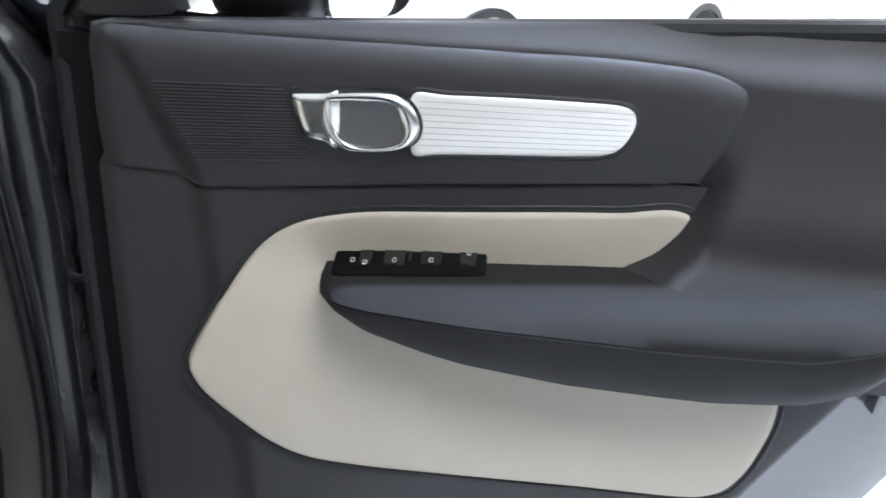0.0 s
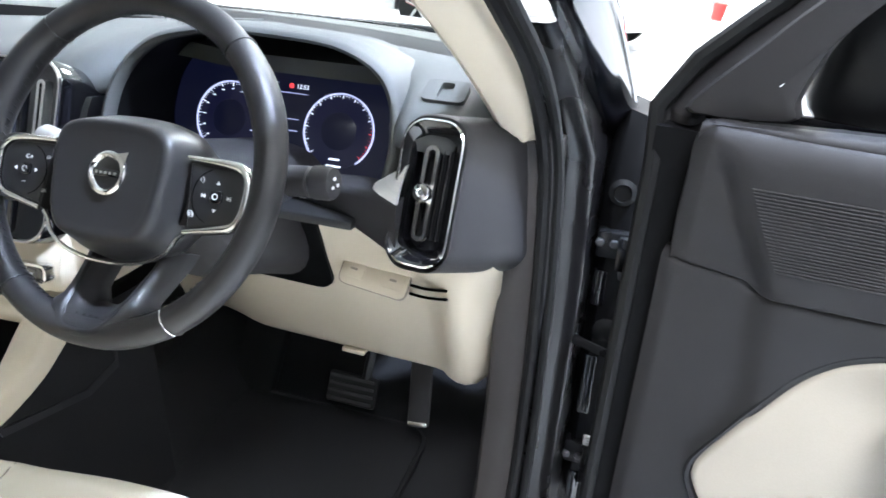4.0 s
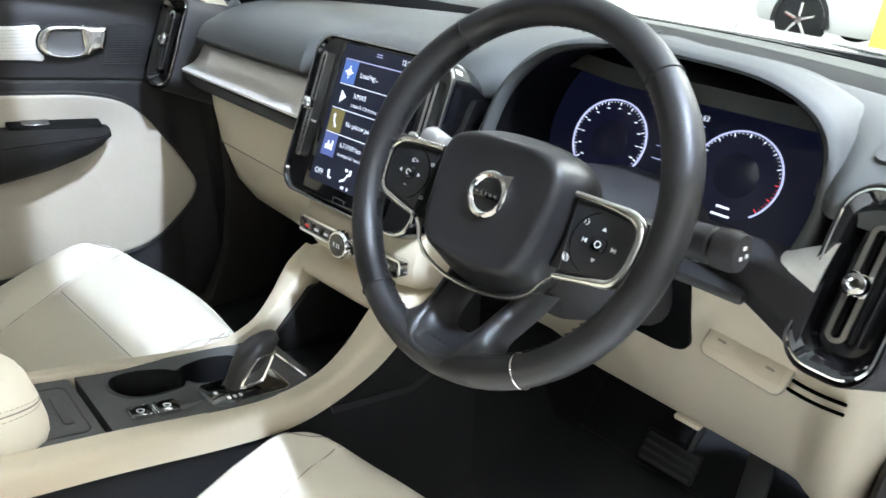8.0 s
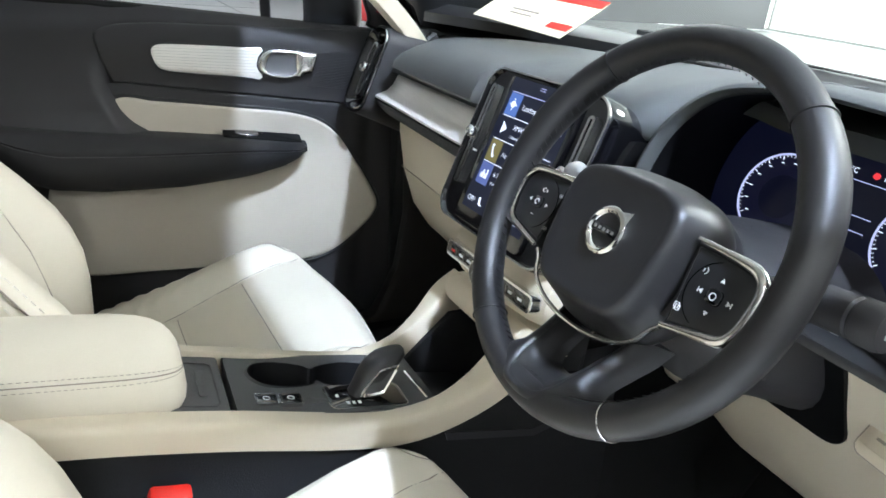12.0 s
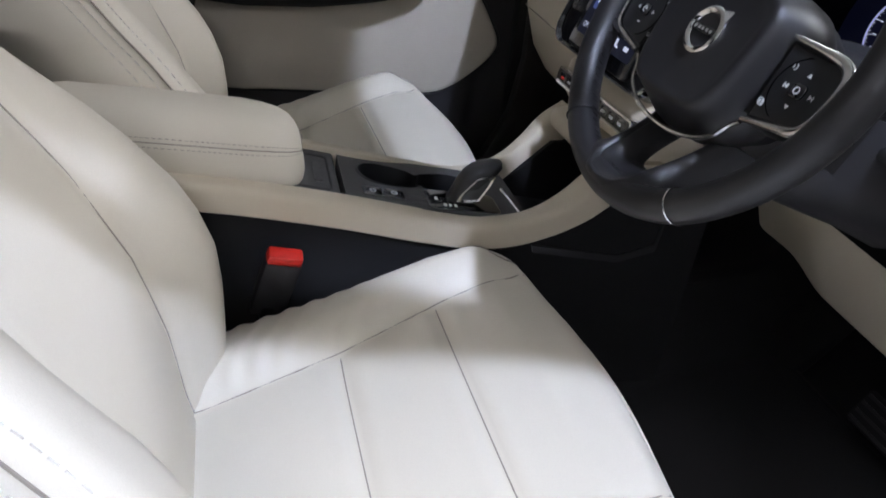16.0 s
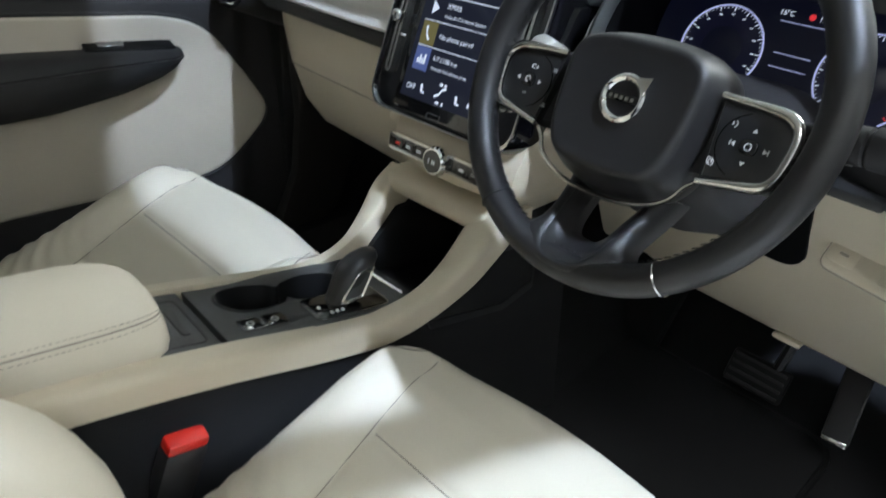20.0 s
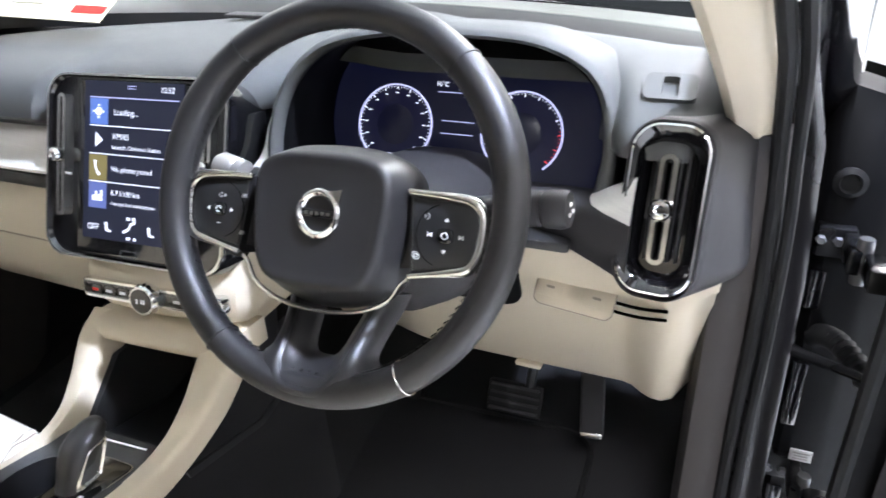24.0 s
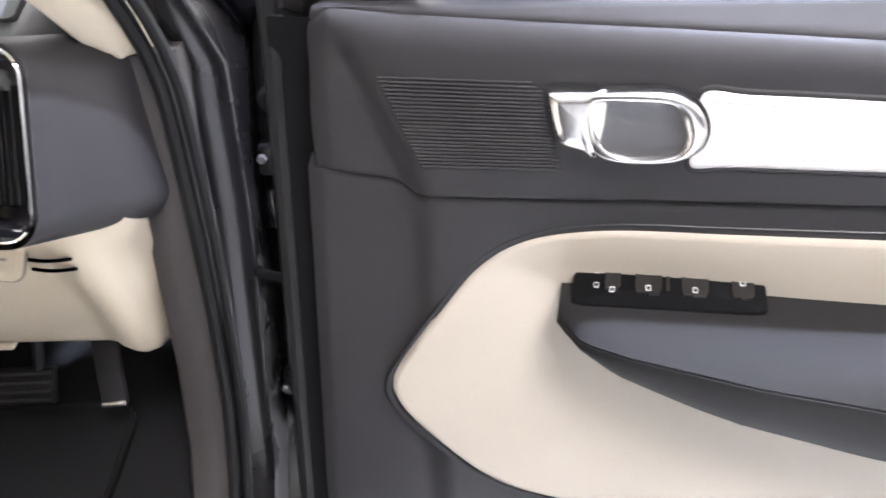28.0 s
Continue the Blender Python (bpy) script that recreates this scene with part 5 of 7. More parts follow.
for k, hgt in enumerate((0.007, 0.012, 0.008, 0.014)):
    lit_bar(cx - 0.008 + 0.0045 * k, cx - 0.005 + 0.0045 * k, row_y(3.5) - 0.007 + hgt / 2, hgt, WHITE_GLOW, 0.0084)
lit_text("Loading...", -0.028, row_y(0.60), 0.0105)
lit_text("XMAS", -0.030, row_y(1.45), 0.0105)
lit_text("Ireland's Christmas Station", -0.030, row_y(1.80), 0.0072)
lit_text("No phone paired", -0.030, row_y(2.60), 0.0095)
lit_text("6.7 l/100 km", -0.030, row_y(3.45), 0.0095)
lit_text("Average fuel consumption", -0.030, row_y(3.80), 0.0068)
lit_text("12:52", 0.046, 0.0985, 0.0095)
lit_text("OFF", -0.068, -0.0785, 0.0110)
# seat, fan and seat symbols along the lower edge
for x in (-0.034, 0.036):
    bm = bmesh.new()
    tube(bm, [SCREEN_M @ Vector((x + a, -0.0745 + b, 0.0084)) for a, b in ((-0.003, 0.007), (-0.001, -0.003), (0.005, -0.004))], 0.0017, 5, flat=0.4)
    part("screen_mark", bm, WHITE_GLOW, glass)
bm = bmesh.new()
tube(bm, [SCREEN_M @ Vector((a, -0.0725 + b, 0.0084)) for a, b in ((-0.008, -0.005), (0.0, -0.001), (0.004, 0.006), (0.011, 0.009))], 0.0022, 5, flat=0.4)
part("screen_mark", bm, WHITE_GLOW, glass)
for x0, x1, y, h in ((-0.003, 0.002, -0.0600, 0.004), (0.006, 0.010, -0.0600, 0.004), (-0.003, 0.003, -0.0850, 0.0035), (0.009, 0.012, -0.0850, 0.004), (0.056, 0.066, -0.0745, 0.006)):
    lit_bar(x0, x1, y, h, WHITE_GLOW)
# home key under the picture
bm = bmesh.new()
frame_plate(bm, rounded(0.026, 0.0085, 0.003, cy=-0.1055), rounded(0.0244, 0.0069, 0.0022, cy=-0.1055), 0.006, 0.0078, SCREEN_M)
part("home_key", bm, GREY_PANEL, glass, "flush home key")
for sx in (-0.1165, 0.1165):
    vent_core(SCREEN_M @ Matrix.Translation((sx, 0.013, 0.006)), screen, 0.158, 0.013, 0.0095, False)

# cream stack and climate strip under the screen
bm = bmesh.new()
rings = []
for z, y, w in ((0.870, 0.118, 0.125), (0.846, 0.106, 0.127), (0.828, 0.096, 0.128), (0.822, 0.089, 0.128), (0.800, 0.083, 0.127), (0.780, 0.086, 0.124), (0.768, 0.094, 0.120), (0.762, 0.112, 0.112), (0.735, 0.125, 0.10)):
    rings.append([Vector((0.0 + x * w, yy, z - 0.0)) for x, yy in ((-1.0, 0.30), (-1.0, y + 0.045), (-0.94, y + 0.012), (-0.75, y + 0.002), (0, y - 0.004), (0.75, y + 0.002), (0.94, y + 0.012), (1.0, y + 0.045), (1.0, 0.30))])
loft(bm, rings)
settle(part("stack_moulding", bm, CREAM_PLASTIC, dash, "cream moulded centre stack", 50), (0.011, 0.027, -0.009), (0, -1.8, 0), (0, 0.08, 0.80))
CLIM_M = Matrix.Translation((0.011, 0.1075, 0.793)) @ Matrix.Rotation(radians(-1.8), 4, "Y") @ Matrix.Rotation(radians(82), 4, "X")
climate = thing("climate_strip", "chrome-edged gloss black climate button strip with dial", "climate control")
bm = bmesh.new()
plate(bm, rounded(0.226, 0.026, 0.008), -0.02, 0.0035, CLIM_M, 0.0015)
part("strip_frame", bm, SATIN, climate)
bm = bmesh.new()
plate(bm, rounded(0.218, 0.018, 0.005), -0.01, 0.0050, CLIM_M, 0.001)
part("strip_panel", bm, GLOSS, climate)
for k, x in enumerate((-0.088, -0.065, -0.042, 0.045, 0.068, 0.091)):
    bm = bmesh.new()
    plate(bm, rounded(0.020, 0.014, 0.003, cx=x), 0.0, 0.0062, CLIM_M, 0.001)
    b = part("climate_button", bm, GLOSS, climate)
    bm = bmesh.new()
    box(bm, (x, 0, 0.0066), (0.009, 0.0035, 0.0006), 0.0, CLIM_M)
    part("button_mark", bm, RED if k == 0 else WHITE_MARK, b)
bm = bmesh.new()
n_ridge = 40
rings = []
for r, z in ((0.019, 0.002), (0.0205, 0.006), (0.0205, 0.016), (0.0185, 0.0195)):
    rings.append([CLIM_M @ Vector(((r + 0.0006 * (-1) ** k) * math.cos(2 * math.pi * k / n_ridge), (r + 0.0006 * (-1) ** k) * math.sin(2 * math.pi * k / n_ridge), z)) for k in range(n_ridge)])
loft(bm, rings)
dial_ob = part("volume_dial", bm, CHROME, climate, "ridged chrome dial")
bm = bmesh.new()
lathe(bm, [(0.0160, 0.018), (0.0160, 0.0205), (0.001, 0.0208)], CLIM_M, 28)
part("dial_cap", bm, GLOSS, dial_ob)
bm = bmesh.new()
for x in (-0.005, 0.002, 0.006):
    box(bm, (x, 0, 0.0212), (0.0018, 0.006, 0.0005), 0.0, CLIM_M)
part("dial_mark", bm, WHITE_MARK, dial_ob)

# card lying on the dash top behind the glass
PAPER = material("cream_card", (0.80, 0.70, 0.50), 0.5, vary=0.02)
card = thing("dealer_card", "cream printed card propped on the dash top", "card")
CARD_M = Matrix.Translation((-0.39, 0.41, 1.119)) @ Matrix.Rotation(radians(-5), 4, "Z") @ Matrix.Rotation(radians(34), 4, "X")
bm = bmesh.new()
box(bm, (0, 0, 0), (0.34, 0.11, 0.0015), 0.0, CARD_M)
part("card_sheet", bm, PAPER, card)
for x, y, w, h, mm in ((0.13, -0.030, 0.07, 0.016, RED), (-0.02, -0.010, 0.10, 0.004, CREAM_SEAM), (-0.02, -0.022, 0.08, 0.003, CREAM_SEAM), (0.02, 0.045, 0.30, 0.02, RED)):
    bm = bmesh.new()
    box(bm, (x, y, 0.0014), (w, h, 0.0008), 0.0, CARD_M)
    part("card_print", bm, mm, card)

# ---- steering wheel ----
WHEEL_M = Matrix.Translation((0.3451, 0.0117, 1.0053)) @ Matrix.Rotation(radians(-2.28), 4, "Z") @ Matrix.Rotation(radians(64.4), 4, "X") @ Matrix.Rotation(radians(2.1), 4, "Z")
wheel = thing("steering_wheel", "black leather steering wheel with chrome-edged button pods", "steering wheel")


def wp(x, y, z):
    return WHEEL_M @ Vector((x, y, z))


bm = bmesh.new()
rings = []
N_RIM = 96
for k in range(N_RIM):
    a = 2 * math.pi * k / N_RIM
    grip = 1 + 0.10 * math.exp(-((math.sin(a) - 0.45) / 0.25) ** 2)
    c, s = math.cos(a), math.sin(a)
    rings.append([wp((0.170 + 0.0150 * grip * math.cos(b)) * c, (0.170 + 0.0150 * grip * math.cos(b)) * s, 0.0175 * grip * math.sin(b)) for b in (2 * math.pi * j / 16 for j in range(16))])
vs = [[bm.verts.new(v) for v in r] for r in rings]
for k in range(N_RIM):
    a, b = vs[k], vs[(k + 1) % N_RIM]
    for j in range(16):
        bm.faces.new((a[j], a[(j + 1) % 16], b[(j + 1) % 16], b[j]))
rim_ob = part("rim", bm, DARK_LEATHER, wheel, "stitched black leather rim")
for deg, mat in ((47.5, BLACK), (129, BLACK), (235, BLACK), (303.5, SATIN)):
    bm = bmesh.new()
    a = radians(deg)
    tube(bm, [wp((0.170 + 0.0158 * math.cos(b)) * math.cos(a), (0.170 + 0.0158 * math.cos(b)) * math.sin(a), 0.0183 * math.sin(b)) for b in (2 * math.pi * j / 20 for j in range(20))], 0.0009, 5, True)
    part("rim_seam", bm, mat, rim_ob)
# inner stitches
bm = bmesh.new()
for k in range(120):
    a = 2 * math.pi * k / 120
    b = a + 0.022
    tube(bm, [wp(0.1535 * math.cos(a), 0.1535 * math.sin(a), 0.003), wp(0.1533 * math.cos(b), 0.1533 * math.sin(b), -0.003)], 0.0006, 3)
part("rim_stitches", bm, BLACK, rim_ob)
# airbag cover: a dished shield face on a broader block
FACE = ((0.0, 0.040), (0.036, 0.039), (0.058, 0.032), (0.066, 0.016), (0.065, -0.014), (0.060, -0.050), (0.047, -0.071), (0.022, -0.0755), (0.0, -0.076))
BASE = ((0.0, 0.054), (0.040, 0.051), (0.066, 0.041), (0.080, 0.022), (0.0815, -0.010), (0.076, -0.050), (0.062, -0.077), (0.033, -0.092), (0.0, -0.097))


def shield(half):
    return curve_pts(list(half) + [(-x, y) for x, y in half[-2:0:-1]], 6, True)


face_line, base_line = shield(FACE), shield(BASE)
pc = Vector((-0.002, -0.018))
bm = bmesh.new()
rings = []
for f, k, z in ((0.0, 0.90, -0.062), (0.0, 0.99, -0.045), (0.0, 1.0, -0.028), (0.12, 1.0, -0.016), (0.38, 1.0, -0.006), (0.70, 1.0, 0.0055), (0.90, 1.0, 0.0120), (1.0, 0.975, 0.0146), (1.0, 0.93, 0.0148), (1.0, 0.87, 0.0138), (1.0, 0.80, 0.0128), (1.0, 0.4, 0.0122), (1.0, 0.01, 0.0120)):
    rings.append([wp(*(pc + (b.lerp(a, f) + Vector((-0.002, 0)) - pc) * k), z) for a, b in zip(face_line, base_line)])
loft(bm, rings, caps=False)
cover = part("airbag_cover", bm, DARK_LEATHER, wheel, "charcoal airbag cover", 60)
# round chrome emblem with its bar and arrow, drawn plain
EM = (-0.001, -0.0115)
bm = bmesh.new()
rings = []
for k in range(40):
    a = 2 * math.pi * k / 40
    rings.append([wp(EM[0] + r * math.cos(a), EM[1] + r * math.sin(a), z) for r, z in ((0.0152, 0.0115), (0.0152, 0.0138), (0.0160, 0.0150), (0.0185, 0.0166), (0.0205, 0.0160), (0.0222, 0.0145), (0.0226, 0.0115))])
vs = [[bm.verts.new(v) for v in r] for r in rings]
for k in range(40):
    a, b = vs[k], vs[(k + 1) % 40]
    for j in range(6):
        bm.faces.new((a[j], a[j + 1], b[j + 1], b[j]))
loft(bm, [[wp(EM[0] + x, EM[1] + y, z) for x, y in ((0.008, 0.0195), (0.0195, 0.008), (0.0225, 0.0225))] for z in (0.0115, 0.0152)])
emblem = part("emblem", bm, CHROME, cover, "chrome ring emblem", 30)
bm = bmesh.new()
box(bm, (EM[0], EM[1], 0.0135), (0.034, 0.0075, 0.003), 0.0008, WHEEL_M)
part("emblem_bar", bm, GLOSS, cover)
bm = bmesh.new()
for x in (-0.011, -0.0055, 0.0, 0.0055, 0.011):
    box(bm, (EM[0] + x, EM[1], 0.0151), (0.0034, 0.0030, 0.0006), 0.0, WHEEL_M)
part("emblem_marks", bm, SATIN, cover)
# button pods
POD = ((0.080, 0.018), (0.128, 0.0165), (0.145, 0.012), (0.153, 0.0), (0.153, -0.022), (0.149, -0.038), (0.141, -0.0465), (0.124, -0.0505), (0.088, -0.0575))
for side in (1, -1):
    line = curve_pts([(side * x - 0.005, y) for x, y in POD], 5)
    c = Vector((side * 0.112 - 0.005, -0.0185))
    inner = [c + Vector(((p.x - c.x) * 0.88, (p.y - c.y) * 0.84)) for p in line]
    bm = bmesh.new()
    loft(bm, [[wp(q.x, q.y, z) for q in (c + (p - c) * k for p in line)] for k, z in ((0.97, -0.044), (0.99, -0.012), (0.93, -0.006))] + [[wp(*(c + (p - c) * k), z) for p in inner] for k, z in ((1.0, -0.0068), (0.985, -0.0060), (0.95, -0.0052), (0.5, -0.0050), (0.01, -0.0050))], caps=False)
    pod_ob = part("button_pod", bm, BLACK, wheel, "black button pod")
    bm = bmesh.new()
    widths = [mix(0.0026, 0.0047, ss(0.10, 0.148, abs(p.x + 0.005))) for p in line]
    tube(bm, [wp(*(c + (p - c) * 0.965), -0.0040) for p in line], widths, 10, flat=0.75)
    part("pod_trim", bm, SATIN, pod_ob, "chrome trim")
    bx, by = side * 0.117 - 0.0035, -0.018
    bm = bmesh.new()
    plate(bm, rounded(0.0145, 0.0125, 0.004, 4, bx, by), -0.006, -0.0028, WHEEL_M, 0.0012)
    part("centre_button", bm, GLOSS, pod_ob)
    bm = bmesh.new()
    arc_band(bm, (bx, by), 0.0024, 0.0031, 0, 360 if side > 0 else 290, -0.0032, -0.0024, WHEEL_M, 16)
    part("pod_mark", bm, WHITE_MARK, pod_ob)
    # seam between the inner and the outer keys
    bm = bmesh.new()
    arc_band(bm, (bx, by), 0.0268, 0.0274, 108 if side > 0 else -72, 252 if side > 0 else 72, -0.0060, -0.0046, WHEEL_M, 20)
    part("pod_seam", bm, GAP_SHADE, pod_ob)
    for dx, dy in ((0.0135, 0), (-0.0135, 0), (0, 0.0135), (0, -0.0135)):
        bm = bmesh.new()
        tip = Vector((bx + dx, by + dy))
        d = Vector((dx, dy)).normalized()
        n = Vector((-d.y, d.x))
        if side < 0 and dx == 0:
            # speed keys: a plus arc above and a bar below
            if dy > 0:
                arc_band(bm, tip, 0.0017, 0.0023, 40, 330, -0.0052, -0.0044, WHEEL_M, 12)
                box(bm, (tip.x + 0.0046, tip.y, -0.0048), (0.0030, 0.0007, 0.0008), 0, WHEEL_M)
                box(bm, (tip.x + 0.0046, tip.y, -0.0048), (0.0007, 0.0030, 0.0008), 0, WHEEL_M)
            else:
                box(bm, (*tip, -0.0048), (0.0042, 0.0008, 0.0008), 0, WHEEL_M)
        else:
            corner = [tip + d * 0.0020, tip - d * 0.0014 + n * 0.0021, tip - d * 0.0014 - n * 0.0021]
            loft(bm, [[wp(v.x, v.y, z) for v in corner] for z in (-0.0054, -0.0045)])
            if side > 0 and dx:
                box(bm, (tip.x + d.x * 0.0026, tip.y, -0.0049), (0.0007, 0.0042, 0.0008), 0, WHEEL_M)
        part("arrow_mark", bm, WHITE_MARK, pod_ob)
    bm = bmesh.new()
    if side > 0:
        for k in (0, 1):
            arc_band(bm, (0.0925 + 0.002 * k, -0.003), 0.0012 + 0.0014 * k, 0.0017 + 0.0014 * k, -70, 70, -0.0052, -0.0044, WHEEL_M, 8)
    else:
        for k in (-1, 0, 1):
            box(bm, (-0.0935, -0.003 + 0.0013 * k, -0.0048), (0.0046, 0.0005, 0.0008), 0, WHEEL_M)
    part("pod_mark", bm, WHITE_MARK, pod_ob)
    bm = bmesh.new()
    if side > 0:
        for k in (0, 1):
            frame_plate(bm, rounded(0.0048, 0.0048, 0.001, 3, 0.0875 + 0.0016 * k, -0.0365 - 0.0016 * k), rounded(0.0038, 0.0038, 0.0008, 3, 0.0875 + 0.0016 * k, -0.0365 - 0.0016 * k), -0.0054, -0.0045 + 0.0002 * k, WHEEL_M)
    else:
        for k in (-1, 0, 1):
            box(bm, (-0.0925, -0.038 + 0.0013 * k, -0.0048), (0.0050 - 0.0008 * k, 0.0005, 0.0008), 0, WHEEL_M)
    part("pod_mark", bm, WHITE_MARK, pod_ob)
    # spoke behind the pod
    bm = bmesh.new()
    loft(bm, [[wp(side * x - 0.003, y, z) for y, z in ((0.012 + h, -0.014), (0.012 + h, -0.040), (-0.046 - h, -0.040), (-0.046 - h, -0.014))] for x, h in ((0.06, 0.006), (0.12, 0.0), (0.150, 0.0), (0.163, 0.008))])
    part("spoke", bm, DARK, wheel)
# chrome line that runs from pod to pod under the cover
half = [(0.086, -0.0585), (0.079, -0.0655), (0.070, -0.0800), (0.050, -0.0915), (0.024, -0.0975), (0.0, -0.0990)]
bm = bmesh.new()
tube(bm, [wp(p.x - 0.003, p.y, -0.0060) for p in curve_pts(half + [(-x, y) for x, y in half[-2::-1]], 5)], 0.0022, 8)
part("cover_trim", bm, SATIN, wheel, "thin chrome trim under the cover")
# forked lower spoke: two arms and a web round an open slot, with a sunk inner face
OUT = ((0.060, -0.078, -0.052), (0.056, -0.098, -0.043), (0.051, -0.120, -0.028), (0.0505, -0.136, -0.014), (0.058, -0.150, -0.002), (0.040, -0.172, 0.006), (0.0, -0.178, 0.010))
EDGE = ((0.041, -0.082, -0.038), (0.039, -0.099, -0.029), (0.036, -0.118, -0.016), (0.0325, -0.135, -0.003), (0.029, -0.150, 0.008), (0.018, -0.1625, 0.0165), (0.0, -0.1655, 0.0185))
SLOT = ((0.026, -0.078, -0.060), (0.024, -0.098, -0.051), (0.021, -0.115, -0.038), (0.018, -0.130, -0.028), (0.013, -0.139, -0.022), (0.007, -0.1415, -0.020), (0.0, -0.142, -0.020))


def fork_line(half):
    return curve_pts(list(half) + [(-x, y, z) for x, y, z in half[-2::-1]], 6)


bm = bmesh.new()
rings, groove = [], []
deep = Vector((0, 0, 1))
for o, e, h in zip(fork_line(OUT), fork_line(EDGE), fork_line(SLOT)):
    ring = [o - deep * 0.022, o - deep * 0.006, o.lerp(e, 0.15) + deep * 0.001, o.lerp(e, 0.5) + deep * 0.0045, o.lerp(e, 0.85) + deep * 0.003, e, e.lerp(h, 0.06) - deep * 0.0022, e.lerp(h, 0.14) - deep * 0.0002, e.lerp(h, 0.5) + deep * 0.0015, e.lerp(h, 0.9) + deep * 0.001, h, h - deep * 0.012]
    rings.append([wp(*v) for v in ring])
    groove.append(wp(*(e.lerp(h, 0.05) - deep * 0.0012)))
loft(bm, rings)
spoke = part("lower_spoke", bm, DARK_LEATHER, wheel, "", 60)
bm = bmesh.new()
tube(bm, groove, 0.0010, 5)
part("spoke_groove", bm, BLACK, spoke)
# hub behind the cover
bm = bmesh.new()
lathe(bm, [(0.001, -0.12), (0.055, -0.12), (0.065, -0.09), (0.060, -0.06), (0.001, -0.06)], WHEEL_M @ Matrix.Translation((0, -0.012, 0)), 28)
part("hub", bm, BLACK, wheel)

# ---- column stalks ----
stalk = thing("wiper_stalk", "black column stalk with a ridged end", "control stalk", "column stalks")
bm = bmesh.new()
tube(bm, [(0.40, 0.100, 0.960), (0.45, 0.088, 0.980), (0.496, 0.080, 0.992)], [0.014, 0.012, 0.013], 12)
part("stem", bm, BLACK, stalk)
bm = bmesh.new()
sm = look((0.494, 0.080, 0.992), (0.5486, 0.0763, 0.998)) @ Matrix.Rotation(radians(180), 4, "X")
lathe(bm, [(0.012, 0.0), (0.0165, 0.004), (0.0165, 0.030), (0.0145, 0.032), (0.0175, 0.035), (0.018, 0.050), (0.016, 0.056), (0.001, 0.057)], sm, 22)
part("ridged_end", bm, DARK, stalk)
bm = bmesh.new()
for a in (-4, -2, 0, 2, 4):
    box(bm, (0.0165 * math.cos(1.9 + a * 0.1), 0.0165 * math.sin(1.9 + a * 0.1), 0.018), (0.002, 0.002, 0.007), 0.0, sm)
part("stalk_marks", bm, WHITE_MARK, stalk)
for x, y in ((-0.005, 0.003), (0.005, 0.003), (0, -0.005)):
    bm = bmesh.new()
    box(bm, (x, y, 0.0575), (0.004, 0.003, 0.001), 0.0, sm)
    part("button_mark", bm, WHITE_MARK, stalk)
stalk_l = thing("indicator_stalk", "column stalk with a bright chrome ridged end", "control stalk", "column stalks")
bm = bmesh.new()
tube(bm, [(0.28, 0.100, 0.955), (0.20, 0.103, 0.980)], [0.013, 0.012], 12)
part("stem", bm, BLACK, stalk_l)
bm = bmesh.new()
lathe(bm, [(0.010, 0), (0.015, 0.003), (0.015, 0.012), (0.013, 0.014), (0.015, 0.017), (0.015, 0.034), (0.011, 0.040), (0.001, 0.041)], look((0.190, 0.105, 0.980), (0.144, 0.110, 0.989)) @ Matrix.Rotation(radians(180), 4, "X"), 20)
part("ridged_end", bm, GROOVE, stalk_l, "bright ridged end")

# ---- centre console ----
console = thing("centre_console", "cream-railed centre console with black bin and cup holders", "console")
XC = -0.022


def rail_z(y):
    return float(np.interp(y, (-0.60, -0.44, -0.27, -0.12, -0.04, 0.03, 0.07, 0.10, 0.12), (0.695, 0.690, 0.672, 0.648, 0.645, 0.668, 0.703, 0.740, 0.755)))


# side walls down to the floor
bm = bmesh.new()
for s in (1, -1):
    loft(bm, [[Vector((XC + s * x, y, z)) for x, z in ((0.100, rail_z(y) - 0.034), (0.116, 0.20), (0.10, 0.18), (0.07, 0.20), (0.075, rail_z(y) - 0.03))] for y in (-0.75, -0.44, -0.27, -0.12, -0.04, 0.03, 0.10, 0.30)])
part("side_wall", bm, CARPET, console, "black carpeted side", 60)
# cream rails, sweeping up into the hoop
for s in (1, -1):
    path = curve_pts([(0.093, -0.62, rail_z(-0.62)), (0.093, -0.44, 0.690), (0.093, -0.27, 0.672), (0.093, -0.13, 0.650), (0.094, -0.05, 0.644), (0.099, 0.01, 0.659), (0.107, 0.055, 0.692), (0.113, 0.092, 0.735), (0.112, 0.125, 0.762)], 6)
    bm = bmesh.new()
    rings = []
    for i, p in enumerate(path):
        g = ss(0.0, 0.10, p.y)
        w = (0.0155 if s > 0 else 0.014) + 0.011 * g
        hh = 0.034 + 0.004 * g
        t = (path[min(i + 1, len(path) - 1)] - path[max(i - 1, 0)]).normalized()
        n = Vector((0, -t.z, t.y))
        sec = ((-w, 0.0), (-w * 0.8, 0.005), (w * 0.5, 0.005), (w * 0.9, 0.0), (w, -0.008), (w * 0.95, -hh), (w * 0.5, -hh - 0.004), (-w, -hh))
        rings.append([Vector((XC + s * (p.x + a), p.y + n.y * b, p.z + n.z * b)) for a, b in sec])
    loft(bm, rings)
    part("rail", bm, CREAM_PLASTIC, console, "cream moulded console rail", 50)
bm = bmesh.new()
rings = []
for k in range(17):
    x = mix(-0.130, 0.130, k / 16)
    e = abs(x) / 0.130
    o = 0.02 * e**4
    rings.append([Vector((XC + x, y + o, z - 0.010 * e**4)) for y, z in ((0.098, 0.733), (0.090, 0.738), (0.088, 0.748), (0.094, 0.760), (0.112, 0.768), (0.16, 0.770), (0.16, 0.735))])
loft(bm, rings)
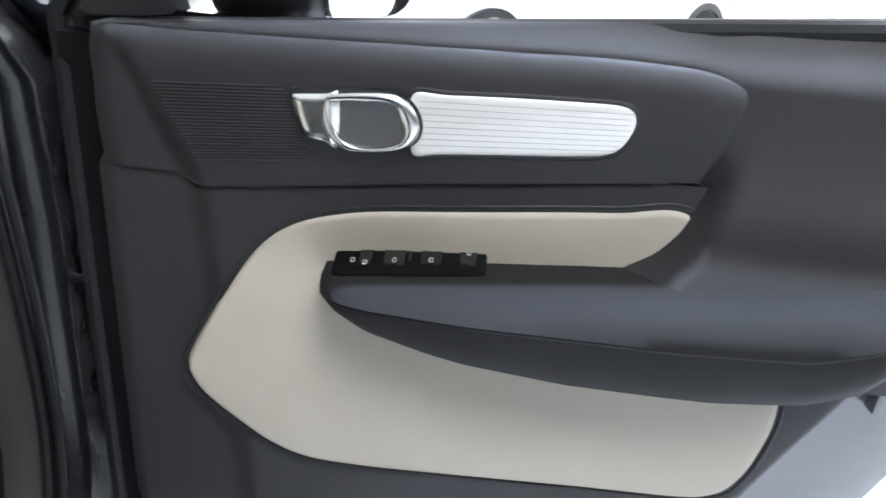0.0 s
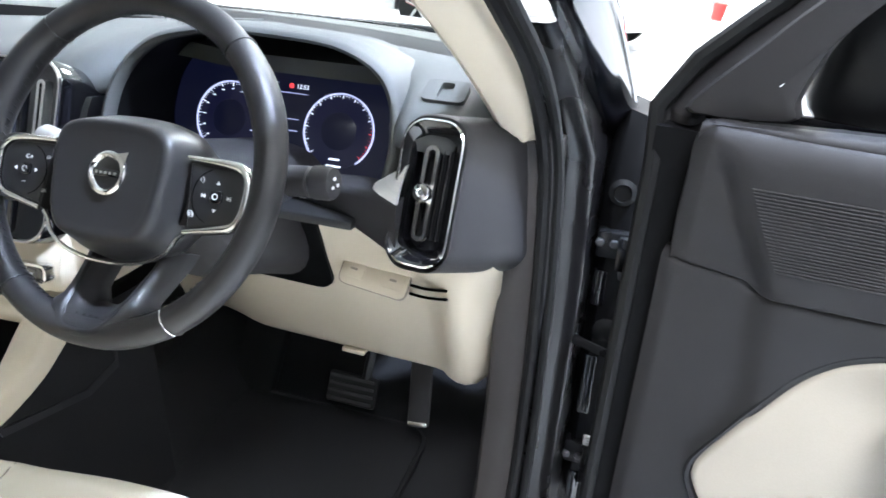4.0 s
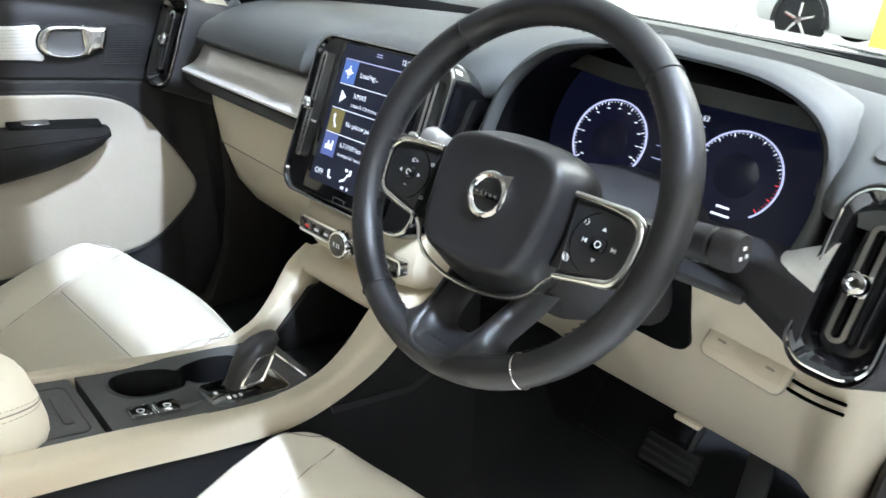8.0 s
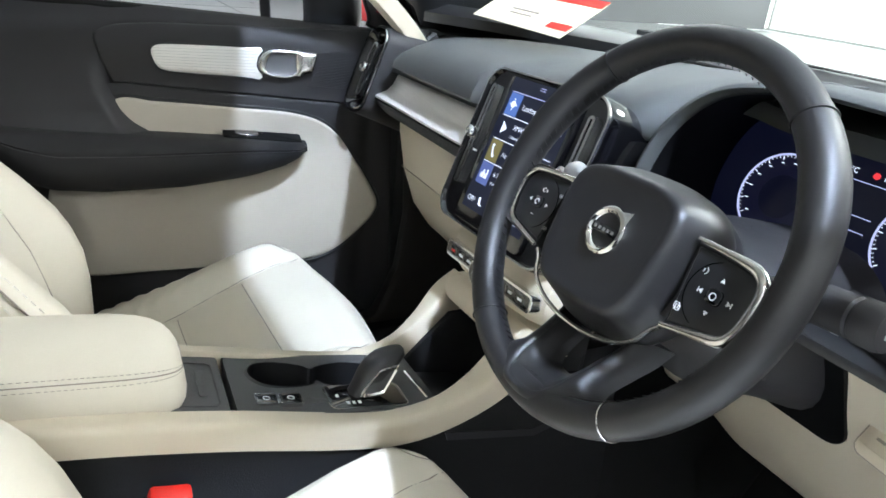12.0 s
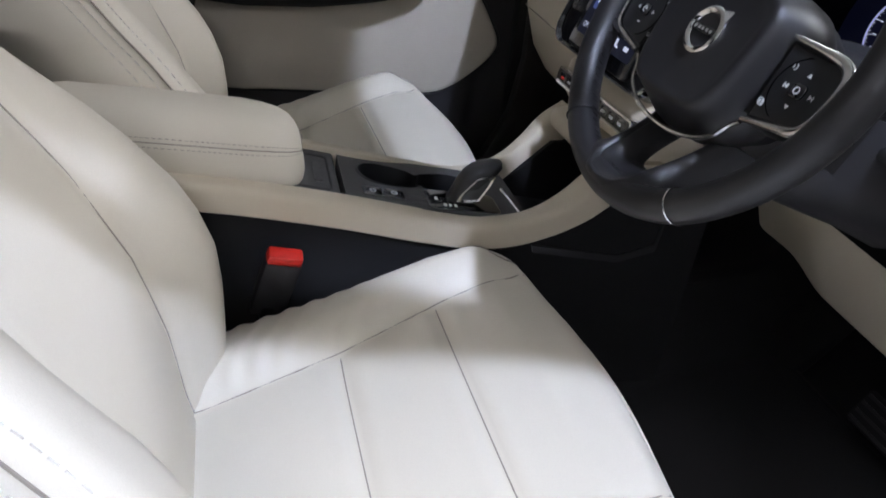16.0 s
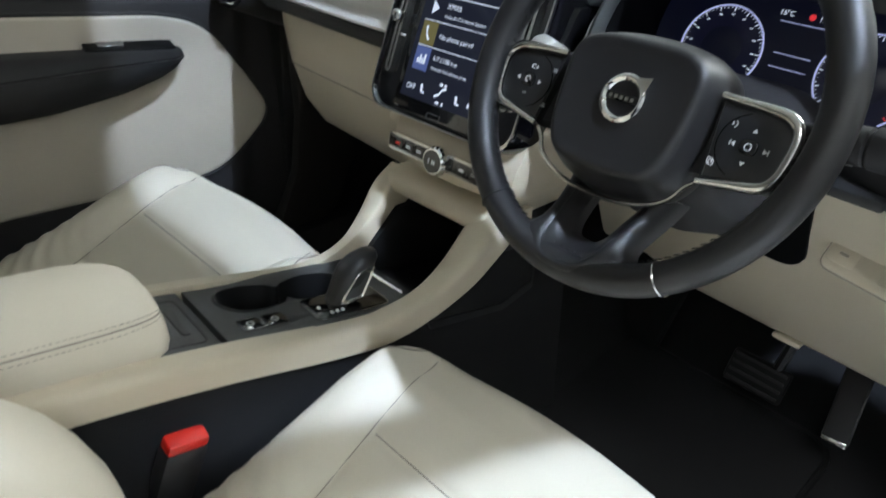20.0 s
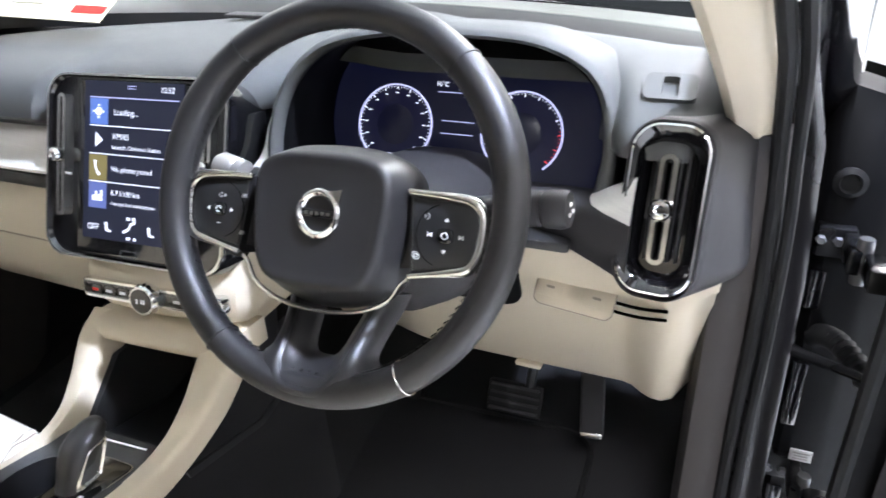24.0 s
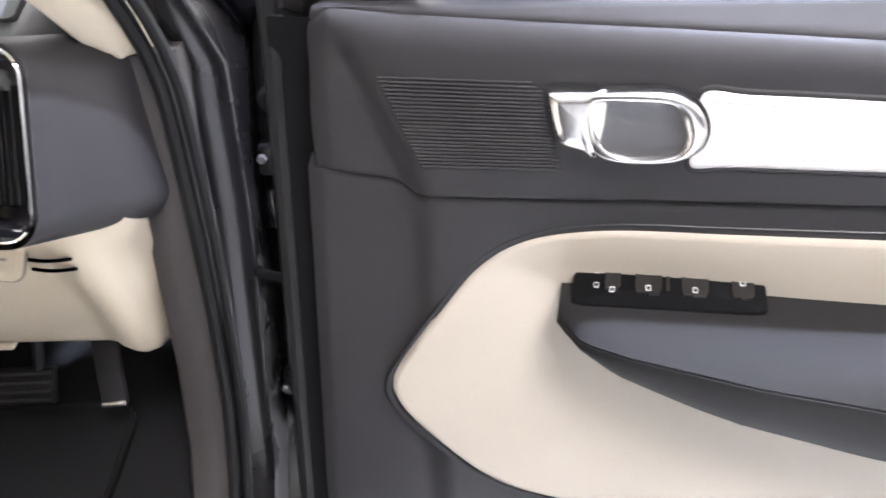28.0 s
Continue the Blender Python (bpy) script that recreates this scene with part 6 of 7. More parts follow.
part("hoop", bm, CREAM_PLASTIC, console, "cream hoop over the open bin", 50)
# open bin
bm = bmesh.new()
for rows in ([[(XC + x, y, z) for x in (-0.105, 0.105)] for y, z in ((0.02, 0.615), (0.16, 0.600), (0.22, 0.62), (0.23, 0.76))],):
    sheet(bm, rows, (0, 0.004, -0.012))
for s in (1, -1):
    sheet(bm, [[(XC + s * 0.084, y, z) for y, z in ((0.0, 0.60), (0.23, 0.60))], [(XC + s * x, y, z) for x, y, z in ((0.086, 0.01, 0.645), (0.110, 0.23, 0.77))]], (s * 0.004, 0, 0))
part("open_bin", bm, BLACK, console, "black storage bin")
bm = bmesh.new()
lathe(bm, [(0.012, 0), (0.012, 0.003), (0.008, 0.004), (0.001, 0.002)], Matrix.Translation((0.045, 0.222, 0.705)) @ Matrix.Rotation(radians(90), 4, "X"), 18)
part("power_socket", bm, DARK, console)


# top panel with a double cup well
def top_z(y):
    return rail_z(min(y, -0.04)) - 0.002


CUP = curve_pts([(-0.034, -0.222), (-0.006, -0.208), (0.000, -0.180), (-0.010, -0.140), (-0.024, -0.128), (-0.012, -0.116), (0.000, -0.082), (-0.006, -0.054), (-0.034, -0.040), (-0.060, -0.048), (-0.072, -0.082), (-0.066, -0.116), (-0.056, -0.130), (-0.066, -0.144), (-0.072, -0.180), (-0.062, -0.212)], 5, True)
CUP = [Vector((XC + 0.004 + p.x, p.y)) for p in CUP]
bm = bmesh.new()
edge = [(XC + x, y) for x, y in rounded(0.166, 0.272, 0.004, 3, 0.0, -0.114)]
ring_o = [bm.verts.new((x, y, top_z(y))) for x, y in edge]
ring_i = [bm.verts.new((p.x, p.y, top_z(p.y))) for p in CUP]
for ring in (ring_o, ring_i):
    for a, b in zip(ring, ring[1:] + ring[:1]):
        bm.edges.new((a, b))
bmesh.ops.triangle_fill(bm, use_beauty=True, edges=bm.edges[:])
lower = [bm.verts.new((v.co.x, v.co.y, 0.56)) for v in ring_o]
for i in range(len(ring_o)):
    j = (i + 1) % len(ring_o)
    bm.faces.new((ring_o[i], ring_o[j], lower[j], lower[i]))
part("cup_panel", bm, GREY_PANEL, console, "charcoal console top panel", 50)
bm = bmesh.new()
cc = Vector((XC - 0.030, -0.13))
loft(bm, [[Vector((*(cc + (p - cc) * k), top_z(p.y) * w + (1 - w) * 0.575 + up)) for p in CUP] for k, w, up in ((1.05, 1, 0.0005), (1.0, 1, 0.0022), (0.985, 1, -0.002), (0.95, 0, 0.0), (0.02, 0, 0.0))], caps=False)
part("cup_well", bm, BLACK, console, "black double cup well", 50)
bm = bmesh.new()
for cy in (-0.178, -0.082):
    for dx, dy in ((0.030, 0.022), (-0.030, 0.022), (0.03, -0.022), (-0.03, -0.022)):
        tube(bm, [(XC - 0.044 + dx * 1.05, cy + dy * 1.05, 0.575), (XC - 0.044 + dx, cy + dy, 0.622)], 0.0035, 6)
part("cup_rib", bm, GREY_TRIM, console)
# rear lid with finger dip
bm = bmesh.new()
lid_m = Matrix.Translation((XC, -0.315, 0.676)) @ Matrix.Rotation(radians(-8), 4, "X")
plate(bm, rounded(0.164, 0.118, 0.006), -0.06, 0.0, lid_m, 0.004)
lid = part("bin_lid", bm, GREY_PANEL, console, "charcoal sliding lid")
bm = bmesh.new()
frame_plate(bm, rounded(0.118, 0.096, 0.010), rounded(0.114, 0.092, 0.009), -0.001, 0.0006, lid_m)
part("lid_seam", bm, BLACK, lid)
bm = bmesh.new()
plate(bm, rounded(0.070, 0.012, 0.005, cy=0.030), -0.001, 0.0016, lid_m, 0.001)
part("finger_ridge", bm, GREY_PANEL, lid)
# parking brake and hold switches
for x, y in ((0.018, -0.210), (0.024, -0.180)):
    sm2 = Matrix.Translation((x, y, 0.6605)) @ Matrix.Rotation(radians(-7), 4, "X")
    bm = bmesh.new()
    plate(bm, rounded(0.026, 0.027, 0.004), -0.01, 0.003, sm2, 0.0015)
    b = part("brake_switch", bm, GLOSS, console, "gloss black switch with chrome edge")
    bm = bmesh.new()
    frame_plate(bm, rounded(0.0285, 0.0290, 0.005), rounded(0.026, 0.027, 0.004), -0.004, 0.0026, sm2)
    part("switch_edge", bm, CHROME, b)
    bm = bmesh.new()
    arc_band(bm, (0, 0), 0.0035, 0.0048, 0, 360, 0.0028, 0.0036, sm2, 16)
    part("switch_mark", bm, WHITE_MARK, b)
bm = bmesh.new()
loft(bm, [[Vector((0.024 + w * x, y + 0.018, 0.652 + z)) for x, z in ((-1, 0), (-0.4, h), (0.4, h), (1, 0))] for y, w, h in ((-0.182, 0.014, 0.009), (-0.165, 0.010, 0.005), (-0.140, 0.003, 0.0005))])
part("switch_cowl", bm, GREY_PANEL, console)

settle(console, (0.0043, 0.0057, -0.0156), (-2.3, -5.0, -4.5), (-0.008, -0.0628, 0.6895))

# chrome bar at the front edge of the panel
to_console = console.matrix_world.inverted()
bm = bmesh.new()
tube(bm, [to_console @ Vector(p) for p in ((-0.024, 0.009, 0.627), (0.048, 0.010, 0.628))], 0.0030, 8)
part("edge_bar", bm, CHROME, console, "short chrome edge bar")

# ---- gear selector ----
gear = thing("gear_selector", "black leather gear selector with a chrome-framed side", "gear selector")
bm = bmesh.new()
gm = Matrix.Translation((0.018, -0.078, 0.6500)) @ Matrix.Rotation(radians(-4), 4, "X")
plate(bm, rounded(0.058, 0.108, 0.010), -0.01, 0.004, gm, 0.002)
part("base_plate", bm, GLOSS, gear, "gloss black base plate")
bm = bmesh.new()
for x, y in ((0.000, -0.040), (0.018, -0.030), (0.018, -0.022), (0.018, -0.014)):
    box(bm, (x, y, 0.0045), (0.006, 0.004, 0.0008), 0.0, gm)
part("gate_marks", bm, WHITE_MARK, gear)
bm = bmesh.new()
frame_plate(bm, rounded(0.060, 0.110, 0.011), rounded(0.058, 0.108, 0.010), -0.004, 0.0032, gm)
part("plate_edge", bm, CHROME, gear)
bm = bmesh.new()
prof = ((-0.072, 0.640, 0.0155, 0.021), (-0.067, 0.655, 0.0155, 0.020), (-0.057, 0.673, 0.017, 0.022), (-0.048, 0.691, 0.018, 0.024), (-0.041, 0.704, 0.0175, 0.024), (-0.037, 0.712, 0.014, 0.019), (-0.036, 0.715, 0.007, 0.010))
loft(bm, [[Vector((0.010 + 1.1 * w * x, y - 0.012 + 1.15 * l * q, z + 0.25 * l * q)) for x, q in rounded(2, 2, 0.75, 4)] for y, z, w, l in prof])
knob = part("lever", bm, DARK_LEATHER, gear, "stitched black leather lever", 70)
bm = bmesh.new()
side = curve_pts([(-0.074, 0.654), (-0.046, 0.657), (-0.041, 0.662), (-0.026, 0.693), (-0.028, 0.700), (-0.048, 0.697), (-0.056, 0.691), (-0.076, 0.662)], 3, True)
ctr = Vector((-0.050, 0.677))
loft(bm, [[Vector((0.0300 + dx, q.x - 0.012, q.y + 0.001)) for q in (ctr + (p - ctr) * k for p in side)] for dx, k in ((-0.010, 1.0), (-0.001, 0.98), (0.0005, 0.88), (-0.001, 0.74), (-0.003, 0.70))], caps=False)
part("side_frame", bm, SATIN, knob, "satin chrome frame")
bm = bmesh.new()
loft(bm, [[Vector((0.0280 + dx, q.x - 0.012, q.y + 0.001)) for q in (ctr + (p - ctr) * k for p in side)] for dx, k in ((0.0, 0.77), (0.001, 0.6), (0.001, 0.02))], caps=False)
part("side_inlay", bm, DARK_TOP, knob)
settle(gear, (0.010, 0.0057, -0.0145), (-2.3, -3.0, -4.5), (-0.008, -0.0628, 0.6895))

# ---- centre armrest ----
bm = bmesh.new()
secs = ((-0.308, 0.22), (-0.309, 0.42), (-0.3135, 0.62), (-0.322, 0.78), (-0.335, 0.89), (-0.352, 0.96), (-0.38, 1.01), (-0.45, 1.02), (-0.52, 1.02), (-0.60, 1.0), (-0.635, 0.9))
out = [(0.084 * (abs(math.cos(a)) ** 0.68) * (1 if math.cos(a) > 0 else -1), 0.052 * (abs(math.sin(a)) ** (0.80 if math.sin(a) > 0 else 0.4)) * (1 if math.sin(a) > 0 else -1)) for a in (2 * math.pi * (k + 0.5) / 48 for k in range(48))]
loft(bm, [[Vector((XC - 0.002 + x * k, y - 0.22 * (z * k), 0.706 + z * k - 0.03 * (y + 0.32))) for x, z in out] for y, k in secs])
armrest = part("armrest", bm, CREAM, console, "padded cream leather armrest", 60)
def arm_line(x0, z0):
    pts = [Vector((XC - 0.002 + x0 * k * 1.006, y - 0.22 * z0 * k, 0.706 + z0 * k * 1.01 - 0.03 * (y + 0.32))) for y, k in secs[::-1]]
    return curve_pts(pts[1:] + [Vector((2 * (XC - 0.002) - v.x, v.y, v.z)) for v in pts[:0:-1]], 3)


bm = bmesh.new()
tube(bm, arm_line(0.0806, 0.0220), 0.0008, 4)
part("armrest_seam", bm, CREAM_SEAM, armrest)
for z0 in (0.0275, 0.0165):
    bm = bmesh.new()
    line = arm_line(0.0790 if z0 > 0.02 else 0.0822, z0)
    for a, b in zip(line, line[1:]):
        n = max(1, int((b - a).length / 0.006))
        for k in range(n):
            tube(bm, [a.lerp(b, k / n), a.lerp(b, (k + 0.6) / n)], 0.00045, 3)
    part("stitching", bm, CREAM_SEAM, armrest, "fine thread stitching")
bm = bmesh.new()
box(bm, (XC, -0.50, 0.58), (0.150, 0.30, 0.16), 0.01)
part("armrest_box", bm, DARK, armrest)

# ---- seat belt buckle ----
buckle = thing("belt_buckle", "black seat belt buckle with a red release button", "belt buckle")
bk = Matrix.Translation((0.074, -0.350, 0.545)) @ Matrix.Rotation(radians(-12), 4, "X") @ Matrix.Rotation(radians(14), 4, "Y")
bm = bmesh.new()
box(bm, (0, 0, -0.01), (0.026, 0.050, 0.11), 0.007, bk)
part("buckle_body", bm, DARK, buckle)
bm = bmesh.new()
box(bm, (0, 0, 0.049), (0.022, 0.047, 0.018), 0.005, bk)
part("release_button", bm, RED, buckle, "bright red release button")
bm = bmesh.new()
tube(bm, [(0.066, -0.362, 0.50), (0.062, -0.38, 0.35), (0.07, -0.40, 0.22)], 0.012, 8)
part("buckle_stem", bm, BLACK, buckle)
settle(buckle, (0.010, 0.0017, 0.0182))

# ---- front seats ----
seat = thing("front_seat", "cream leather driver seat with dark piped seams", "car seat", "front seats")
SX = 0.337


def cush_z(u, y):
    """Height of the cushion top; u is the distance from the seat's middle."""
    z = float(np.interp(y, (-0.50, -0.45, -0.27, -0.14, -0.05, 0.0, 0.02, 0.035), (0.466, 0.470, 0.522, 0.567, 0.584, 0.584, 0.576, 0.555)))
    inner = insert_w(y)
    a = abs(u)
    z += 0.034 * ss(inner - 0.02, inner + 0.055, a) * ss(0.04, -0.08, y)
    z -= 0.030 * ss(0.235, 0.268, a) + 0.05 * ss(0.262, 0.275, a)
    # quilted fall towards the seams
    for ys in (-0.147, -0.278):
        if a < inner:
            z -= 0.006 * math.exp(-(((y - ys) / 0.010) ** 2))
    z -= 0.006 * math.exp(-(((a - inner) / 0.009) ** 2)) * ss(0.02, -0.02, y)
    z += 0.004 * math.cos(u * 9) if a < 0.17 else 0
    # soft creases on the side bolster
    if a > inner:
        z += 0.0026 * math.sin(y * 190 + 5 * math.sin(u * 30)) * ss(-0.18, -0.36, y) * ss(inner, inner + 0.02, a)
    return z


def insert_w(y):
    return float(np.interp(y, (-0.50, -0.46, -0.28, -0.15, -0.02, 0.04), (0.125, 0.130, 0.150, 0.172, 0.195, 0.200)))


def front_y(y):
    """The last panel of the cushion is a little shorter than the others."""
    return y if y < -0.147 else -0.147 + 0.83 * (y + 0.147)


def half_w(y):
    return 0.272 - 0.085 * ss(-0.03, 0.045, y) ** 2


bm = bmesh.new()
rows = []
NU = 72
ys = steps(-0.52, -0.0, 75) + [0.008, 0.016, 0.023, 0.029, 0.034, 0.038, 0.040]
for y in ys:
    w = half_w(y)
    row = [Vector((SX - w + 0.01, front_y(y) * 0.985 - 0.004, 0.40)), Vector((SX - w - 0.004, front_y(y), 0.46))]
    for i in range(NU + 1):
        u = mix(-w, w, i / NU)
        uu = u * 0.272 / w
        bow = 0.020 * (1 - (u / w) ** 2) * ss(-0.06, 0.03, y) - 0.012
        row.append(Vector((SX + u, front_y(y) + bow, cush_z(uu, y))))
    row += [Vector((SX + w + 0.004, front_y(y), 0.46)), Vector((SX + w - 0.01, front_y(y) * 0.985 - 0.004, 0.40))]
    rows.append(row)
last = rows[-1]
rows.append([Vector((v.x, v.y + 0.003, min(v.z, 0.53))) for v in last])
rows.append([Vector((mix(SX, v.x, 0.99), v.y - 0.004, min(v.z, 0.47))) for v in last])
rows.append([Vector((mix(SX, v.x, 0.97), v.y - 0.02, min(v.z, 0.42))) for v in last])
sheet(bm, rows)
cushion = part("cushion", bm, CREAM, seat, "cream leather cushion in three panels", 70)


def on_cushion(u, y, up=0.0):
    w = half_w(y)
    bow = 0.020 * (1 - (u / w) ** 2) * ss(-0.06, 0.03, y) - 0.012
    return Vector((SX + u, front_y(y) + bow, cush_z(u * 0.272 / w, y) + up))


def seam(name, pts, parent, r=0.0009, mat=None):
    b = bmesh.new()
    tube(b, pts, r, 5)
    return part(name, b, mat or CREAM_SEAM, parent)


def stitches(pts, parent, step=0.006, gap=0.4, r=0.0007):
    b = bmesh.new()
    p = [Vector(q) for q in pts]
    acc = []
    for a, c in zip(p, p[1:]):
        n = max(1, int((c - a).length / step))
        acc += [(a.lerp(c, k / n), a.lerp(c, (k + 1 - gap) / n)) for k in range(n)]
    for a, c in acc:
        tube(b, [a, c], r, 3)
    return part("stitching", b, THREAD, parent, "pale thread stitching")


for ysm in (-0.147, -0.278):
    seam("seam", [on_cushion(u, ysm + 0.002 * (u / 0.17) ** 2, 0.0004) for u in steps(-insert_w(ysm), insert_w(ysm), 24)], cushion)
for s in (1, -1):
    seam("seam", [on_cushion(s * insert_w(y), y, 0.0004) for y in steps(-0.48, 0.022, 40)], cushion)
    edge = [on_cushion(s * (0.245 - 0.03 * ss(-0.08, 0.03, y)), y, 0.0006) for y in steps(-0.46, 0.018, 50)]
    seam("seam", edge, cushion, 0.0010)
    for off in (-0.009, 0.008) if s > 0 else ():
        stitches([on_cushion(s * (0.245 + off - 0.03 * ss(-0.08, 0.03, y)), y, 0.0012) for y in steps(-0.46, 0.018, 50)], cushion, 0.007, 0.35, 0.0009)
# plastic side shield under the cushion
for s in (1, -1):
    bm = bmesh.new()
    loft(bm, [[Vector((SX + s * (0.262 + a), y, z)) for a, z in ((0, 0.44), (0.012, 0.43), (0.014, 0.30), (0, 0.29))] for y in steps(-0.55, -0.02, 6)])
    part("side_shield", bm, BLACK, seat)
bm = bmesh.new()
box(bm, (SX, -0.25, 0.36), (0.44, 0.42, 0.10), 0.02)
part("seat_base", bm, BLACK, seat)
for s in (1, -1):
    bm = bmesh.new()
    box(bm, (SX + s * 0.19, -0.25, 0.245), (0.04, 0.60, 0.17), 0.008)
    part("seat_rail", bm, BLACK, seat)
# backrest: a closed body, front face shaped by bolsters
def back_line(z):
    return float(np.interp(z, (0.44, 0.50, 0.60, 0.70, 0.80, 0.90, 1.00, 1.10, 1.20, 1.24), (-0.465, -0.478, -0.490, -0.512, -0.552, -0.602, -0.652, -0.702, -0.742, -0.757)))


def back_w(z):
    return float(np.interp(z, (0.44, 0.55, 0.65, 0.75, 0.84, 0.90, 0.95, 0.99, 1.03, 1.10, 1.18, 1.225, 1.24), (0.225, 0.252, 0.262, 0.258, 0.240, 0.212, 0.182, 0.155, 0.138, 0.130, 0.122, 0.105, 0.06)))


def back_y(u, z):
    w = back_w(z)
    a = abs(u)
    y = back_line(z)
    b = float(np.interp(z, (0.44, 0.55, 0.65, 0.74, 0.82, 0.90, 0.96, 1.05), (0.035, 0.055, 0.070, 0.062, 0.038, 0.012, 0.0, 0.0)))
    ins = 0.130 - 0.02 * ss(0.8, 0.95, z)
    y += b * ss(ins - 0.015, ins + 0.075, a)
    y -= 0.024 * ss(w - 0.030, w + 0.004, a) ** 1.5
    if z < 0.93:
        y -= 0.006 * math.exp(-(((a - ins) / 0.009) ** 2))
    y += 0.010 * math.exp(-((u / 0.10) ** 2) - ((z - 0.60) / 0.10) ** 2)
    return y


bm = bmesh.new()
rows = []
for z in steps(0.44, 1.24, 64):
    w = back_w(z)
    th = 0.175 * (1 - 0.40 * ss(0.95, 1.24, z))
    row = [Vector((SX + mix(-w, w, i / 64), back_y(mix(-w, w, i / 64), z), z)) for i in range(65)]
    yb = back_line(z) - th
    row += [Vector((SX + w + 0.004, (row[-1].y + yb) / 2, z)), Vector((SX + w * 0.93, yb + 0.012, z)), Vector((SX + w * 0.6, yb, z)), Vector((SX - w * 0.6, yb, z)), Vector((SX - w * 0.93, yb + 0.012, z)), Vector((SX - w - 0.004, (row[0].y + yb) / 2, z))]
    rows.append(row)
loft(bm, rows)
back = part("backrest", bm, CREAM, seat, "cream leather backrest with built-in headrest", 75)


def on_back(u, z, out=0.0006):
    return Vector((SX + u, back_y(u, z) + out, z))


for s in (1, -1):
    seam("seam", [on_back(s * (0.130 - 0.02 * ss(0.8, 0.95, z)), z) for z in steps(0.47, 0.93, 40)], back)
    edge = [Vector((SX + s * (back_w(z) + 0.0015), back_y(s * back_w(z), z) - 0.002, z)) for z in steps(0.48, 0.95, 44)]
    seam("seam", edge, back, 0.0014)
    stitches([on_back(s * (back_w(z) - 0.010), z, 0.0012) for z in steps(0.48, 0.95, 44)], back, 0.007, 0.35, 0.0012)
    stitches([v + Vector((s * 0.0015, -0.014, 0)) for v in edge], back, 0.007, 0.35, 0.0012)
    stitches([v + Vector((s * 0.0010, -0.034, 0)) for v in edge], back, 0.007, 0.35, 0.0012)
seam("seam", [on_back(0.058 * math.cos(a), 1.085 + 0.050 * math.sin(a)) for a in (math.pi * k / 20 for k in range(21))], back)
for s in (1, -1):
    seam("seam", [on_back(s * mix(0.058, 0.110, ss(1.085, 0.93, z)), z) for z in steps(1.085, 0.93, 16)], back)
    seam("seam", [on_back(s * mix(0.110, back_w(0.96) - 0.004, k / 8), 0.93 + 0.03 * k / 8) for k in range(9)], back)
# second seat
passenger = Matrix.Translation((-0.032, 0.035, -0.029)) @ Matrix.Translation((-0.5614, -0.1875, 0.5199)) @ Matrix.Rotation(radians(-2.1), 4, "Y") @ Matrix.Rotation(radians(2.1), 4, "X") @ Matrix.Scale(1.045, 4) @ Matrix.Translation((0.5614, 0.1875, -0.5199))
other = copy_thing(seat, passenger @ Matrix.Translation((-0.737, 0.028, -0.022)))
settle(seat, (0.0226, -0.0042, 0.0327), (2.8, -4.4, -2.2), (0.337, -0.2155, 0.5419), 0.965)
tagged(other, "cream leather passenger seat with dark piped seams")

# recline lever on the sill side
bm = bmesh.new()
tube(bm, [(SX + 0.268, -0.575, 0.775), (SX + 0.280, -0.545, 0.785), (SX + 0.284, -0.515, 0.783), (SX + 0.284, -0.508, 0.779)], [0.017, 0.017, 0.015, 0.006], 12, flat=0.7)
tube(bm, [(SX + 0.272, -0.560, 0.772), (SX + 0.282, -0.520, 0.720), (SX + 0.288, -0.47, 0.64)], [0.020, 0.020, 0.020], 10, flat=0.4)
part("recline_lever", bm, BLACK, seat, "black plastic lever")

# ---- footwell ----
brake = thing("brake_pedal", "wide black rubber brake pedal on its arm", "pedal", "pedals")
bm = bmesh.new()
box(bm, (0, 0, 0), (0.098, 0.014, 0.058), 0.006, Matrix.Translation((0.398, 0.482, 0.453)) @ Matrix.Rotation(radians(-25), 4, "X"))
pp_ob = part("pedal_pad", bm, RUBBER, brake)
bm = bmesh.new()
for k in range(4):
    box(bm, (0, -0.009, -0.021 + 0.014 * k), (0.086, 0.004, 0.005), 0.0, Matrix.Translation((0.398, 0.482, 0.453)) @ Matrix.Rotation(radians(-25), 4, "X"))
part("pad_ribs", bm, DARK, pp_ob)
bm = bmesh.new()
tube(bm, [(0.420, 0.490, 0.462), (0.430, 0.51, 0.56), (0.435, 0.55, 0.70)], 0.009, 8)
part("pedal_arm", bm, BLACK, brake)
gas = thing("accelerator_pedal", "narrow upright accelerator pedal with metal edge", "pedal", "pedals")
bm = bmesh.new()
gmx = Matrix.Translation((0.532, 0.480, 0.500)) @ Matrix.Rotation(radians(-24), 4, "X") @ Matrix.Rotation(radians(-6), 4, "Y")
box(bm, (0, 0, 0), (0.040, 0.016, 0.150), 0.007, gmx)
part("pedal_pad", bm, DARK, gas)
bm = bmesh.new()
box(bm, (0, -0.008, -0.070), (0.036, 0.006, 0.010), 0.002, gmx)
part("pedal_tip", bm, SATIN, gas)
mat_ob = thing("floor_mat", "black carpet floor mat with a bound edge", "floor mat")
bm = bmesh.new()
mm = Matrix.Translation((0.315, 0.27, 0.330)) @ Matrix.Rotation(radians(3), 4, "X")
plate(bm, rounded(0.44, 0.56, 0.05), -0.02, 0.006, mm, 0.004)
part("mat_carpet", bm, CARPET, mat_ob)
bm = bmesh.new()
tube(bm, [mm @ Vector((x, y, 0.004)) for x, y in rounded(0.44, 0.56, 0.05)], 0.006, 6, True)
part("mat_binding", bm, RUBBER, mat_ob)
bm = bmesh.new()
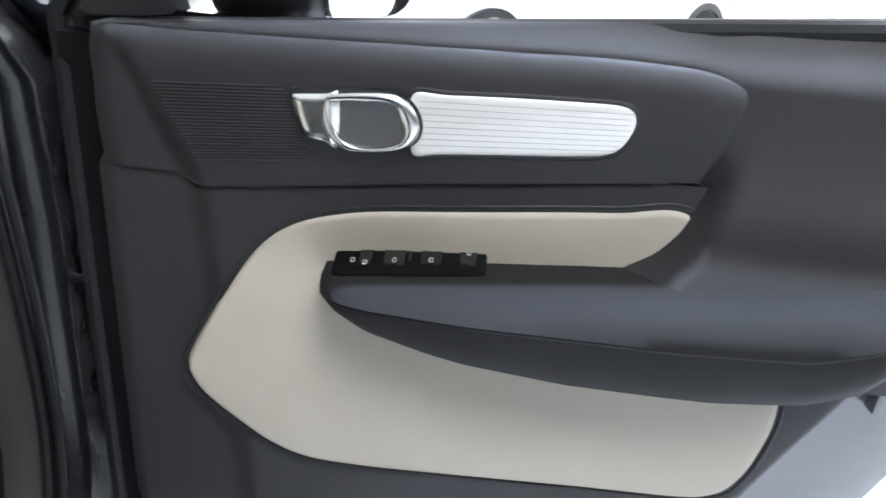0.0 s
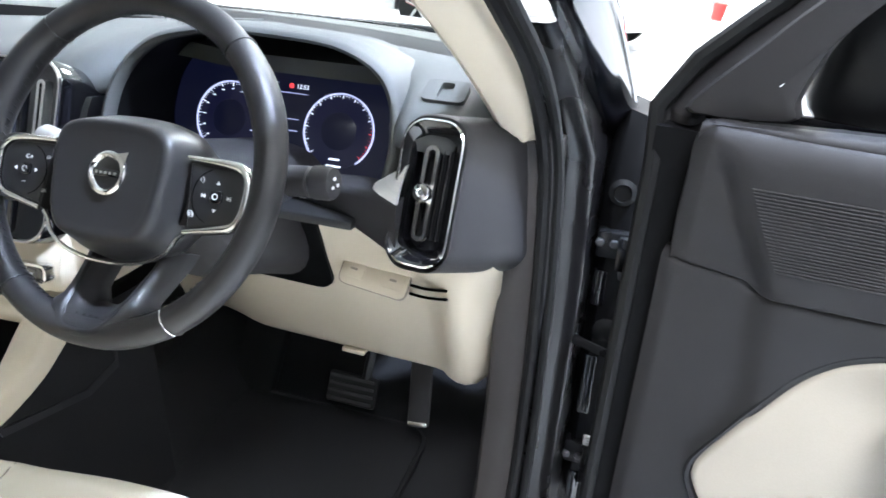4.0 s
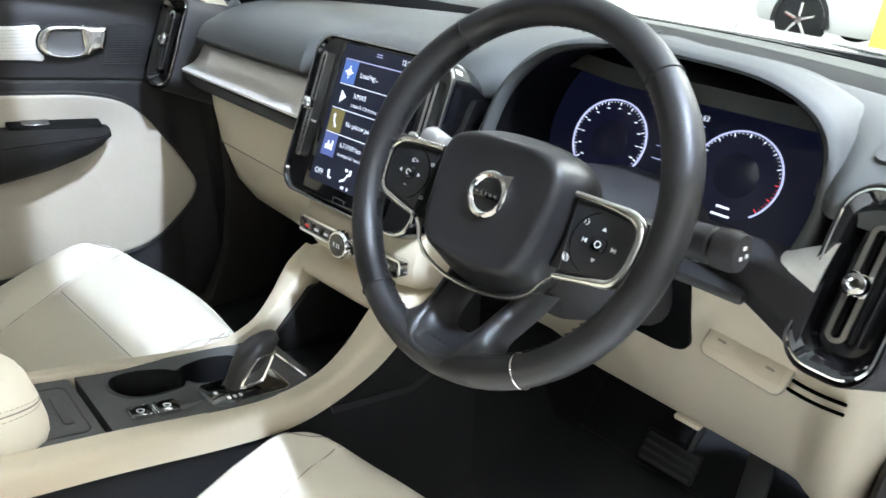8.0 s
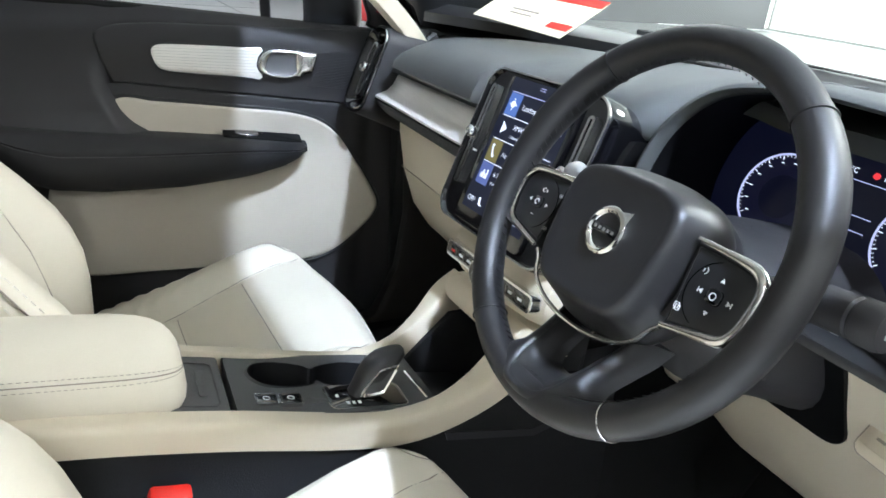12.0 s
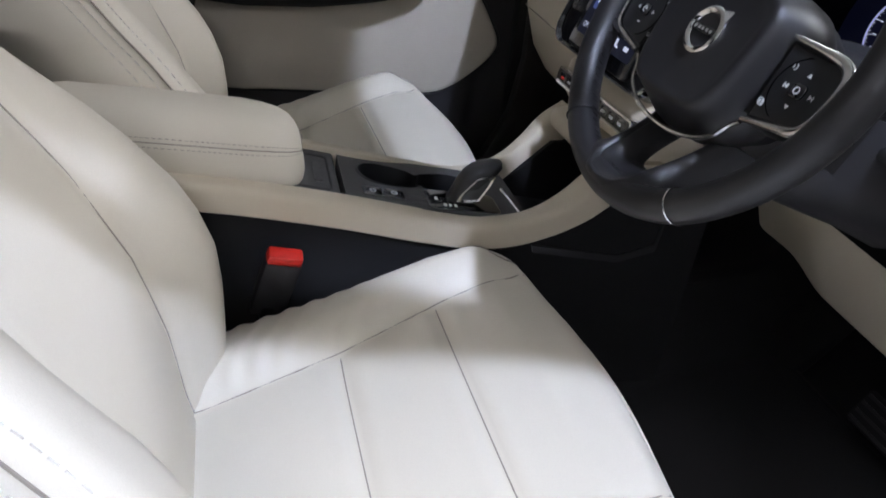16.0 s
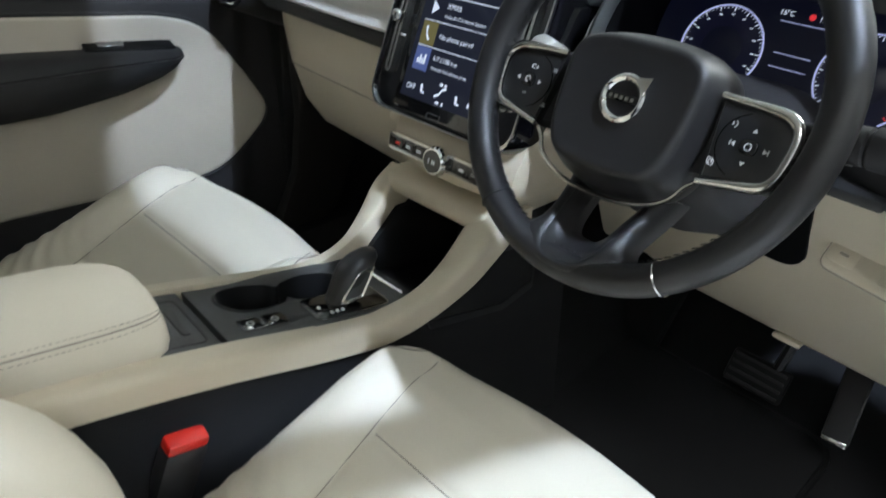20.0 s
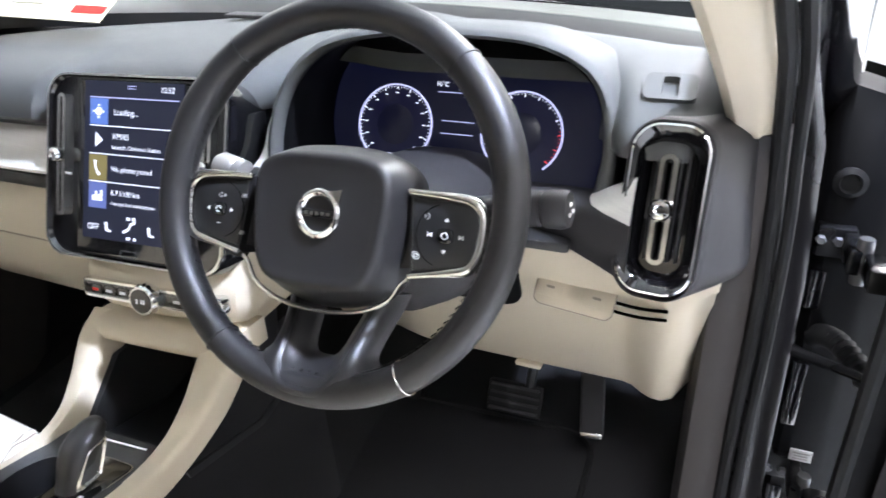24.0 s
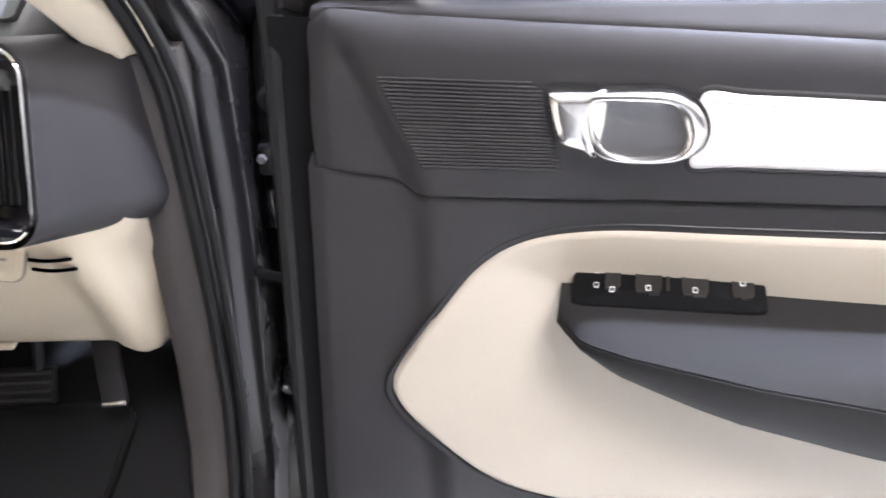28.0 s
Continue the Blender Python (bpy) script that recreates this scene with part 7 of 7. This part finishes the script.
box(bm, (0, 0, 0), (0.10, 0.03, 0.26), 0.01, Matrix.Translation((0.14, 0.62, 0.44)) @ Matrix.Rotation(radians(-35), 4, "X"))
part("foot_rest", bm, CARPET, mat_ob)
# passenger mat
mat2 = thing("floor_mat", "black carpet floor mat in the passenger footwell", "floor mat")
bm = bmesh.new()
plate(bm, rounded(0.44, 0.56, 0.05), -0.02, 0.006, Matrix.Translation((-0.40, 0.30, 0.330)) @ Matrix.Rotation(radians(3), 4, "X"), 0.004)
part("mat_carpet", bm, CARPET, mat2)
# passenger belt hanging by the middle pillar
belt = thing("seat_belt", "black seat belt hanging beside the passenger seat", "seat belt")
bm = bmesh.new()
loft(bm, [[Vector((-0.665 + dx, y + w, z)) for dx, w in ((0, -0.022), (0.0015, -0.022), (0.0015, 0.022), (0, 0.022))] for y, z in ((-0.80, 1.30), (-0.78, 1.0), (-0.74, 0.70), (-0.70, 0.40))])
part("webbing", bm, RUBBER, belt)
bm = bmesh.new()
box(bm, (-0.660, -0.755, 0.76), (0.006, 0.05, 0.06), 0.002)
part("latch_plate", bm, SATIN, belt)

# ---- other cars in the showroom ----
WHITE_PAINT = material("white_car_paint", (0.75, 0.75, 0.74), 0.15, coat=1.0, vary=0.0)
RED_PAINT = material("red_car_paint", (0.45, 0.015, 0.02), 0.15, coat=1.0, vary=0.0)
SILVER_PAINT = material("silver_car_paint", (0.45, 0.46, 0.47), 0.2, metal=0.6, coat=1.0, vary=0.0)
TINT = material("tinted_glass", (0.02, 0.025, 0.03), 0.05, coat=0.5, vary=0.0)


def build_car(m, paint, label):
    """A five-door car, nose towards +y of m."""
    car = thing("parked_car", label, "car", "cars in the showroom")
    # body: sections along the length, (y, half width, low, belt)
    secs = ((2.15, 0.55, 0.35, 0.62), (2.05, 0.78, 0.25, 0.80), (1.5, 0.88, 0.22, 0.95), (0.8, 0.90, 0.22, 1.02), (-0.5, 0.90, 0.22, 1.05), (-1.5, 0.88, 0.25, 1.08), (-2.0, 0.80, 0.32, 1.05), (-2.12, 0.60, 0.42, 0.95))
    bm = bmesh.new()
    loft(bm, [[m @ Vector((w * x, y, mix(lo, hi, z))) for x, z in ((-0.85, 0), (-1, 0.25), (-1.0, 0.7), (-0.9, 1), (0.9, 1), (1.0, 0.7), (1, 0.25), (0.85, 0))] for y, w, lo, hi in secs])
    part("body", bm, paint, car, "", 50)
    bm = bmesh.new()
    cab = ((1.0, 0.78, 1.02, 1.03), (0.35, 0.74, 1.03, 1.40), (-0.2, 0.70, 1.03, 1.52), (-1.0, 0.70, 1.03, 1.52), (-1.6, 0.70, 1.03, 1.40), (-2.0, 0.72, 1.03, 1.08))
    loft(bm, [[m @ Vector((w * x, y, mix(lo, hi, z))) for x, z in ((-1.1, 0), (-0.95, 0.6), (-0.8, 1), (0.8, 1), (0.95, 0.6), (1.1, 0))] for y, w, lo, hi in cab])
    part("glasshouse", bm, TINT, car)
    bm = bmesh.new()
    loft(bm, [[m @ Vector((w * x, y, hi + dz)) for x, dz in ((-0.82, -0.03), (-0.6, 0.02), (0.6, 0.02), (0.82, -0.03))] for y, w, lo, hi in cab[1:5]])
    part("roof", bm, paint, car)
    for y in (1.32, -1.35):
        for s in (1, -1):
            wm = m @ Matrix.Translation((s * 0.80, y, 0.34)) @ Matrix.Rotation(radians(90 * s), 4, "Y")
            bm = bmesh.new()
            lathe(bm, [(0.20, -0.09), (0.33, -0.09), (0.34, 0.0), (0.335, 0.10), (0.30, 0.115), (0.225, 0.10)], wm, 28)
            w_ob = part("wheel", bm, RUBBER, car, "black tyre on a pale alloy rim")
            bm = bmesh.new()
            lathe(bm, [(0.225, 0.095), (0.22, 0.07), (0.06, 0.085), (0.05, 0.10), (0.001, 0.10)], wm, 28)
            part("rim", bm, SATIN, w_ob)
            bm = bmesh.new()
            for k in range(5):
                a = 2 * math.pi * k / 5
                tube(bm, [wm @ Vector((0.05 * math.cos(a), 0.05 * math.sin(a), 0.105)), wm @ Vector((0.215 * math.cos(a), 0.215 * math.sin(a), 0.098))], 0.025, 6, flat=0.5)
            part("spokes", bm, SATIN, w_ob)
            bm = bmesh.new()
            arc_band(bm, (0, 0), 0.345, 0.40, -10, 190, 0.0, 0.108, m @ Matrix.Translation((s * 0.80, y, 0.34)) @ Matrix.Rotation(radians(90 * s), 4, "Z") @ Matrix.Rotation(radians(90), 4, "X"), 24)
            part("wheel_arch", bm, BLACK, car)
            bm = bmesh.new()
    for s in (1, -1):
        for y, w, nm, mt in ((2.06, 0.10, "headlight", CHROME), (-2.06, 0.08, "tail_light", RED)):
            bm = bmesh.new()
            box(bm, (s * 0.62, y, 0.72 if y > 0 else 0.92), (0.26, 0.08, 0.12), 0.02, m)
            part(nm, bm, mt, car)
    return car


build_car(Matrix.Translation((-1.3, 10.6, 0)) @ Matrix.Rotation(radians(80), 4, "Z"), WHITE_PAINT, "white car parked across the showroom ahead")
build_car(Matrix.Translation((3.3, 5.2, 0)) @ Matrix.Rotation(radians(-62), 4, "Z"), WHITE_PAINT, "white car with dark tyres parked on the pale floor")
build_car(Matrix.Translation((-8.5, 4.6, 0)) @ Matrix.Rotation(radians(30), 4, "Z"), RED_PAINT, "red car parked beyond the passenger window")
build_car(Matrix.Translation((3.4, 14.0, 0)) @ Matrix.Rotation(radians(95), 4, "Z"), SILVER_PAINT, "silver car parked by the far windows")
sign = thing("floor_sign", "yellow display board standing between parked cars", "sign")
bm = bmesh.new()
box(bm, (-1.35, 9.0, 0.42), (0.5, 0.05, 0.72), 0.01)
part("board", bm, material("yellow_board", (0.80, 0.62, 0.12), 0.5), sign)
bm = bmesh.new()
box(bm, (-1.35, 9.0, 0.02), (0.5, 0.35, 0.04), 0.01)
part("foot", bm, BLACK, sign)
